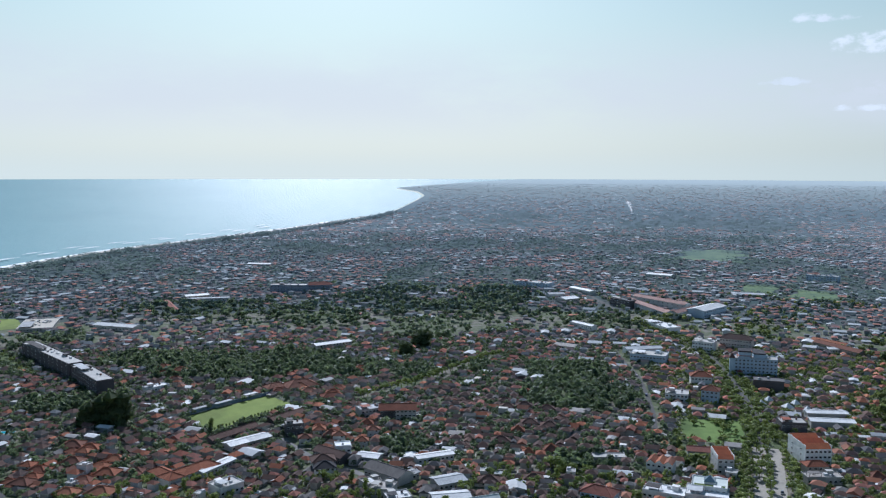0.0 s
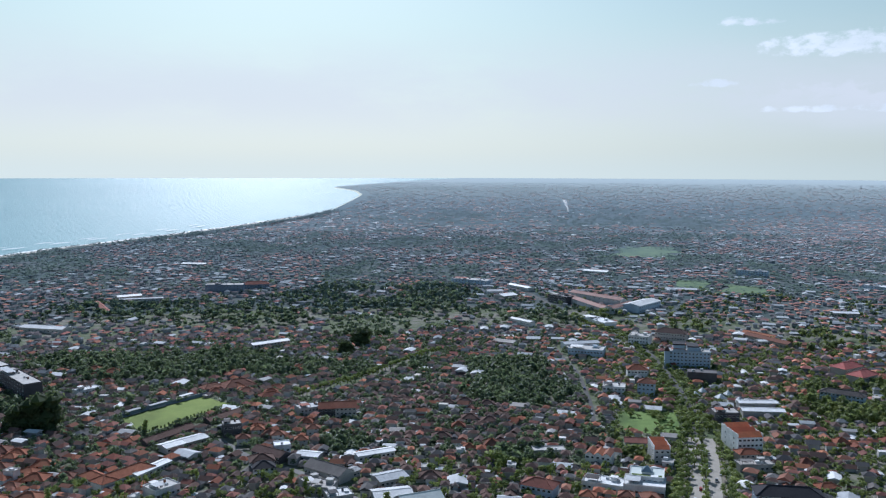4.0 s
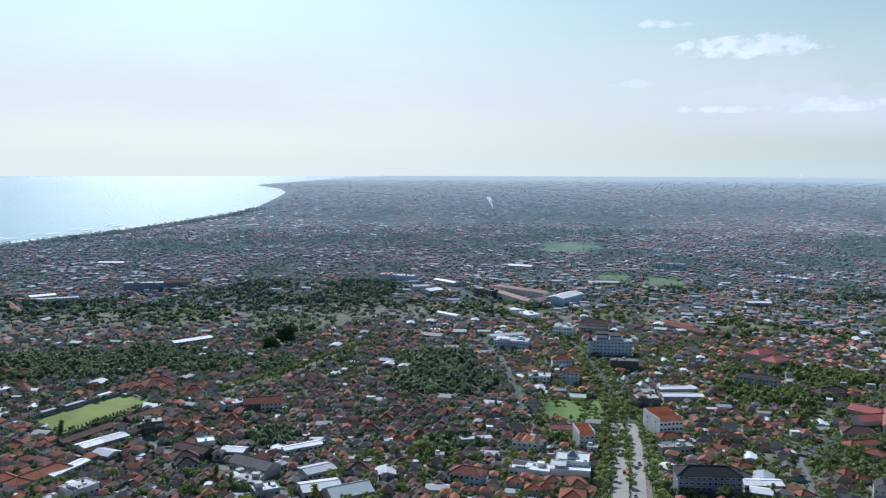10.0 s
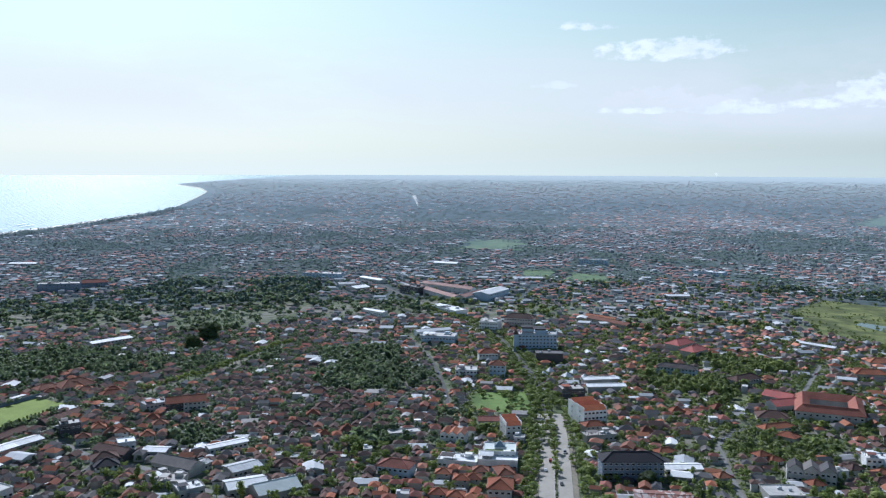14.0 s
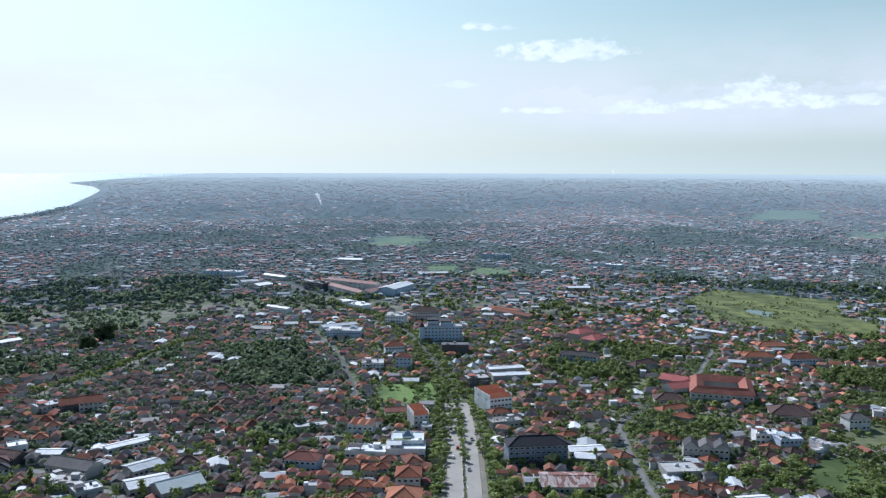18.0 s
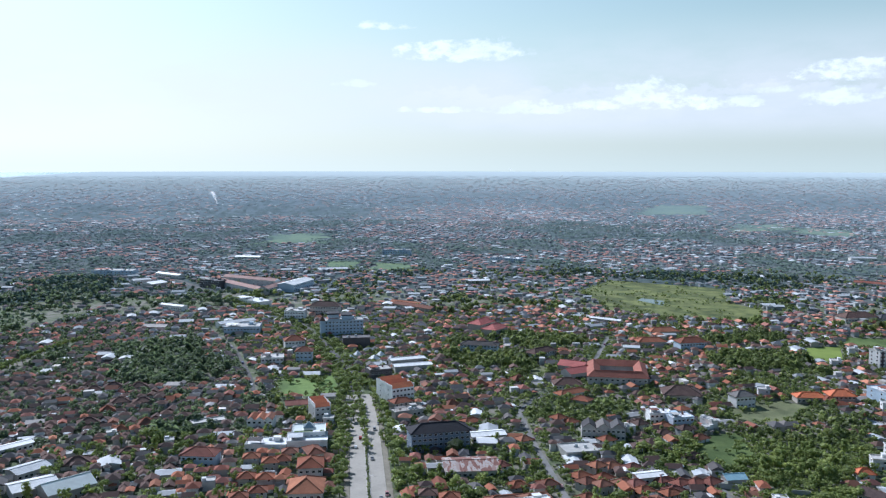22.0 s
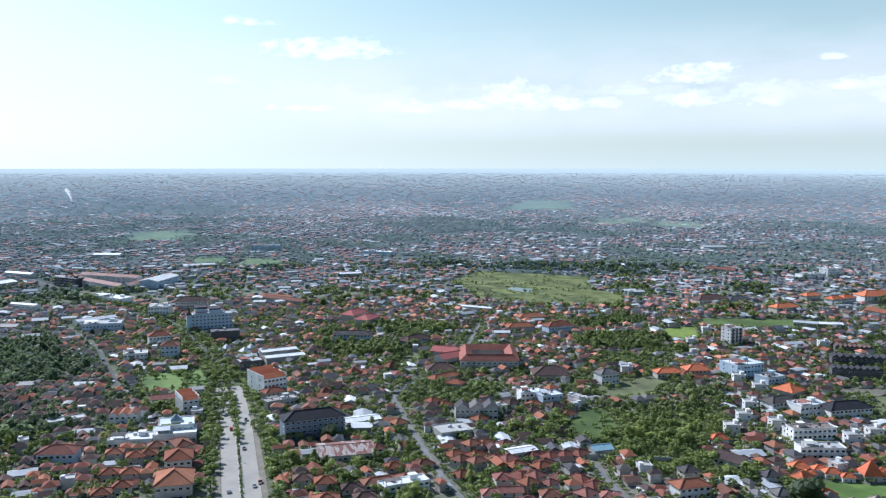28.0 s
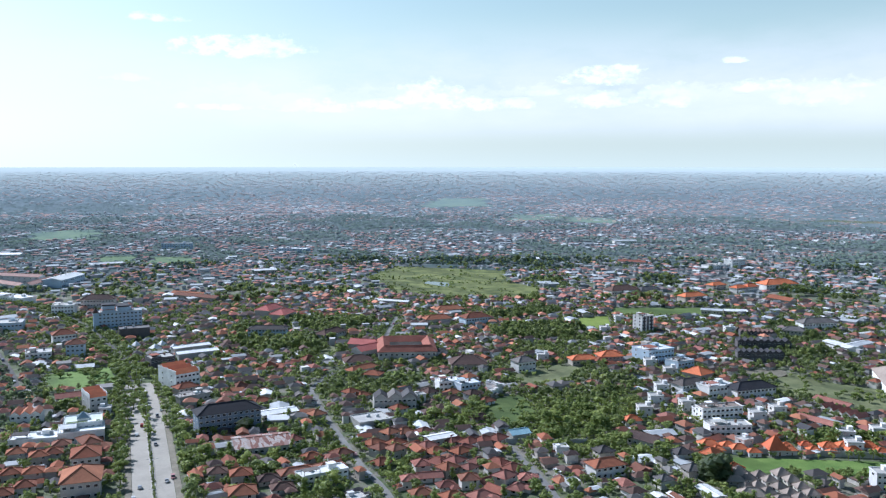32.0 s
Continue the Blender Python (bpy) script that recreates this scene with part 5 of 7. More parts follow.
block('workshop', 'long workshop with brown roof', -175.0, 553.0, -28.0, 26.0, 11.0, 5, floors=2, roof='gable', rm='brown', wm='dark_wall')
block('store', 'long row of stalls with pale roofs', -568.6, 1194.0, 24.4, 60.0, 8.0, 5, floors=1, roof='gable', rm='pale', wm='white')
block('row_building', 'narrow building with two brown roofs', -590.0, 1121.0, -53.8, 100.0, 7.0, 4, floors=1, roof='gable', rm='maroon', wm='white')
block('row_building', 'long building with orange tiled roof', 266.3, 989.0, -59.1, 63.3, 10.3, 5.6, floors=1, roof='gable', rm='orange', wm='white')
block('stadium_hall', 'hall with low white roof', -670.3, 1648.5, -0.7, 48.7, 16.1, 4.5, floors=1, roof='gable', rm='pale', wm='white')
block('hotel', 'long flat hotel block', -482.6, 1306.4, 9.7, 58.0, 20.0, 12, floors=3, roof='flat', rm='concrete', wm='dim_blue')
block('hotel', 'hotel wing with red-brown hipped roof', -444.0, 1340.0, 20.0, 42.0, 16.0, 9, floors=2, roof='hip', rm='maroon', wm='dim_blue')
block('hall', 'long hall with white roof', -593.8, 1206.1, 41.5, 34.1, 16.1, 6.7, floors=1, roof='gable', rm='white_roof', wm='white')
block('office_building', 'blue-walled two-storey building with maroon hipped roof', 5.7, 508.2, -21.5, 19.7, 12.6, 7.3, floors=2, roof='hip', rm='maroon', wm='blue_wall')
block('store', 'store with pale roof beside the block', 146.3, 568.3, 10.1, 22.8, 10.3, 4.5, floors=1, roof='flat', rm='paving', wm='concrete')
block('store', 'store with white metal roof', 181.0, 501.4, -2.4, 21.9, 10.3, 4.5, floors=1, roof='gable', rm='white_roof', wm='white')
block('hotel', 'hotel with pink-red tiled roof', 300.6, 845.3, 37.9, 28.5, 16.1, 9, floors=2, roof='hip', rm='pink_roof', wm='white')
block('hotel', 'hotel with pink-red tiled roof', 303.1, 812.5, 39.7, 25.4, 16.1, 9, floors=2, roof='hip', rm='pink_roof', wm='white')
block('hotel', 'white three-storey hotel wing with grey roof', 261.3, 740.8, -29.9, 34.3, 10.3, 9, floors=3, roof='hip', rm='grey', wm='blue_wall')
block('villa', 'two-storey villa with brown hipped roof', 308.1, 706.6, 24.6, 28.8, 12.6, 6.7, floors=2, roof='hip', rm='brown', wm='white')
block('store', 'store with white metal roof', 449.2, 847.5, -53.3, 34.9, 9.2, 4.5, floors=1, roof='gable', rm='white_roof', wm='white')
block('villa', 'villa with orange tiled roof', 274.5, 555.1, -49.5, 12.6, 9.2, 5, floors=1, roof='hip', rm='orange', wm='white')
block('assembly_hall', 'open hall with pink-red gabled roof', 312.7, 648.7, -47.2, 22.1, 13.8, 6.7, floors=1, roof='gable', rm='pink_roof', wm='white')
block('assembly_hall', 'wide hall with broad brown hipped roof', 723.7, 775.3, -7.3, 39.4, 18.4, 5.6, floors=1, roof='hip', rm='brown', wm='white')
block('temple_hall', 'hall with steep weathered grey hipped roof', 756.9, 764.0, -8.0, 27.9, 13.8, 4.5, floors=1, roof='hip', rm='grey', wm='white')
block('villa', 'two-storey villa with orange hipped roof', 753.9, 690.0, -5.3, 31.6, 13.8, 6.7, floors=2, roof='hip', rm='vivid_roof', wm='white')
block('villa', 'two-storey villa with orange hipped roof', 856.2, 743.7, -2.3, 22.3, 11.5, 5.6, floors=2, roof='hip', rm='vivid_roof', wm='white')
block('villa', 'two-storey villa with orange hipped roof', 853.7, 707.2, 0.9, 18.5, 11.5, 6.7, floors=2, roof='hip', rm='vivid_roof', wm='white')
block('villa', 'two-storey villa with orange hipped roof', 874.3, 706.7, -0.9, 20.0, 11.5, 6.7, floors=2, roof='hip', rm='vivid_roof', wm='white')
block('hotel', 'large hotel with bright orange hipped roofs', 918.3, 700.5, -14.8, 46.1, 20.7, 7.8, floors=2, roof='hip', rm='vivid_roof', wm='white_paint')
block('office_building', 'tall plain white office building', 1067.8, 891.8, 0.0, 29.8, 16.1, 11.2, floors=3, roof='flat', rm='white_roof', wm='white_paint')
block('office_building', 'low white office with flat roof', 1015.5, 882.4, -8.3, 41.6, 16.1, 6.7, floors=2, roof='flat', rm='concrete', wm='white_paint')
block('store', 'store with blue-white metal roof', 707.7, 619.8, -51.5, 21.2, 11.5, 4.5, floors=1, roof='gable', rm='pale', wm='white')
block('store', 'store with blue-white metal roof', 724.5, 603.6, -41.5, 22.0, 11.5, 4.5, floors=1, roof='gable', rm='white_roof', wm='white')
block('row_building', 'long building with orange tiled roof', 833.6, 629.4, -90.9, 31.7, 11.5, 4.5, floors=1, roof='gable', rm='orange', wm='white')
block('hall', 'hall with pale metal roof among houses', 415.9, 1185.7, -3.7, 34.2, 13.8, 5.6, floors=1, roof='gable', rm='white_roof', wm='white')
block('row_building', 'long building with dull orange tiled roof', 264.2, 1018.0, -50.0, 42.7, 11.5, 4.5, floors=1, roof='gable', rm='orange', wm='white')
block('store', 'store with white metal roof', 266.9, 987.0, 9.9, 29.1, 10.3, 4.5, floors=1, roof='gable', rm='white_roof', wm='white')
block('warehouse', 'warehouse with pale metal roof', 238.4, 1398.9, -6.6, 47.7, 13.8, 4.5, floors=1, roof='gable', rm='pale', wm='white')
block('warehouse', 'warehouse with bright white roof', 120.4, 1616.7, -25.2, 46.5, 18.4, 5.6, floors=1, roof='gable', rm='white_roof', wm='white')
block('office_building', 'broad low pale building', 566.3, 1450.7, -45.9, 56.0, 23.0, 6.7, floors=2, roof='flat', rm='white_roof', wm='blue_wall')
block('hotel', 'low blue-grey hotel building', 403.0, 1617.6, -25.3, 53.6, 18.4, 10.1, floors=3, roof='flat', rm='concrete', wm='blue_wall')
block('warehouse', 'warehouse with bright white roof', 837.2, 1109.0, -25.4, 27.0, 16.1, 5.6, floors=1, roof='gable', rm='white_roof', wm='white')
block('warehouse', 'warehouse with pale roof', 1194.0, 1269.8, -25.2, 43.9, 18.4, 5.6, floors=1, roof='gable', rm='pale', wm='white')
block('row_building', 'long low building with red-brown roof', 953.9, 997.0, -55.6, 42.2, 10.3, 4.5, floors=1, roof='gable', rm='maroon', wm='white')
block('store', 'store with bright white roof', -148.7, 553.9, -8.3, 15.2, 10.3, 4.5, floors=1, roof='gable', rm='white_roof', wm='white')
block('villa', 'villa with dark hipped roof and white walls', -171.5, 525.2, 20.9, 13.5, 11.5, 5.6, floors=2, roof='hip', rm='black_roof', wm='white_paint')
# single houses
spot('maroon', 1, 221.9, 375.8, 110, 0.95)
spot('maroon', 2, 227.2, 367.6, 20, 1.05)
spot('maroon', 3, 207.8, 360.6, -20, 0.90)
spot('maroon', 1, 209.2, 346.6, -10, 0.85)
spot('maroon', 2, 210.1, 373.2, 75, 0.95)
spot('maroon', 0, 250.0, 349.0, 20, 1.05)
spot('maroon', 1, 236.5, 325.7, 30, 0.90)
spot('maroon', 2, 229.1, 356.9, 15, 0.85)
spot('maroon', 3, 226.3, 327.8, 100, 0.95)
spot('maroon', 1, 215.4, 326.2, 5, 1.05)
spot('orange', 0, 225.0, 405.3, 15, 1)
spot('orange', 0, 217.9, 415.3, 15, 1)
spot('orange', 0, 231.7, 430.5, 10, 1)
spot('orange', 0, 207.0, 421.9, 20, 1)
spot('orange', 0, 241.5, 384.4, 10, 1)
spot('orange', 0, 229.6, 391.6, 10, 1)
spot('orange', 0, 196.5, 391.2, 15, 1)
spot('orange', 0, 193.2, 343.8, -10, 1)
spot('orange', 0, 204.0, 333.1, 0, 1)
spot('maroon', 2, 194.9, 357.8, -20, 0.90)
spot('maroon', 0, 241.0, 367.1, 15, 0.85)
spot('maroon', 1, 248.5, 359.6, 110, 0.95)
spot('maroon', 2, 236.5, 336.1, 15, 1.05)
spot('maroon', 3, 229.1, 340.6, 10, 0.90)
spot('maroon', 1, 248.1, 334.4, 60, 0.85)
spot('maroon', 2, 169.0, 444.9, 100, 0.95)
spot('orange', 2, 218.9, 361.3, 10, 1)
spot('orange', 2, 219.8, 342.7, -20, 1)
spot('orange', 2, 209.9, 400.4, 10, 1)
spot('orange', 2, 203.4, 406.5, 20, 1)
spot('orange', 2, 220.7, 427.5, 15, 1)
spot('orange', 2, 238.7, 518.7, 20, 1)
spot('orange', 2, 247.8, 467.2, 10, 1)
spot('orange', 2, 198.8, 482.9, 10, 1)
spot('maroon', 0, 247.6, 403.0, 20, 1)
spot('maroon', 0, 254.2, 395.5, 20, 1)
spot('maroon', 0, 262.7, 393.8, 20, 1)
spot('maroon', 0, 271.3, 392.1, 20, 1)
spot('maroon', 0, 245.3, 387.5, 15, 1)
spot('maroon', 0, 230.4, 402.1, 15, 1)
spot('maroon', 0, 241.6, 424.5, 10, 1)
spot('orange', 0, 168.2, 418.4, 5, 1)
spot('orange', 0, 185.0, 415.5, 5, 1)
spot('orange', 0, 245.3, 514.8, 20, 1)
spot('orange', 0, 249.0, 758.5, 0, 1)
spot('orange', 0, 235.4, 757.7, 5, 1)
spot('orange', 0, 301.4, 489.1, 5, 1)
spot('orange', 0, 321.1, 494.4, 5, 1)
spot('orange', 0, 309.5, 459.8, 10, 1)
spot('brown', 2, 117.0, 415.8, -15, 1.25)
spot('brown', 2, 284.5, 491.0, 10, 1)
spot('brown', 2, 306.8, 472.6, 5, 1)
spot('brown', 1, 292.5, 474.8, 0, 1)
spot('brown', 1, 137.4, 398.9, -10, 1)
spot('brown', 1, 139.4, 384.7, -10, 1)
spot('brown', 1, 285.3, 430.4, 10, 1)
spot('orange', 2, 125.9, 405.9, -15, 1.1)
spot('orange', 2, 118.1, 379.8, -15, 1.3)
spot('orange', 2, 38.3, 463.5, -10, 1)
spot('orange', 2, 33.9, 499.9, -10, 1)
spot('orange', 2, 43.7, 488.9, -8, 1)
spot('orange', 2, 50.7, 489.8, -8, 1)
spot('orange', 2, 28.5, 467.7, -10, 1)
spot('orange', 2, 32.7, 445.3, -8, 1)
spot('orange', 2, 56.5, 502.1, -8, 1)
spot('orange', 2, 22.5, 439.4, -8, 1)
spot('vivid', 0, 363.4, 320.0, -30, 0.8)
spot('vivid', 0, 363.4, 313.4, -30, 0.7)
spot('vivid', 0, 373.3, 315.1, -30, 0.75)
spot('vivid', 0, 374.0, 308.0, -30, 0.85)
spot('vivid', 0, 377.3, 300.6, -30, 0.7)
spot('vivid', 0, 396.1, 292.5, -32, 0.75)
spot('vivid', 0, 402.1, 298.8, -32, 0.6)
spot('vivid', 0, 411.3, 293.2, -32, 0.7)
spot('vivid', 0, 407.7, 285.4, -32, 0.7)
spot('vivid', 0, 418.6, 284.3, -32, 0.85)
spot('vivid', 0, 413.9, 278.4, -32, 0.6)
spot('vivid', 0, 428.1, 280.8, -34, 0.8)
spot('vivid', 0, 425.4, 273.6, -34, 0.75)
spot('vivid', 0, 437.3, 272.9, -34, 0.9)
spot('vivid', 0, 435.1, 263.4, -34, 0.8)
spot('vivid', 1, 390.2, 297.1, -30, 0.85)
spot('thatch', 0, 342.8, 282.3, -20, 0.7)
spot('thatch', 0, 343.3, 276.5, -20, 0.7)
spot('thatch', 0, 351.8, 276.8, -25, 0.65)
spot('thatch', 0, 349.9, 269.0, -25, 0.7)
spot('thatch', 0, 361.3, 271.0, -25, 0.85)
spot('thatch', 0, 359.1, 263.4, -25, 0.75)
spot('thatch', 0, 355.6, 255.1, -30, 0.7)
spot('thatch', 0, 352.3, 247.1, -30, 0.7)
spot('thatch', 0, 338.5, 267.2, -20, 0.7)
spot('thatch', 0, 335.5, 259.0, -20, 0.75)
spot('thatch', 0, 346.2, 260.8, -10, 0.7)
spot('thatch', 0, 343.5, 252.5, -25, 0.75)
spot('thatch', 0, 332.6, 269.1, -10, 0.65)
spot('thatch', 0, 342.9, 246.4, -25, 0.7)
spot('thatch', 1, 325.6, 260.1, -40, 0.7)
spot('thatch', 1, 335.1, 278.0, -40, 0.7)
spot('thatch', 1, 334.6, 249.8, -30, 0.7)
spot('grey', 2, 337.6, 315.6, -15, 1)
spot('grey', 2, 323.6, 294.9, -15, 1)
spot('grey', 2, 303.9, 339.2, -10, 1)
spot('vivid', 0, 359.6, 375.9, -20, 1)
spot('vivid', 0, 353.4, 309.1, 10, 1)
spot('vivid', 0, 343.9, 287.2, 5, 1)
spot('flat', 0, 380.5, 386.7, -30, 1)
spot('flat', 0, 405.4, 401.6, -30, 1)
spot('flat', 0, 429.4, 420.0, -30, 1)
spot('flat', 0, 413.0, 381.7, -25, 1)
spot('flat', 0, 406.4, 363.9, -25, 1)
spot('flat', 0, 431.7, 341.7, -25, 1)
spot('flat', 0, 452.4, 343.1, -25, 1)
spot('flat', 0, 443.0, 290.2, -40, 1)
spot('flat', 0, 429.2, 275.9, -40, 1)
spot('flat', 0, 464.5, 283.2, -40, 1)
spot('flat', 1, 390.6, 236.4, -35, 1.2)
spot('flat', 0, 470.1, 451.3, -30, 1)
spot('flat', 0, 477.0, 478.7, -30, 1)
spot('flat', 0, 638.3, 538.6, -30, 1)
spot('flat', 0, 538.5, 598.9, -30, 1)
spot('flat', 0, 417.2, 537.4, -30, 1)
spot('flat', 0, 590.0, 635.2, -30, 1)
spot('orange', 1, -274.0, 713.5, 20, 1.3)
spot('orange', 1, -260.0, 726.1, 20, 1.4)
spot('orange', 1, -245.9, 712.9, 10, 1.3)
spot('orange', 1, -224.1, 713.1, 10, 1.2)
spot('orange', 1, -225.2, 810.2, 10, 1)
spot('orange', 1, -224.9, 732.7, 0, 1)
spot('orange', 1, -384.8, 734.1, 20, 1)
spot('orange', 1, -406.0, 752.5, 20, 1)
spot('orange', 1, -355.2, 529.0, -15, 1)
spot('orange', 1, -320.0, 506.8, -10, 1)
spot('orange', 1, -292.3, 501.2, 10, 1)
spot('orange', 1, -316.1, 481.4, 0, 1)
spot('orange', 1, -237.0, 476.7, 0, 1)
spot('orange', 1, -350.9, 480.0, 0, 1)
spot('orange', 1, -358.6, 468.6, 0, 1)
spot('orange', 2, -200.8, 603.0, 20, 1)
spot('orange', 2, -204.6, 582.0, 20, 1)
spot('orange', 2, -156.4, 664.0, 0, 1)
spot('orange', 2, -161.2, 610.4, 20, 1)
spot('orange', 2, -182.3, 592.8, 15, 1)
spot('orange', 2, -162.5, 583.4, 15, 1)
spot('orange', 2, -344.0, 525.1, 0, 1)
spot('orange', 2, -364.4, 493.2, 0, 1)
# more of the western quarter
block('temple_hall', 'broad temple hall with orange tiled hipped roof', -260.9, 730.6, 39.4, 28.3, 18.4, 3.9, floors=1, roof='hip', rm='orange', wm='white')
block('temple_hall', 'side hall of the temple with orange tiled roof', -281.6, 722.4, 49.5, 18.8, 11.5, 3.4, floors=1, roof='hip', rm='orange', wm='white')
block('long_house', 'long house with faded orange roof', -221.8, 701.2, 33.3, 18.1, 10.3, 3.4, floors=1, roof='hip', rm='orange', wm='white')
block('office_building', 'dark three-storey house with roof terrace', -220.1, 601.4, 27.2, 12.9, 11.5, 9, floors=2, roof='flat', rm='concrete', wm='dark_wall')
block('store', 'white store with flat roof', -172.3, 568.8, 23.0, 10.8, 10.3, 5.6, floors=1, roof='flat', rm='white_roof', wm='white_paint')
block('villa', 'two-storey villa with brown hipped roof', -175.6, 534.1, 25.5, 15.1, 12.6, 6.7, floors=2, roof='hip', rm='brown', wm='white_paint')
block('workshop', 'workshop with pale dusty flat roof', -133.8, 504.9, 42.6, 11.7, 14.9, 4.5, floors=1, roof='flat', rm='paving', wm='concrete')
block('workshop', 'workshop with dull white roof', -113.5, 486.5, 29.4, 14.7, 12.6, 4.5, floors=1, roof='flat', rm='pale', wm='concrete')
block('workshop', 'workshop with pale metal roof', -88.2, 518.9, 36.0, 18.9, 13.8, 4.5, floors=1, roof='gable', rm='pale', wm='concrete')
block('market_hall', 'low pale market sheds with flat roofs', 12.3, 584.9, 11.0, 22.1, 9.2, 3.4, floors=0, roof='flat', rm='concrete', wm='concrete')
block('store', 'small store with orange roof', 180.6, 533.7, 17.2, 12.9, 8.0, 3.4, floors=1, roof='hip', rm='orange', wm='white')
block('long_house', 'long house with orange roof and white porch', 277.2, 579.3, 14.6, 26.2, 9.2, 3.9, floors=1, roof='hip', rm='orange', wm='white_paint')
spot('orange', 4, -218.2, 792.6, 10, 1.3)
spot('orange', 4, -58.9, 751.2, 10, 1.2)
spot('orange', 4, -27.4, 592.4, 10, 1.5)
spot('orange', 4, -54.5, 634.3, 5, 1.3)
spot('orange', 4, -42.9, 586.7, 5, 1.1)
spot('orange', 4, -190.0, 598.4, 10, 1.4)
spot('orange', 4, -204.1, 611.9, 10, 1.3)
spot('orange', 4, -171.1, 631.3, 5, 1.3)
spot('orange', 4, 255.1, 630.5, 5, 1.4)
spot('orange', 4, 220.1, 624.4, 5, 1.4)
spot('orange', 4, 182.1, 578.4, 5, 1.3)
spot('brown', 0, -73.1, 716.9, 8, 1.3)
spot('brown', 0, -55.3, 701.8, 8, 1.3)
spot('brown', 0, -36.4, 697.6, 8, 1.2)
spot('brown', 0, -64.5, 606.8, 8, 1.3)
spot('brown', 0, -35.8, 534.9, 8, 1.2)
spot('brown', 0, -63.4, 525.7, 8, 1.3)
spot('brown', 0, -69.0, 698.7, 8, 1.1)
spot('brown', 0, -47.6, 656.6, 8, 1.2)
spot('brown', 0, -32.0, 651.4, 8, 1.2)
block('hall', 'hall with stepped white roofs', -386.3, 701.0, 58.9, 21.3, 10.3, 3.9, floors=1, roof='flat', rm='white_roof', wm='white_paint')
spot('orange', 0, -362.4, 540.0, 15, 1.4)
spot('orange', 0, -347.0, 536.6, 15, 1.3)
spot('orange', 0, -341.6, 508.3, 10, 1.4)
spot('orange', 0, -316.8, 518.6, 10, 1.3)
spot('orange', 0, -307.5, 493.1, 5, 1.4)
spot('orange', 0, -353.8, 489.8, 5, 1.3)
spot('orange', 0, -350.3, 468.2, 0, 1.3)
spot('orange', 0, -312.5, 458.2, 0, 1.3)
spot('orange', 0, -292.3, 461.9, 0, 1.5)
spot('orange', 0, -395.4, 766.1, 10, 1.3)
spot('orange', 0, -417.4, 774.0, 10, 1.3)


# ---- walls, stands, tents ----
def wall_line(name, label, pts, h, mat, post=0.0):
    top = thing(name, label, "wall")
    for (x0, y0), (x1, y1) in zip(pts, pts[1:]):
        t = (Vector((x1, y1)) - Vector((x0, y0))).normalized()
        nx, ny = t.y * 0.12, -t.x * 0.12
        me = Mesh()
        me.add([(x0 - nx, y0 - ny, -0.2), (x0 + nx, y0 + ny, -0.2), (x1 + nx, y1 + ny, -0.2), (x1 - nx, y1 - ny, -0.2), (x0 - nx, y0 - ny, h), (x0 + nx, y0 + ny, h), (x1 + nx, y1 + ny, h), (x1 - nx, y1 - ny, h)],
               [(0, 1, 5, 4), (1, 2, 6, 5), (2, 3, 7, 6), (3, 0, 4, 7), (4, 5, 6, 7)])
        part("wall_panel", me, M[mat], top)
    return top


wall_line("boundary_wall", "long grey concrete boundary wall before the field", [(352, 322), (371, 309), (400, 287), (434, 260), (470, 232)], 3.2, "concrete")
wall_line("boundary_wall", "weathered boundary wall at the thicket", [(273.8, 386.9), (293.8, 373.8), (312.5, 362.5)], 3.0, "concrete")
wall_line("boundary_wall", "white wall along the meadow", [(73.8, 703.8), (92.5, 704.4), (110.0, 702.5)], 2.2, "white_paint")
wall_line("boundary_wall", "dark wall round the football pitch", [(-280.0, 589.4), (-261.2, 628.8), (-241.2, 672.5)], 2.6, "dark_wall")

wall_line("boundary_wall", "faded blue wall along the far side of the pitch", [(-322.3, 628.2), (-309.6, 657.1), (-294.9, 681.2), (-278.6, 704.9)], 3.0, "dim_blue")

# the low stand and huts beside the pitch
for x, y, w in ((-312.5, 640.0, 12), (-301.2, 660.0, 16), (-288.8, 688.8, 12)):
    top = thing("spectator_stand", "low spectator stand with pale roof beside the pitch", "stand", "pitch stands", pose(x - 4, y + 4, 0, 0, 0, 62))
    for k in range(3):
        me = Mesh()
        me.box(-w / 2, -1.5 + k, 0, w / 2, -0.5 + k, 0.5 + 0.5 * k)
        part("step", me, M["concrete"], top)
    me = Mesh()
    me.box(-w / 2 - 0.5, -2.4, 3.6, w / 2 + 0.5, 2.0, 3.75)
    part("roof", me, M["pale"], top)
    for u in (-w / 2, 0.0, w / 2):
        me = Mesh()
        me.bar((u, 1.6, 0), (u, 1.6, 3.6), 0.1)
        part("post", me, M["metal"], top)
    take_box(x - 4, y + 4, w, 6, 62)
for sx, sy, rz in ((-211.5, 508.0, 155), (-240.5, 532.0, -25)):
    goal = thing("goal", "white tubular football goal", "goal", "pitch goals", pose(*((-301.7, 611.6, 0.14) if rz > 0 else (-263.2, 689.2, 0.14)), 0, 0, 137 if rz > 0 else -35))
    for a, b in (((-3.6, 0, 0), (-3.6, 0, 2.4)), ((3.6, 0, 0), (3.6, 0, 2.4)), ((-3.6, 0, 2.4), (3.6, 0, 2.4))):
        me = Mesh()
        me.bar(a, b, 0.08)
        part("crossbar" if a[2] else "post", me, M["white_paint"], goal)

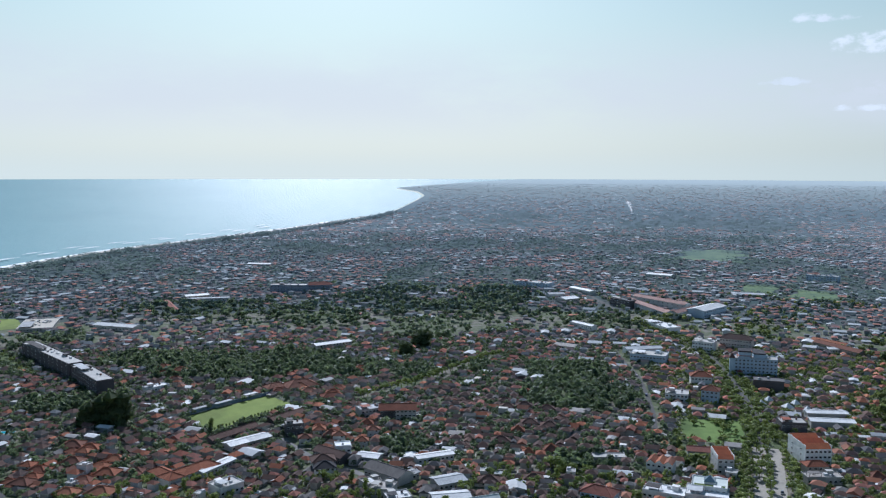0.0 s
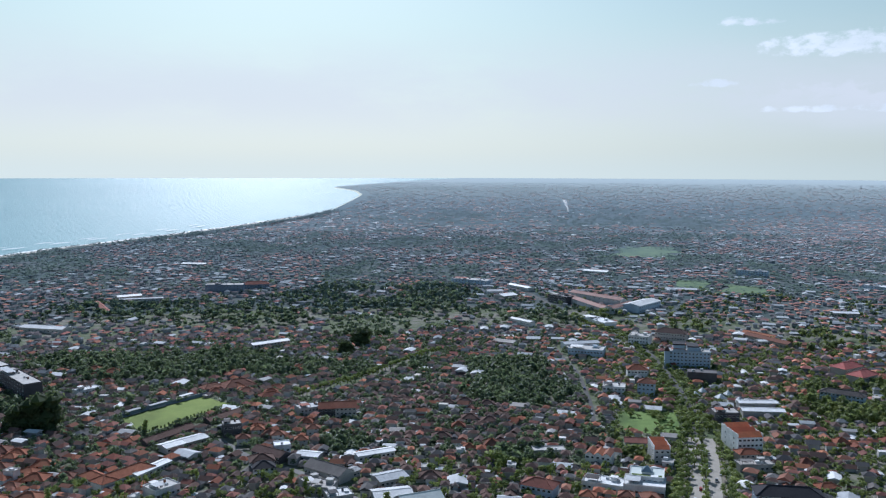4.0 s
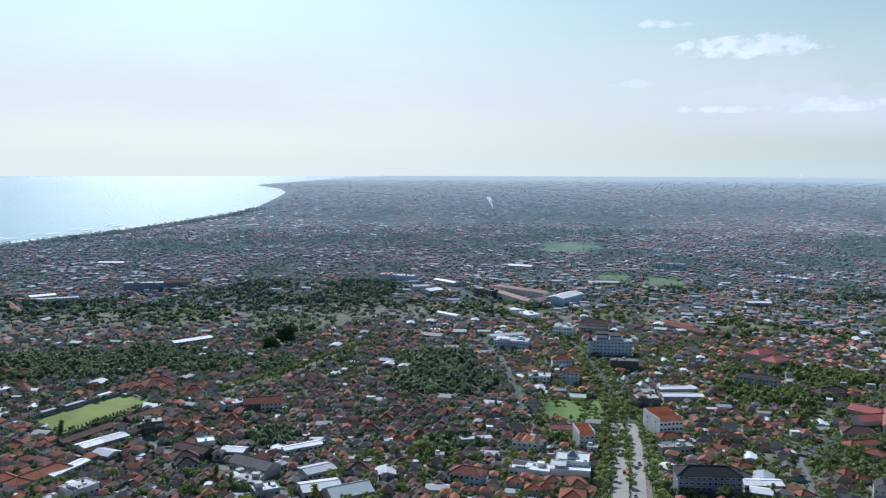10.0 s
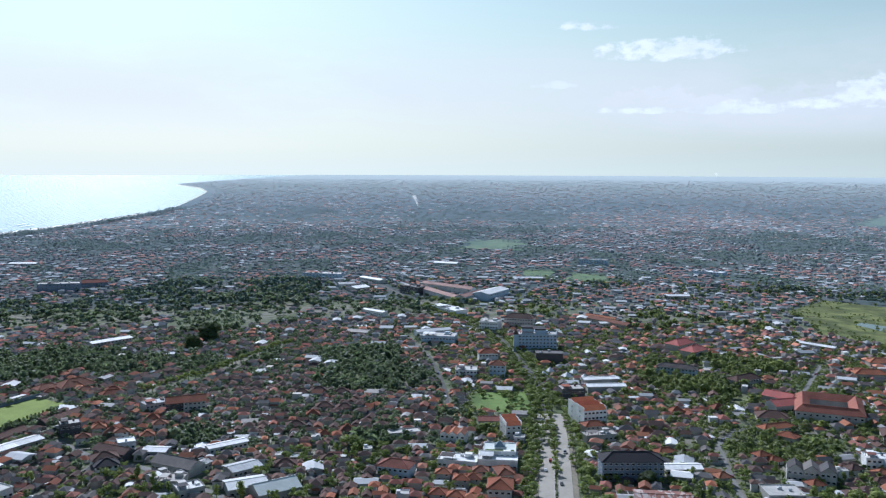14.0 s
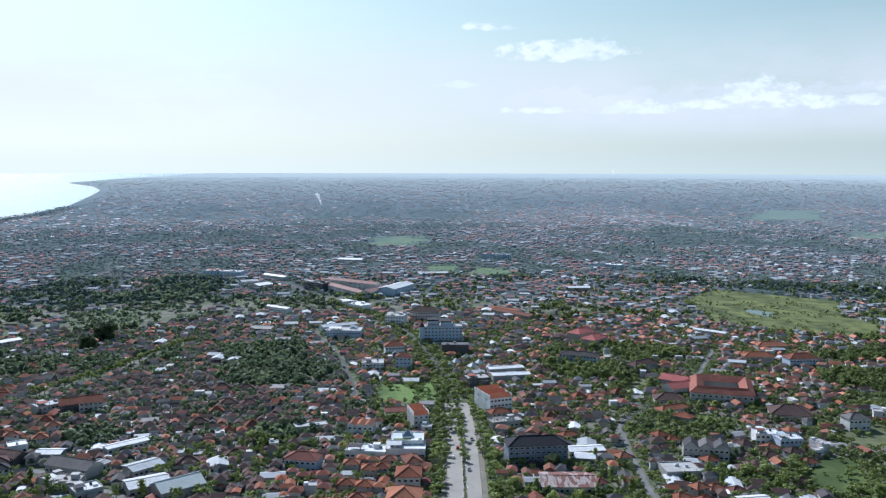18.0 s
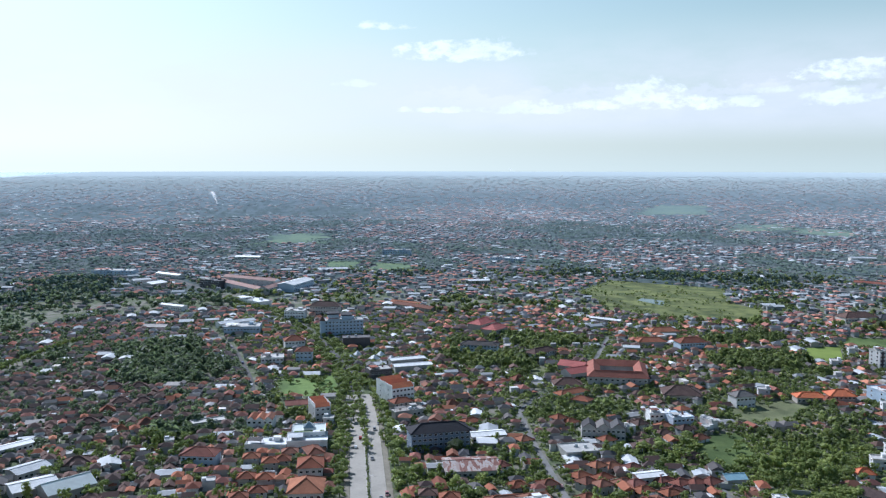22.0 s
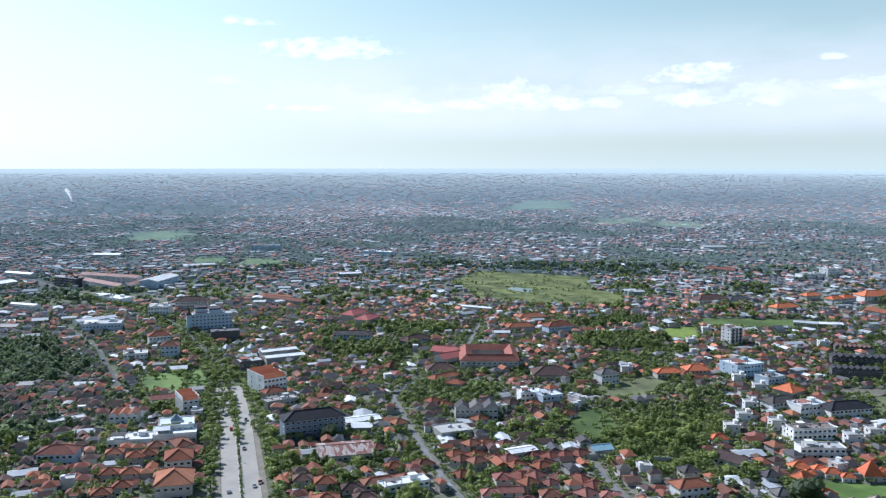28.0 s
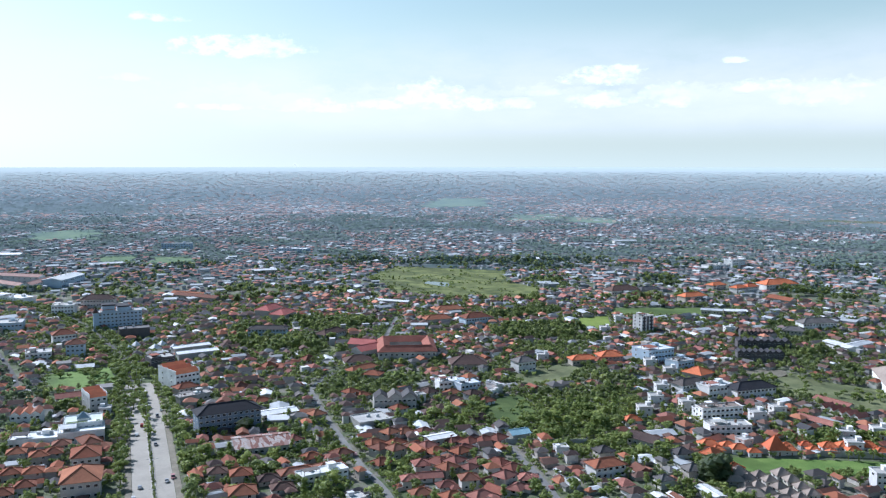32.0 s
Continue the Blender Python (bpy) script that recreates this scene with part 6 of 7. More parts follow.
for x, y, s in ((132.5, 751.2, 7.0), (152.5, 745.0, 8.0), (166.2, 737.5, 7.0), (161.2, 757.5, 6.0), (141.2, 765.0, 6.0)):
    tent = thing("tent", "white peaked event tent", "tent", "white tents", pose(x + 8, y - 8, 0, 0, 0, 20))
    me = Mesh()
    me.hip(-s / 2, -s / 2, s / 2, s / 2, 3.0, 3.6, 0, 0.35)
    part("canopy", me, M["white_roof"], tent)
    for sx in (-1, 1):
        for sy in (-1, 1):
            me = Mesh()
            me.bar((sx * (s / 2 - 0.2), sy * (s / 2 - 0.2), 0), (sx * (s / 2 - 0.2), sy * (s / 2 - 0.2), 2.8), 0.07)
            part("pole", me, M["metal"], tent)
    take(x + 8, y - 8, s / 2)

# a swimming pool and the pond in the rice field
field("pond", "shallow pond in the rice field", "pond", M["pond"], [(562, 978), (572, 932), (594, 962), (578, 992)], 0.17, False)
pool = thing("swimming_pool", "turquoise swimming pool with pale rim", "pool", "", pose(-435, 565, 0, 0, 0, 20))
me = Mesh()
me.box(-7, -3.5, 0, 7, 3.5, 0.2)
part("rim", me, M["paving"], pool)
me = Mesh()
me.box(-6.3, -2.8, 0.2, 6.3, 2.8, 0.23)
part("water", me, M["pool"], pool)
take_box(-435, 565, 15, 8, 20)


# ---- traffic ----
def car(label, length, width, height, kind="car"):
    top = thing(kind, label, kind, "traffic")
    l, w = length / 2, width / 2
    van = height > 1.7
    prof = [(-l, 0.35), (-l, 0.85), (-l * 0.85, 1.0 if not van else height * 0.95), (-l * 0.45, height), (l * 0.25, height), (l * 0.5, 1.0), (l * 0.97, 0.82), (l, 0.4)]
    me = Mesh()
    n = len(prof)
    v = [(-w, y, z) for y, z in prof] + [(w, y, z) for y, z in prof]
    me.add(v, [tuple(range(n))[::-1], tuple(range(n, 2 * n))] + [(i, (i + 1) % n, n + (i + 1) % n, n + i) for i in range(n)])
    part("body", me, M["car_paint"], top)
    me = Mesh()
    for sx in (-1, 1):
        me.box(sx * w - 0.015, -l * 0.42, 1.0, sx * w + 0.015, l * 0.24, height - 0.12)
    part("side_glass", me, M["glass"], top)
    me = Mesh()
    me.add([(-w * 0.85, l * 0.49, 1.03), (w * 0.85, l * 0.49, 1.03), (w * 0.8, l * 0.27, height - 0.06), (-w * 0.8, l * 0.27, height - 0.06)], [(0, 1, 2, 3)])
    glass_front = part("windscreen", me, M["glass"], top)
    glass_front.location.y = 0.04
    for sx in (-1, 1):
        for sy in (-0.6, 0.62):
            me = Mesh()
            k = 10
            v = [(sx * w + q, sy * l + 0.32 * math.cos(6.283 * i / k), 0.32 + 0.32 * math.sin(6.283 * i / k)) for q in (-0.12, 0.06) for i in range(k)]
            me.add(v, [tuple(range(k)), tuple(range(k, 2 * k))] + [(i, (i + 1) % k, k + (i + 1) % k, k + i) for i in range(k)])
            part("wheel", me, M["tyre"], top)
    return top


CARS = [car("compact hatchback on the carriageway", 4.1, 1.75, 1.5), car("boxy family van on the carriageway", 4.5, 1.8, 1.85), car("small delivery truck on the road", 5.6, 1.95, 2.3, "truck")]
used_cars = 0
for side in (-1, 1):
    for lane in (3.2, 6.4, 9.6):
        line = smooth_line(offset([q for q in MAIN_S if 310 < q[1] < 760], side * lane), 4.0)
        i = rng.randrange(4, 26)
        while i < len(line) - 2:
            (x0, y0), (x1, y1) = line[i], line[i + 1]
            turn = math.degrees(math.atan2(y1 - y0, x1 - x0)) - 90 + (180 if side > 0 else 0)
            place(CARS[rng.choices((0, 1, 2), (5, 3, 1))[0]], x0, y0, turn, 1.0, z=0.105)
            used_cars += 1
            i += rng.randrange(18, 42)
for line, off in ((LANE_S, 0.9), (LANE3_S, -0.8), (LANE2_S, 0.9)):
    line = offset(line, off)
    for i in range(4, len(line) - 3, 9):
        (x0, y0), (x1, y1) = line[i], line[i + 1]
        if y0 > 290:
            place(CARS[rng.choice((0, 0, 1))], x0, y0, math.degrees(math.atan2(y1 - y0, x1 - x0)) - 90, 1.0, z=0.105)


def street_lamp():
    top = thing("street_lamp", "grey twin-arm street lamp on the median", "street lamp", "street lamps")
    me = Mesh()
    me.tube([(0, 0, 0, 0.12), (0, 0, 9.0, 0.07)], 6)
    part("pole", me, M["metal"], top)
    for sx in (-1, 1):
        me = Mesh()
        me.bar((0, 0, 8.8), (sx * 2.0, 0, 9.5), 0.05)
        arm = part("arm", me, M["metal"], top)
        me = Mesh()
        me.box(sx * 2.3 - 0.4, -0.15, 9.42, sx * 2.3 + 0.4, 0.15, 9.58)
        part("lamp_head", me, M["concrete"], arm)
    return top


LAMP = street_lamp()
line = smooth_line([q for q in MAIN_S if 330 < q[1] < 760], 4.0)
for i in range(2, len(line) - 2, 8):
    (x0, y0), (x1, y1) = line[i], line[i + 1]
    place(LAMP, x0, y0, math.degrees(math.atan2(y1 - y0, x1 - x0)) - 90, z=0.3)

avenue = []
# trees of the avenue: small ones on the median, broad ones on both sides farther out
for i in range(4, len(line) - 2, 3):
    (x0, y0), (x1, y1) = line[i], line[i + 1]
    if i % 8 != 2 and y0 > 540:
        place(TREES[1], x0, y0, rng.uniform(0, 360), rng.uniform(0.6, 0.95), z=0.25)
for off, y_from, y_to, gap in ((-16.5, 400, 600, 9.0), (16.0, 370, 600, 9.0), (-6.6, 560, 1150, 7.0), (6.8, 640, 1150, 9.0), (-0.5, 500, 700, 4.5), (-11.0, 490, 900, 4.5), (11.5, 500, 900, 4.5), (-5.0, 650, 1150, 5.0), (5.0, 650, 1150, 5.0), (-14.5, 430, 650, 5.0)):
    pts = smooth_line(offset([q for q in MAIN_S if y_from < q[1] < y_to], off), gap)
    for x0, y0 in pts:
        if rng.random() < 0.82:
            avenue.append((rng.choice((0, 1, 3, 0)), x0 + rng.uniform(-1.5, 1.5), y0 + rng.uniform(-1.5, 1.5), rng.uniform(0.6, 0.95)))
for x0, y0 in smooth_line([(-196.8, 709.7), (-178.5, 743.1), (-153.3, 779.5), (-128.6, 844.8), (-99.7, 899.5)], 6.0):
    avenue.append((rng.choice((0, 1, 0)), x0 + rng.uniform(-2, 2), y0 + rng.uniform(-2, 2), rng.uniform(0.8, 1.1)))
    take(x0, y0, 5.0)
for line_pts in (LANE_S, LANE2_S):      # shrubs behind the walls of the lanes
    for off in (-3.4, 3.6):
        for x0, y0 in smooth_line(offset(line_pts, off), 4.5):
            if rng.random() < 0.62:
                avenue.append((rng.choice((3, 3, 1)), x0 + rng.uniform(-0.6, 0.6), y0 + rng.uniform(-1, 1), rng.uniform(0.30, 0.55)))
hedge = [(x0 + rng.uniform(-0.4, 0.4), y0 + rng.uniform(-0.8, 0.8), 0.7, rng.uniform(0.45, 0.9)) for x0, y0 in smooth_line([q for q in MAIN_S if 330 < q[1] < 650], 1.0)]
for k in range(16):       # shrubs at the edge of the meadow
    avenue.append((3, rng.uniform(72, 108), rng.uniform(676, 698), rng.uniform(0.5, 0.8)))
    avenue.append((3, rng.uniform(95, 108), rng.uniform(645, 690), rng.uniform(0.5, 0.8)))
# shrubs on the rough fields and along their edges
for mat_name, poly in FIELDS:
    xs, ys = [q[0] for q in poly], [q[1] for q in poly]
    if min(ys) > 1200:
        continue
    rough = mat_name in ("dry_grass", "rough_grass")
    for (x0, y0), (x1, y1) in zip(poly, poly[1:] + poly[:1]):
        for k in range(int(math.hypot(x1 - x0, y1 - y0) / 7)):
            if rng.random() < (0.75 if rough else 0.4) and mat_name != "mown_grass":
                t = rng.random()
                avenue.append((rng.choice((3, 3, 1)), x0 + (x1 - x0) * t + rng.uniform(-3, 3), y0 + (y1 - y0) * t + rng.uniform(-3, 3), rng.uniform(0.35, 0.8)))
    for k in range(int((max(xs) - min(xs)) * (max(ys) - min(ys)) / (110 if ys[0] < 500 else 260)) if rough else 0):
        x, y = rng.uniform(min(xs), max(xs)), rng.uniform(min(ys), max(ys))
        if inside(poly, x, y) and noise.noise((x / 22, y / 22, 4.0)) > -0.05:
            avenue.append((3, x, y, rng.uniform(0.35, 0.9)))
for k in range(800):      # low bushes in drifts on the rice field
    x, y = rng.uniform(490, 735), rng.uniform(812, 1162)
    if any(mat_name == "paddy_green" and inside(poly, x, y) for mat_name, poly in FIELDS) and noise.noise((x / 28, y / 40, 6.0)) > 0.06:
        avenue.append((3, x, y, rng.uniform(0.22, 0.5)))
# the great dark trees
for x, y, s in ((331.0, 287.0, 1.0), (-368.0, 600.0, 1.75), (-380.0, 592.0, 1.3), (-188.3, 927.0, 1.25), (-197.0, 886.0, 0.95), (152.5, 479.5, 0.62)):
    place(GREAT_TREE, x, y, rng.uniform(0, 360), s, s * 1.15, -3.4 * s)
    take(x, y, 7 * s)
for k in range(26):       # clipped trees along the near side of the pitch
    t = k / 25
    place(TREES[2], -282.5 + 38.7 * t, 592.5 + 82.5 * t, rng.uniform(0, 360), rng.uniform(0.3, 0.42))


# ---- the town between the landmarks ----
WOODS = [(-13.4, 752.5, 52.5), (-26.1, 836.2, 43.8), (-198.8, 1027.5, 56.2), (-163.8, 1072.5, 50.0), (-335.0, 790.0, 50.0), (-385.0, 792.5, 56.2), (-303.8, 833.8, 43.8), (-225.0, 810.0, 31.2), (-172.5, 807.5, 25.0), (-247.5, 806.2, 31.2), (-122.5, 842.5, 22.5), (-441.2, 636.2, 31.2), (-463.8, 802.5, 37.5), (-418.8, 811.2, 37.5), (-5.6, 576.2, 22.5), (-130.0, 588.8, 20.0), (102.5, 1145.0, 25.0)]
WOODS += [(242, 537, 22), (264, 540, 22), (276, 532, 20), (301, 448, 16), (274, 435, 14), (334, 453, 22), (552, 720, 30), (602, 795, 25), (700, 1124, 40), (645, 1151, 40), (1397, 1323, 40), (898, 957, 25), (1145, 1596, 60), (351, 765, 30), (325, 762, 25)]
WOODS += [(250.0, 706.2, 31.2), (275.0, 705.0, 37.5), (322.5, 786.2, 25.0), (278.8, 568.8, 31.2), (286.2, 545.0, 25.0), (298.8, 810.0, 18.8), (277.5, 652.5, 17.5), (257.5, 787.5, 17.5)]
WOODS += [(337.5, 435.0, 37.5), (318.8, 390.0, 31.2), (366.2, 417.5, 35.0), (303.8, 426.2, 22.5), (475.0, 637.5, 37.5), (513.8, 718.8, 25.0), (442.5, 571.2, 31.2), (247.5, 557.5, 27.5), (227.5, 551.2, 12.5), (255.0, 535.0, 18.8), (248.8, 743.8, 27.5), (257.5, 710.0, 31.2), (172.5, 453.8, 12.5), (135.0, 413.8, 12.5), (153.8, 376.2, 15.0), (160.0, 438.8, 12.5)]
WOODS += [(672, 487, 28), (614, 442, 24), (585, 413, 14), (573, 375, 12), (597, 395, 16), (568, 363, 8), (712, 526, 28), (345, 276, 9), (303, 285, 8), (383, 536, 20), (452, 516, 22), (394, 433, 22), (352, 397, 22), (328, 430, 24), (304, 430, 15), (250, 459, 10), (270, 441, 9), (302, 366, 10)]
WOODS += [(313, 362, 25), (323, 355, 20), (113, 324, 8), (248, 239, 10), (489, 444, 14), (637, 438, 12), (500, 369, 18), (438, 286, 20), (347, 614, 12), (224, 364, 10),
          (212, 383, 10), (316, 256, 8), (331, 337, 18)]
BROWN_ZONES = [(-92.5, 701.2, 62.5), (-66.2, 601.2, 75.0), (-178.8, 762.5, 37.5), (-42.5, 557.5, 75.0), (-170.0, 503.8, 75.0), (-105.0, 546.2, 62.5), (-150.0, 538.8, 50.0)]
ORANGE_ZONES = [(225, 355, 30), (260, 350, 30), (205, 385, 25), (120, 420, 25), (60, 450, 40), (45, 490, 35), (-300.0, 521.2, 50.0), (-231.2, 523.8, 50.0), (-177.5, 607.5, 43.8), (-253.8, 487.5, 50.0), (40.0, 481.2, 50.0), (230.0, 375.0, 37.5), (402.5, 302.5, 37.5), (248.8, 773.8, 31.2), (342.5, 821.2, 37.5), (452.5, 516.2, 25.0)]
WOODS += [(112, 446, 11), (122, 441, 9), (136, 442, 9), (149, 441, 9), (160, 436, 9), (171, 436, 8), (183, 434, 8), (191, 428, 7), (230, 538, 12), (246, 538, 14), (257, 524, 12), (268, 513, 9),
          (249, 446, 9), (263, 445, 9), (272, 437, 9), (281, 428, 9), (292, 428, 8), (194, 388, 7), (194, 376, 8), (200, 370, 7), (213, 458, 6), (222, 452, 6), (234, 451, 6),
          (70, 586, 10), (60, 630, 8), (86, 490, 7), (79, 463, 7), (64, 536, 7), (406, 486, 18), (430, 492, 16), (424, 462, 18), (466, 560, 20), (500, 590, 22), (464, 645, 26), (480, 618, 24), (516, 629, 20), (446, 549, 22), (540, 715, 22),
          (238, 714, 18), (262, 738, 18), (257, 697, 16), (275, 702, 18), (277, 668, 14), (256, 645, 14), (316, 736, 18)]
WOODS = [(a, b, r * 0.86 if a > 200 and b > 500 else r) for a, b, r in WOODS]


def seen(x, y, margin=3.0):
    a = math.degrees(math.atan2(x, y))
    return -38.5 - margin < a < 59.5 + margin


def in_zone(zones, x, y):
    return any((x - a) ** 2 + (y - b) ** 2 < r * r for a, b, r in zones)


def palette(x, y, r):
    """Weights of roof kinds at a place."""
    if in_zone(BROWN_ZONES, x, y):
        w = dict(brown=6, grey=2.5, orange=1.2, maroon=0.6, flat=0.25, shed=0.4)
    elif in_zone(ORANGE_ZONES, x, y):
        w = dict(orange=6, maroon=2, brown=1, grey=0.8, flat=0.4, shed=0.35)
    else:
        k = noise.noise((x / 170, y / 170, 5.0))
        w = dict(orange=2.1 + 2.2 * k, brown=2.6 - 2 * k, grey=1.9, maroon=1.0, flat=0.20, shed=0.75)
    if x < -20:                      # the old quarter in the west: darker tiles, few metal roofs
        w = {**w, "brown": w["brown"] + 2.4, "orange": w["orange"] * 0.75, "shed": w["shed"] * 0.8, "flat": w["flat"] * 0.5}
    if math.hypot(x, y) > 1000:      # whole quarters built at one time share their tiles
        k = noise.noise((x / 130, y / 170, 15.0))
        w = {**w, "orange": w["orange"] * (2.2 if k > 0.18 else 0.7), "shed": w["shed"] * (2.4 if k < -0.3 else 1.0)}
    if math.hypot(x, y) > 1400:      # the outer districts: more grey, orange and metal roofs, fewer brown
        w = {**w, "orange": w["orange"] * 1.15, "grey": w["grey"] + 0.5, "brown": w["brown"] * 0.8, "shed": w["shed"] + 0.25}
    keys = list(w)
    return r.choices(keys, [max(0.1, w[k]) for k in keys])[0]


NEAR = 600.0
angle0 = -9.0
step = 6.5
far, outer = Mesh(), Mesh()
SLOT = dict(orange=1, brown=2, grey=3, maroon=4, flat=0, shed=5)


def far_house(me, x, y, z, w, d, h, rz, slot, shape, k=1.0, pitch=0.55):
    """A house far off, in the joined mesh: walls and an overhanging roof."""
    c, s = math.cos(rz), math.sin(rz)
    P = lambda u, v, q: (x + u * c - v * s, y + u * s + v * c, z + q * k)
    a, b = w / 2 * k, d / 2 * k
    me.add([P(-a, -b, -1), P(a, -b, -1), P(a, b, -1), P(-a, b, -1), P(-a, -b, h), P(a, -b, h), P(a, b, h), P(-a, b, h)], [(0, 1, 5, 4), (1, 2, 6, 5), (2, 3, 7, 6), (3, 0, 4, 7)] + [(4, 5, 6, 7)] * (shape == "flat"), 0)
    if shape == "flat":
        me.s[-1] = slot
        return
    a, b = a + 0.9 * k, b + 0.9 * k
    lift = b / k * (0.26 if shape == "gable" else pitch)
    q = a - b if shape == "hip" else a
    me.add([P(-a, -b, h), P(a, -b, h), P(a, b, h), P(-a, b, h), P(-q, 0, h + lift), P(q, 0, h + lift)], [(0, 1, 5, 4), (1, 2, 5), (2, 3, 4, 5), (3, 0, 4)], slot)


def district_turn(x, y, r):
    return angle0 + 30 * noise.noise((x / 150, y / 150, 2.0)) + r.choice((0, 90, 180, 270)) + r.uniform(-4, 4)


rows = []
for i in range(-150, 166):
    for j in range(10, 168):
        u, v = i * step + rng.uniform(-1.6, 1.6), j * step + rng.uniform(-1.6, 1.6)
        c, s = math.cos(radians(angle0)), math.sin(radians(angle0))
        x, y = u * c - v * s, u * s + v * c
        r = math.hypot(x, y)
        if 280 < r < 1050 and seen(x, y) and x > coast_x(y) + 45:
            rows.append((r, x, y))
rows.sort()
made, lights = {}, 0
wall_bits, leans = [], []
for r, x, y in rows:
    green = noise.noise((x / 75, y / 75, 9.0))
    dense = in_zone(ORANGE_ZONES, x, y) or in_zone(BROWN_ZONES, x, y)
    if in_zone(WOODS, x, y) or rng.random() < (0.06 if dense else 0.30 + 0.55 * max(0, green)):
        continue
    key = palette(x, y, rng)
    kind = KINDS[key]
    ob = rng.choices(kind, ((4, 2.2, 0.7, 2.2, 4) if x < 60 else (4, 2.5, 1.3, 2.5, 4))[:len(kind)])[0]
    size = rng.uniform(0.60, 0.86) if x < 60 else rng.uniform(0.64, 0.94)
    if not free(x, y, SIZE[id(ob)] * 0.64 * size):
        continue
    turn = district_turn(x, y, rng)
    take(x, y, SIZE[id(ob)] * 0.55 * size)
    name = ob.name.split(".")[0]
    if r < 760:
        q = SIZE[id(ob)] * 0.62 * size + rng.uniform(0.6, 1.6)
        c, s = math.cos(radians(turn)), math.sin(radians(turn))
        if rng.random() < 0.65:
            corners = [(-q, -q), (q, -q), (q, q), (-q, q)]
            k = rng.randrange(4)
            for m in range(rng.choice((1, 2, 2, 3))):
                (u0, v0), (u1, v1) = corners[(k + m) % 4], corners[(k + m + 1) % 4]
                wall_bits.append((x + u0 * c - v0 * s, y + u0 * s + v0 * c, x + u1 * c - v1 * s, y + u1 * s + v1 * c))
        if rng.random() < 0.5:
            u, v = rng.choice(((q, 0), (-q, 0), (0, q), (0, -q)))
            leans.append((x + u * c - v * s, y + u * s + v * c, turn))
    if (r > 390 or made.get(name, 0) >= 36) and r < 900 and lights < 410:
        lights += 1
        place(PLAIN[key][kind.index(ob)], x, y, turn, size, size * rng.uniform(0.95, 1.15))
    elif r < NEAR and made.get(name, 0) < 36:
        made[name] = made.get(name, 0) + 1
        place(ob, x, y, turn, size, size * rng.uniform(0.95, 1.15))
    else:
        w = rng.uniform(4.8, 8.0) if x < 60 and key != "shed" else rng.uniform(5.0, 9.0) if key != "shed" else rng.uniform(6, 15)
        h = rng.choice((2.0, 2.3, 2.3, 4.8)) if key != "flat" else rng.choice((4.0, 6.0, 5.0))
        far_house(outer if r > 640 + 500 * rng.random() else far, x, y, 0.0, w, w * rng.uniform(0.55, 0.85), h, radians(turn), SLOT[key], ("hip" if rng.random() < 0.7 else "ridge") if SLOT[key] in (1, 2, 3, 4) else "flat" if key == "flat" else "gable")


def greenery(x, y):
    """Where gardens and groves outweigh roofs in the outer districts."""
    return noise.noise((x / 95, y / 130, 9.0)) + 0.7 * noise.noise((x / 420, y / 330, 2.0))


def far_point(lo, hi, power=1.0):
    r, a = lo + (hi - lo) * rng.random() ** power, radians(rng.uniform(-40, 61))
    return r * math.sin(a), r * math.cos(a), r


for k in range(70000):
    x, y, r = far_point(1030, 3150, 0.75)
    if x < coast_x(y) + 45 or not free(x, y, 2.6) or rng.random() < (r - 2250) / 900:
        continue
    green = greenery(x, y)
    if rng.random() < 0.30 + 1.7 * green or in_zone(WOODS, x, y):
        continue
    key = palette(x, y, rng)
    w = rng.uniform(4.8, 9.0) if key != "shed" else rng.uniform(6, 16)
    h = rng.choice((1.9, 2.2, 2.2, 4.2)) if key != "flat" else rng.choice((3.4, 5.0, 6.0))
    h *= 1.0 - 0.6 * min(1.0, max(0.0, (r - 1800) / 1000))
    far_house(outer if r > 1030 else far, x, y, rise(r), w, w * rng.uniform(0.55, 0.85), h, radians(district_turn(x, y, rng)), SLOT[key], "hip" if SLOT[key] in (1, 2, 3, 4) else "flat" if key == "flat" else "gable", 1.0, 0.36 if r < 1500 else 0.20)
    take(x, y, w * 0.33)
for x, y, turn in leans:
    w = rng.uniform(2.2, 5.0)
    far_house(far, x, y, 0.0, w, w * rng.uniform(0.5, 0.9), rng.uniform(2.0, 2.6), radians(turn), rng.choice((5, 5, 3, 1)), "gable")
for ob in [k for ks in PLAIN.values() for k in ks if k.name not in used]:
    for child in list(ob.children):
        bpy.data.objects.remove(child)
    bpy.data.objects.remove(ob)
walls = Mesh()
for x0, y0, x1, y1 in wall_bits:
    t = (Vector((x1, y1)) - Vector((x0, y0))).normalized()
    nx, ny, h = t.y * 0.12, -t.x * 0.12, rng.uniform(1.5, 2.3)
    walls.add([(x0 - nx, y0 - ny, -0.2), (x0 + nx, y0 + ny, -0.2), (x1 + nx, y1 + ny, -0.2), (x1 - nx, y1 - ny, -0.2), (x0 - nx, y0 - ny, h), (x0 + nx, y0 + ny, h), (x1 + nx, y1 + ny, h), (x1 - nx, y1 - ny, h)],
              [(0, 1, 5, 4), (1, 2, 6, 5), (2, 3, 7, 6), (3, 0, 4, 7), (4, 5, 6, 7)])
tagged(part("garden_walls", walls, M["garden_wall"]), "low plastered garden walls between the houses", "walls", kind="stuff")
tagged(part("distant_houses", far, [M["far_white"], M["far_orange"], M["far_brown"], M["far_grey"], M["far_maroon"], M["far_pale"]]), "close-set distant houses with tiled and metal roofs", "houses", kind="stuff")
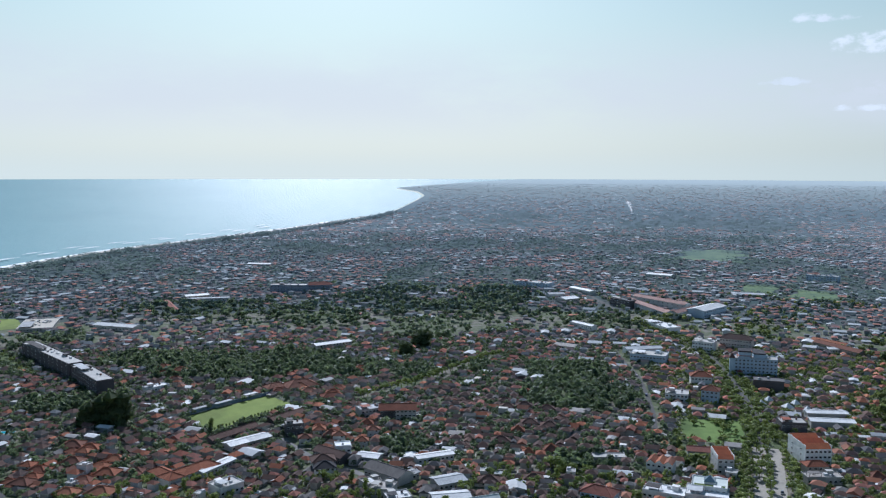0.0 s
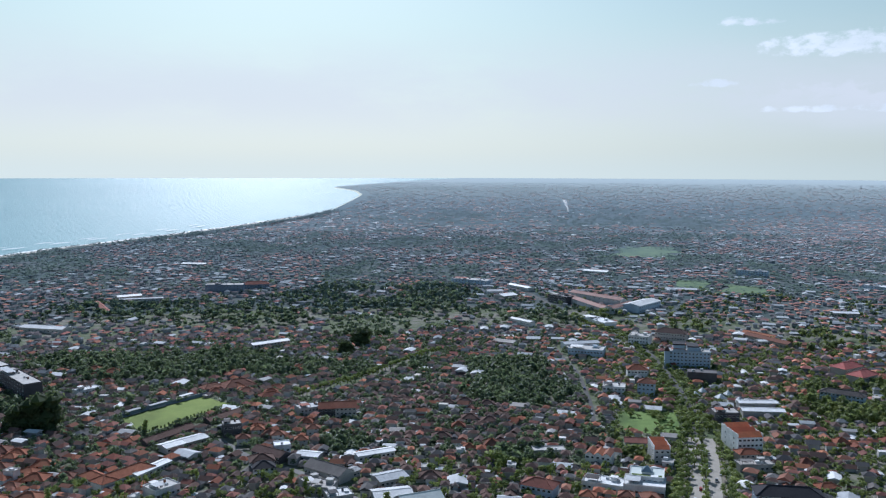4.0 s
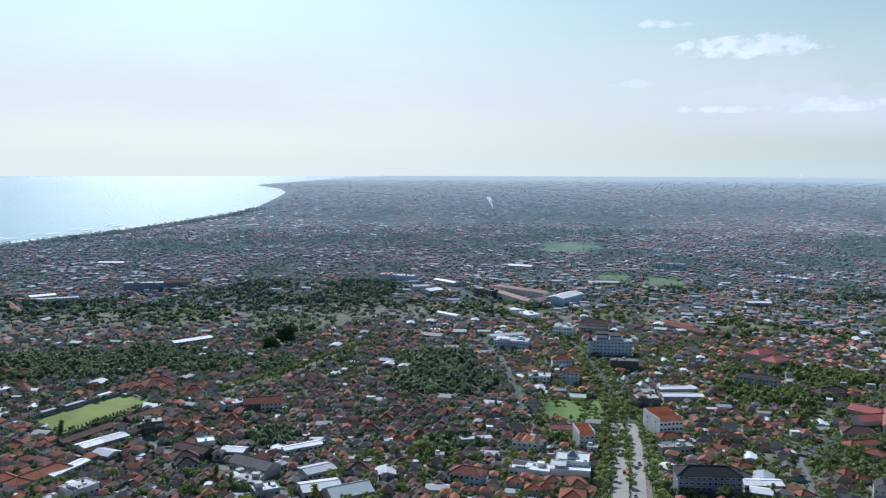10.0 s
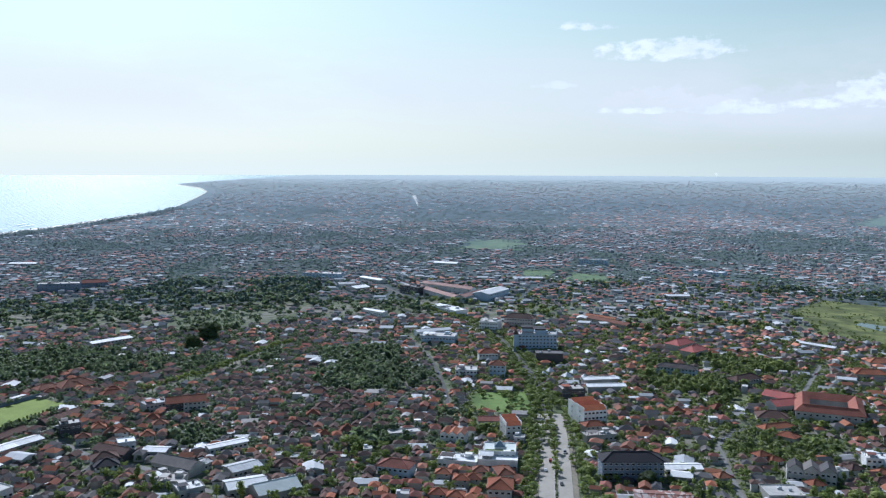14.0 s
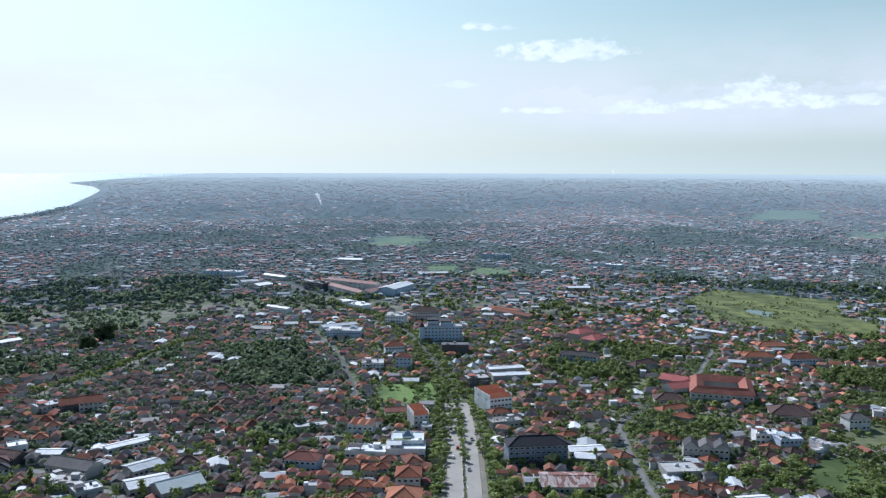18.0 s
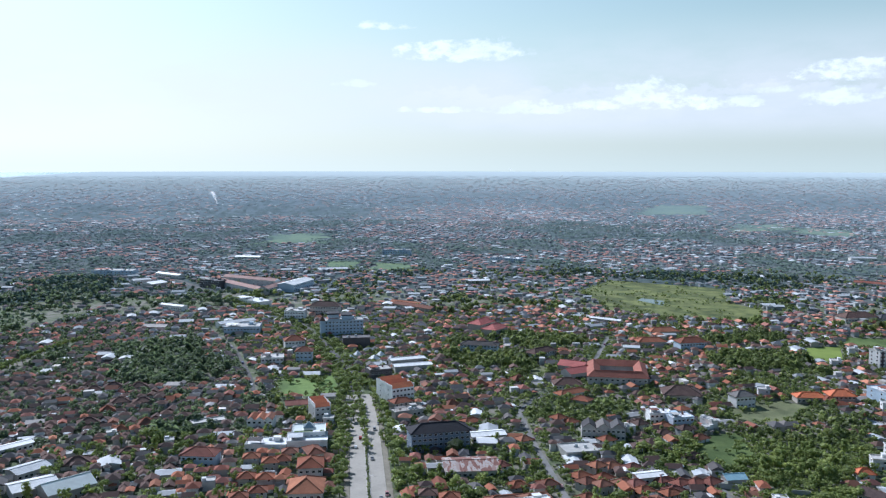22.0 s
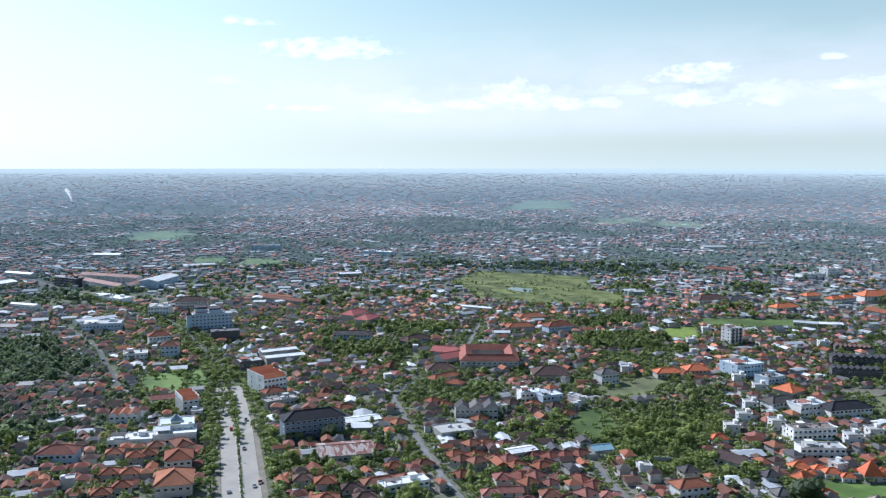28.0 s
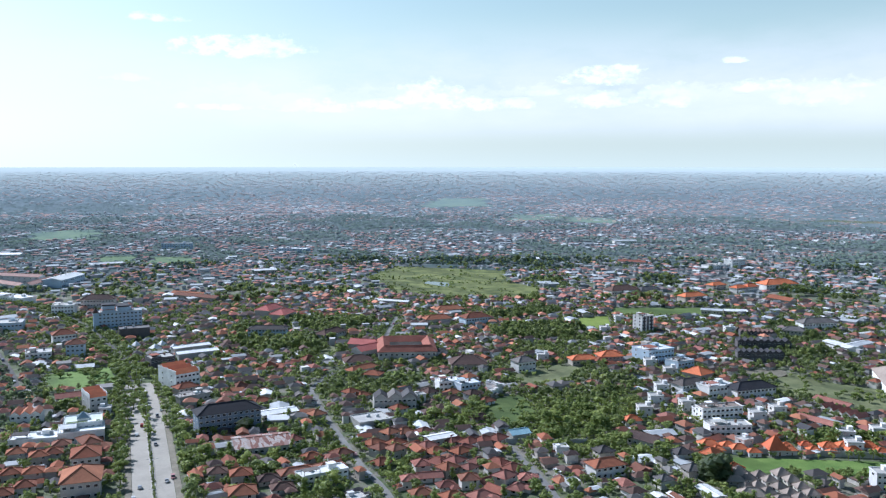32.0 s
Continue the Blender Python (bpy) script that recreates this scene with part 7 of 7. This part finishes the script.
# outer houses use the distant_ materials, with haze painted into wall and roof colours
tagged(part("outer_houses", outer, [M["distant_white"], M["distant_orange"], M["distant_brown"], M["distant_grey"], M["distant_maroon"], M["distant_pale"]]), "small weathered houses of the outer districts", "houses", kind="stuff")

# trees between the houses and in the thickets: the nearest are things, the rest are joined with the same crowns
CROWN = []
for ob in TREES:
    me = next(c for c in ob.children if c.name.startswith("crown")).data
    v, f = [v.co[:] for v in me.vertices], [tuple(p.vertices) for p in me.polygons]
    k, top = len(v), 0.55 * max(q[2] for q in v)
    v += [(sx * 0.25, sy * 0.25, z) for z in (-0.3, top) for sx, sy in ((-1, -1), (1, -1), (1, 1), (-1, 1))]
    f += [(k + i, k + (i + 1) % 4, k + 4 + (i + 1) % 4, k + 4 + i) for i in range(4)]
    leaves = [p for p in f if len(p) == 3]
    inner = 90
    CROWN.append((np.array(v), leaves[:inner] + leaves[inner::2] + f[-4:]))
joined_v, joined_f, joined_n = [], [], 0


def join_crown(n, x, y, rz, s, sz, z=0.0):
    global joined_n
    v, f = CROWN[n]
    c, q = math.cos(rz) * s, math.sin(rz) * s
    joined_v.append(np.stack([v[:, 0] * c - v[:, 1] * q + x, v[:, 0] * q + v[:, 1] * c + y, v[:, 2] * sz + z], 1))
    joined_f.extend([tuple(i + joined_n for i in face) for face in f])
    joined_n += len(v)


spots = []
for k in range(52000):
    r, a = 280 + (1000 - 280) * math.sqrt(rng.random()), radians(rng.uniform(-40, 61))
    spots.append((r + 100 * rng.random(), r * math.sin(a), r * math.cos(a), r))
spots.sort()
single = total = 0
mid_spots = []
for n, x, y, s in sorted(avenue, key=lambda q: q[2]):
    if inside(MEADOW, x + 1.5, y) and n != 3:
        continue
    if single < 70:
        place(TREES[n], x, y, rng.uniform(0, 360), s)
        single += 1
    else:
        join_crown(n, x, y, rng.uniform(0, 6.28), s, s)
for _, x, y, r in spots:
    wood = in_zone(WOODS, x, y)
    n = rng.choices(range(5), (2, 4, 1.2, 7, 1.3) if wood else (2, 6, 0.8, 5, 0.25))[0]
    s, sz = (rng.uniform(0.6, 1.05) if wood else rng.uniform(0.6, 1.15) if x < 60 else rng.uniform(0.45, 0.95)), rng.uniform(0.8, 1.15)
    if wood and r >= 560 and not (x > 200 and y < 600):      # a full-grown tree: small clumps over a dome
        k = rng.uniform(3.4, 6.4)
        if not free(x, y, k * 0.4):
            k *= 0.62
            if not free(x, y, 1.2):
                continue
        take(x, y, k * 0.5)
        mid_spots.append((x, y, 2.0 + k * 0.3, k * 0.86))
        for q in range(8):
            a, e = rng.uniform(0, 6.28), math.asin(rng.uniform(0.0, 1.0))
            mid_spots.append((x + k * 0.74 * math.cos(a) * math.cos(e), y + k * 0.74 * math.sin(a) * math.cos(e), 2.4 + k * 1.05 * math.sin(e), k * rng.uniform(0.26, 0.42)))
        continue
    if not free(x, y, TREE_R[n] * s * (0.26 if wood else 0.42)):
        s *= 0.55
        if not free(x, y, 1.0):
            continue
    take(x, y, TREE_R[n] * s * (0.24 if wood else 0.32))
    if single < 150 and r < 520:
        place(TREES[n], x, y, rng.uniform(0, 360), s, s * sz)
        single += 1
    elif r < 560 and total < 1950:
        join_crown(n, x, y, rng.uniform(0, 6.28), s, s * sz)
        total += 1
    else:
        k, turn = max(2.6, TREE_R[n] * s), rng.uniform(0, 6.28)
        mid_spots.append((x, y, k * rng.uniform(1.1, 1.5), k * rng.uniform(0.5, 0.66)))
        for q in range(4):
            a, o = turn + q * 1.57 + rng.uniform(-0.4, 0.4), k * rng.uniform(0.45, 0.7)
            mid_spots.append((x + math.cos(a) * o, y + math.sin(a) * o, k * rng.uniform(0.75, 1.15), k * rng.uniform(0.30, 0.50)))
shrubs = 0
for k in range(60000):      # undergrowth that closes the thickets
    zx, zy, zr = rng.choice(WOODS)
    a, q = rng.uniform(0, 6.28), zr * math.sqrt(rng.random())
    x, y = zx + q * math.cos(a), zy + q * math.sin(a)
    if 300 < math.hypot(x, y) < 600 and shrubs < 1250 and near_line(LANE, x, y) > 4 and free(x, y, 0.2):
        join_crown(3, x, y, rng.uniform(0, 6.28), rng.uniform(0.45, 0.8), rng.uniform(0.4, 0.7), -1.2)
        take(x, y, 0.8)
        shrubs += 1
me = bpy.data.meshes.new("tree_crowns")
me.from_pydata(np.concatenate(joined_v).tolist(), [], joined_f)
me.materials.append(M["far_leaf"])
me.update()
tagged(new("tree_crowns", me), "close-set dark green tree crowns between the roofs", "trees", kind="stuff")

ICO = np.array([(0, 0, 1), (0.89, 0, 0.45), (0.28, 0.85, 0.45), (-0.72, 0.53, 0.45), (-0.72, -0.53, 0.45), (0.28, -0.85, 0.45),
                (0.72, 0.53, -0.45), (-0.28, 0.85, -0.45), (-0.89, 0, -0.45), (-0.28, -0.85, -0.45), (0.72, -0.53, -0.45)])
ICF = np.array([(0, 1, 2), (0, 2, 3), (0, 3, 4), (0, 4, 5), (0, 5, 1), (1, 6, 2), (2, 6, 7), (2, 7, 3), (3, 7, 8), (3, 8, 4), (4, 8, 9), (4, 9, 5), (5, 9, 10), (5, 10, 1), (1, 10, 6)])


def clumps(name, label, spots, mat, flat=0.85, sides=0):
    """Tree crowns as uneven clumps, spots of (x, y, z, radius): sprays of leaves, or with sides the caps of far crowns."""
    spots = np.array(spots)
    n = len(spots)
    size = spots[:, 3][:, None, None]
    if sides:
        v = ICO[None] * npr.uniform(0.65, 1.3, (n, 11, 1)) * size * np.array((1, 1, flat))
        f = ICF[None, :sides] + (np.arange(n) * 11)[:, None, None]
    else:
        m = 11
        way = npr.normal(0, 1, (n, m, 3)) + np.array((0, 0, 0.35))
        way /= np.linalg.norm(way, axis=2, keepdims=True)
        side = np.cross(way, npr.normal(0, 1, (n, m, 3)))
        side /= np.linalg.norm(side, axis=2, keepdims=True)
        over = np.cross(way, side) + way * npr.uniform(-0.5, 0.5, (n, m, 1))
        mid, span = way * npr.uniform(0.45, 0.85, (n, m, 1)), npr.uniform(0.55, 1.0, (n, m, 1))
        v = np.stack([mid - side * span * 0.8 - over * span * 0.5, mid + side * span * npr.uniform(0.5, 1.0, (n, m, 1)) - over * span * 0.4, mid + over * span * 0.9], 2).reshape(n, m * 3, 3)
        v = v * size * np.array((1, 1, flat))
        f = np.arange(m * 3).reshape(1, m, 3) + (np.arange(n) * m * 3)[:, None, None]
    v = v + spots[:, None, :3]
    me = bpy.data.meshes.new(name)
    me.from_pydata(v.reshape(-1, 3).tolist(), [], f.reshape(-1, 3).tolist())
    me.materials.append(mat)
    me.update()
    return tagged(new(name, me), label, "trees", kind="stuff")


spots = mid_spots
for k in range(36000):
    x, y, r = far_point(960, 2650, 0.72)
    if x < coast_x(y) + 30 or not free(x, y, 0.3):
        continue
    wood = in_zone(WOODS, x, y)
    lush = greenery(x, y)
    if rng.random() > 0.62 + 1.2 * lush and not wood:
        continue
    for q in range(5 if lush > 0.15 else 3):
        spots.append((x + rng.uniform(-3.6, 3.6), y + rng.uniform(-3.6, 3.6), rise(r) + rng.uniform(1.8, 5.0) + (3 if wood or lush > 0.3 else 0), rng.uniform(1.4, 3.3) * (1.2 if lush > 0.3 else 1.0)))
for k in range(16000):      # trees standing over the roofs of the outer districts
    x, y, r = far_point(1350, 2650, 0.7)
    if x > coast_x(y) + 30 and greenery(x, y) > 0.0:
        spots.append((x, y, rise(r) + rng.uniform(2.5, 5.0), rng.uniform(1.6, 3.8)))
for k in range(1300):      # the dark belt of trees behind the beach
    y = rng.uniform(1250, 3300)
    x = coast_x(y) + rng.uniform(14, 70)
    for q in range(3):
        spots.append((x + rng.uniform(-4, 4), y + rng.uniform(-4, 4), rise(math.hypot(x, y)) + rng.uniform(2.5, 7.5), rng.uniform(2.0, 4.0)))
clumps("hedge", "clipped green hedge along the median", hedge, M["clump_leaf"])
spots = [(q, math.hypot(q[0], q[1]) > 1000 + 500 * rng.random()) for q in spots]
clumps("distant_trees", "green tree crowns between the distant roofs", [q for q, out in spots if not out and q[0] > 60], M["clump_leaf"])
clumps("western_trees", "dark green tree crowns of the old quarter", [q for q, out in spots if not out and q[0] <= 60], M["west_leaf"])
# the outer crowns get a green with painted haze mixed in
near_outer = [q for q, out in spots if out and math.hypot(q[0], q[1]) < 1400]
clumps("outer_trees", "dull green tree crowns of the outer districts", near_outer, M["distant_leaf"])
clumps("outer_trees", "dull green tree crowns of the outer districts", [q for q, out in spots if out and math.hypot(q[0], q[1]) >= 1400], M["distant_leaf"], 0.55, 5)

# groves and bushes on the far fields, haze painted into their green
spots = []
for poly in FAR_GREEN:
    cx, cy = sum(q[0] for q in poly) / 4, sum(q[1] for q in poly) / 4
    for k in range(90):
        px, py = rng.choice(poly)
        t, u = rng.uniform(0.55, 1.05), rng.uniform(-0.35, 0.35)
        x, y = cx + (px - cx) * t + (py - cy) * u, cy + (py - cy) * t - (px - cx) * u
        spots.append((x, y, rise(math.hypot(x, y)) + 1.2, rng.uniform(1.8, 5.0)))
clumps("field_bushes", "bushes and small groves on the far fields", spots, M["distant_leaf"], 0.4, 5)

# roofs and trees on the far plain, haze painted into their colours
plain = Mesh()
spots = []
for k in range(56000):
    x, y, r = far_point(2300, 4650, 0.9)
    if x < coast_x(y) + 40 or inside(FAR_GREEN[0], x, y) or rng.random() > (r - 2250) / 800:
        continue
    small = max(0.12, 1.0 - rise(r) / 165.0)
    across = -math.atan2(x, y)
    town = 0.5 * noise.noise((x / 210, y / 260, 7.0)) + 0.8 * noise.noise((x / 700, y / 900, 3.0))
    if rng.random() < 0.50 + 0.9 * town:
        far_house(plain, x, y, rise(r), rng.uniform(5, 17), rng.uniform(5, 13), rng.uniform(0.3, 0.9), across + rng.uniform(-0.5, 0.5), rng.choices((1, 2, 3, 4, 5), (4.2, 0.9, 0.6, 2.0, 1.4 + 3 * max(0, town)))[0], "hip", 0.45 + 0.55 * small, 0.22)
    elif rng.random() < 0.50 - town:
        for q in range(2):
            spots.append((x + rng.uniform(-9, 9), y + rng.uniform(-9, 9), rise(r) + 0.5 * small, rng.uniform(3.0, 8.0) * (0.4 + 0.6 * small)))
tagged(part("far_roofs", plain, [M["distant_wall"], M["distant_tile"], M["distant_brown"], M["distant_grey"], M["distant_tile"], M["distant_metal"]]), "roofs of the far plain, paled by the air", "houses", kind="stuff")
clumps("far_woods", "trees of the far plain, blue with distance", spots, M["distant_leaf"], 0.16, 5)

# thin columns of smoke rising from the far plain
for x, y, tall, drift in ((138, 3362, 42, -16), (568, 4265, 16, 14), (852, 4079, 14, -26), (1800, 4520, 17, -14), (1891, 4090, 13, 20)):
    puffs = []
    for k in range(22):
        t = k / 21
        puffs.append((x + drift * t ** 1.6 + rng.uniform(-2, 2) * t, y + rng.uniform(-4, 4), rise(math.hypot(x, y)) + 2 + tall * t, tall * (0.05 + 0.13 * t * rng.uniform(0.7, 1.2))))
    clumps("smoke", "thin pale column of smoke rising over the far plain", puffs, M["smoke"], 1.1, 15)
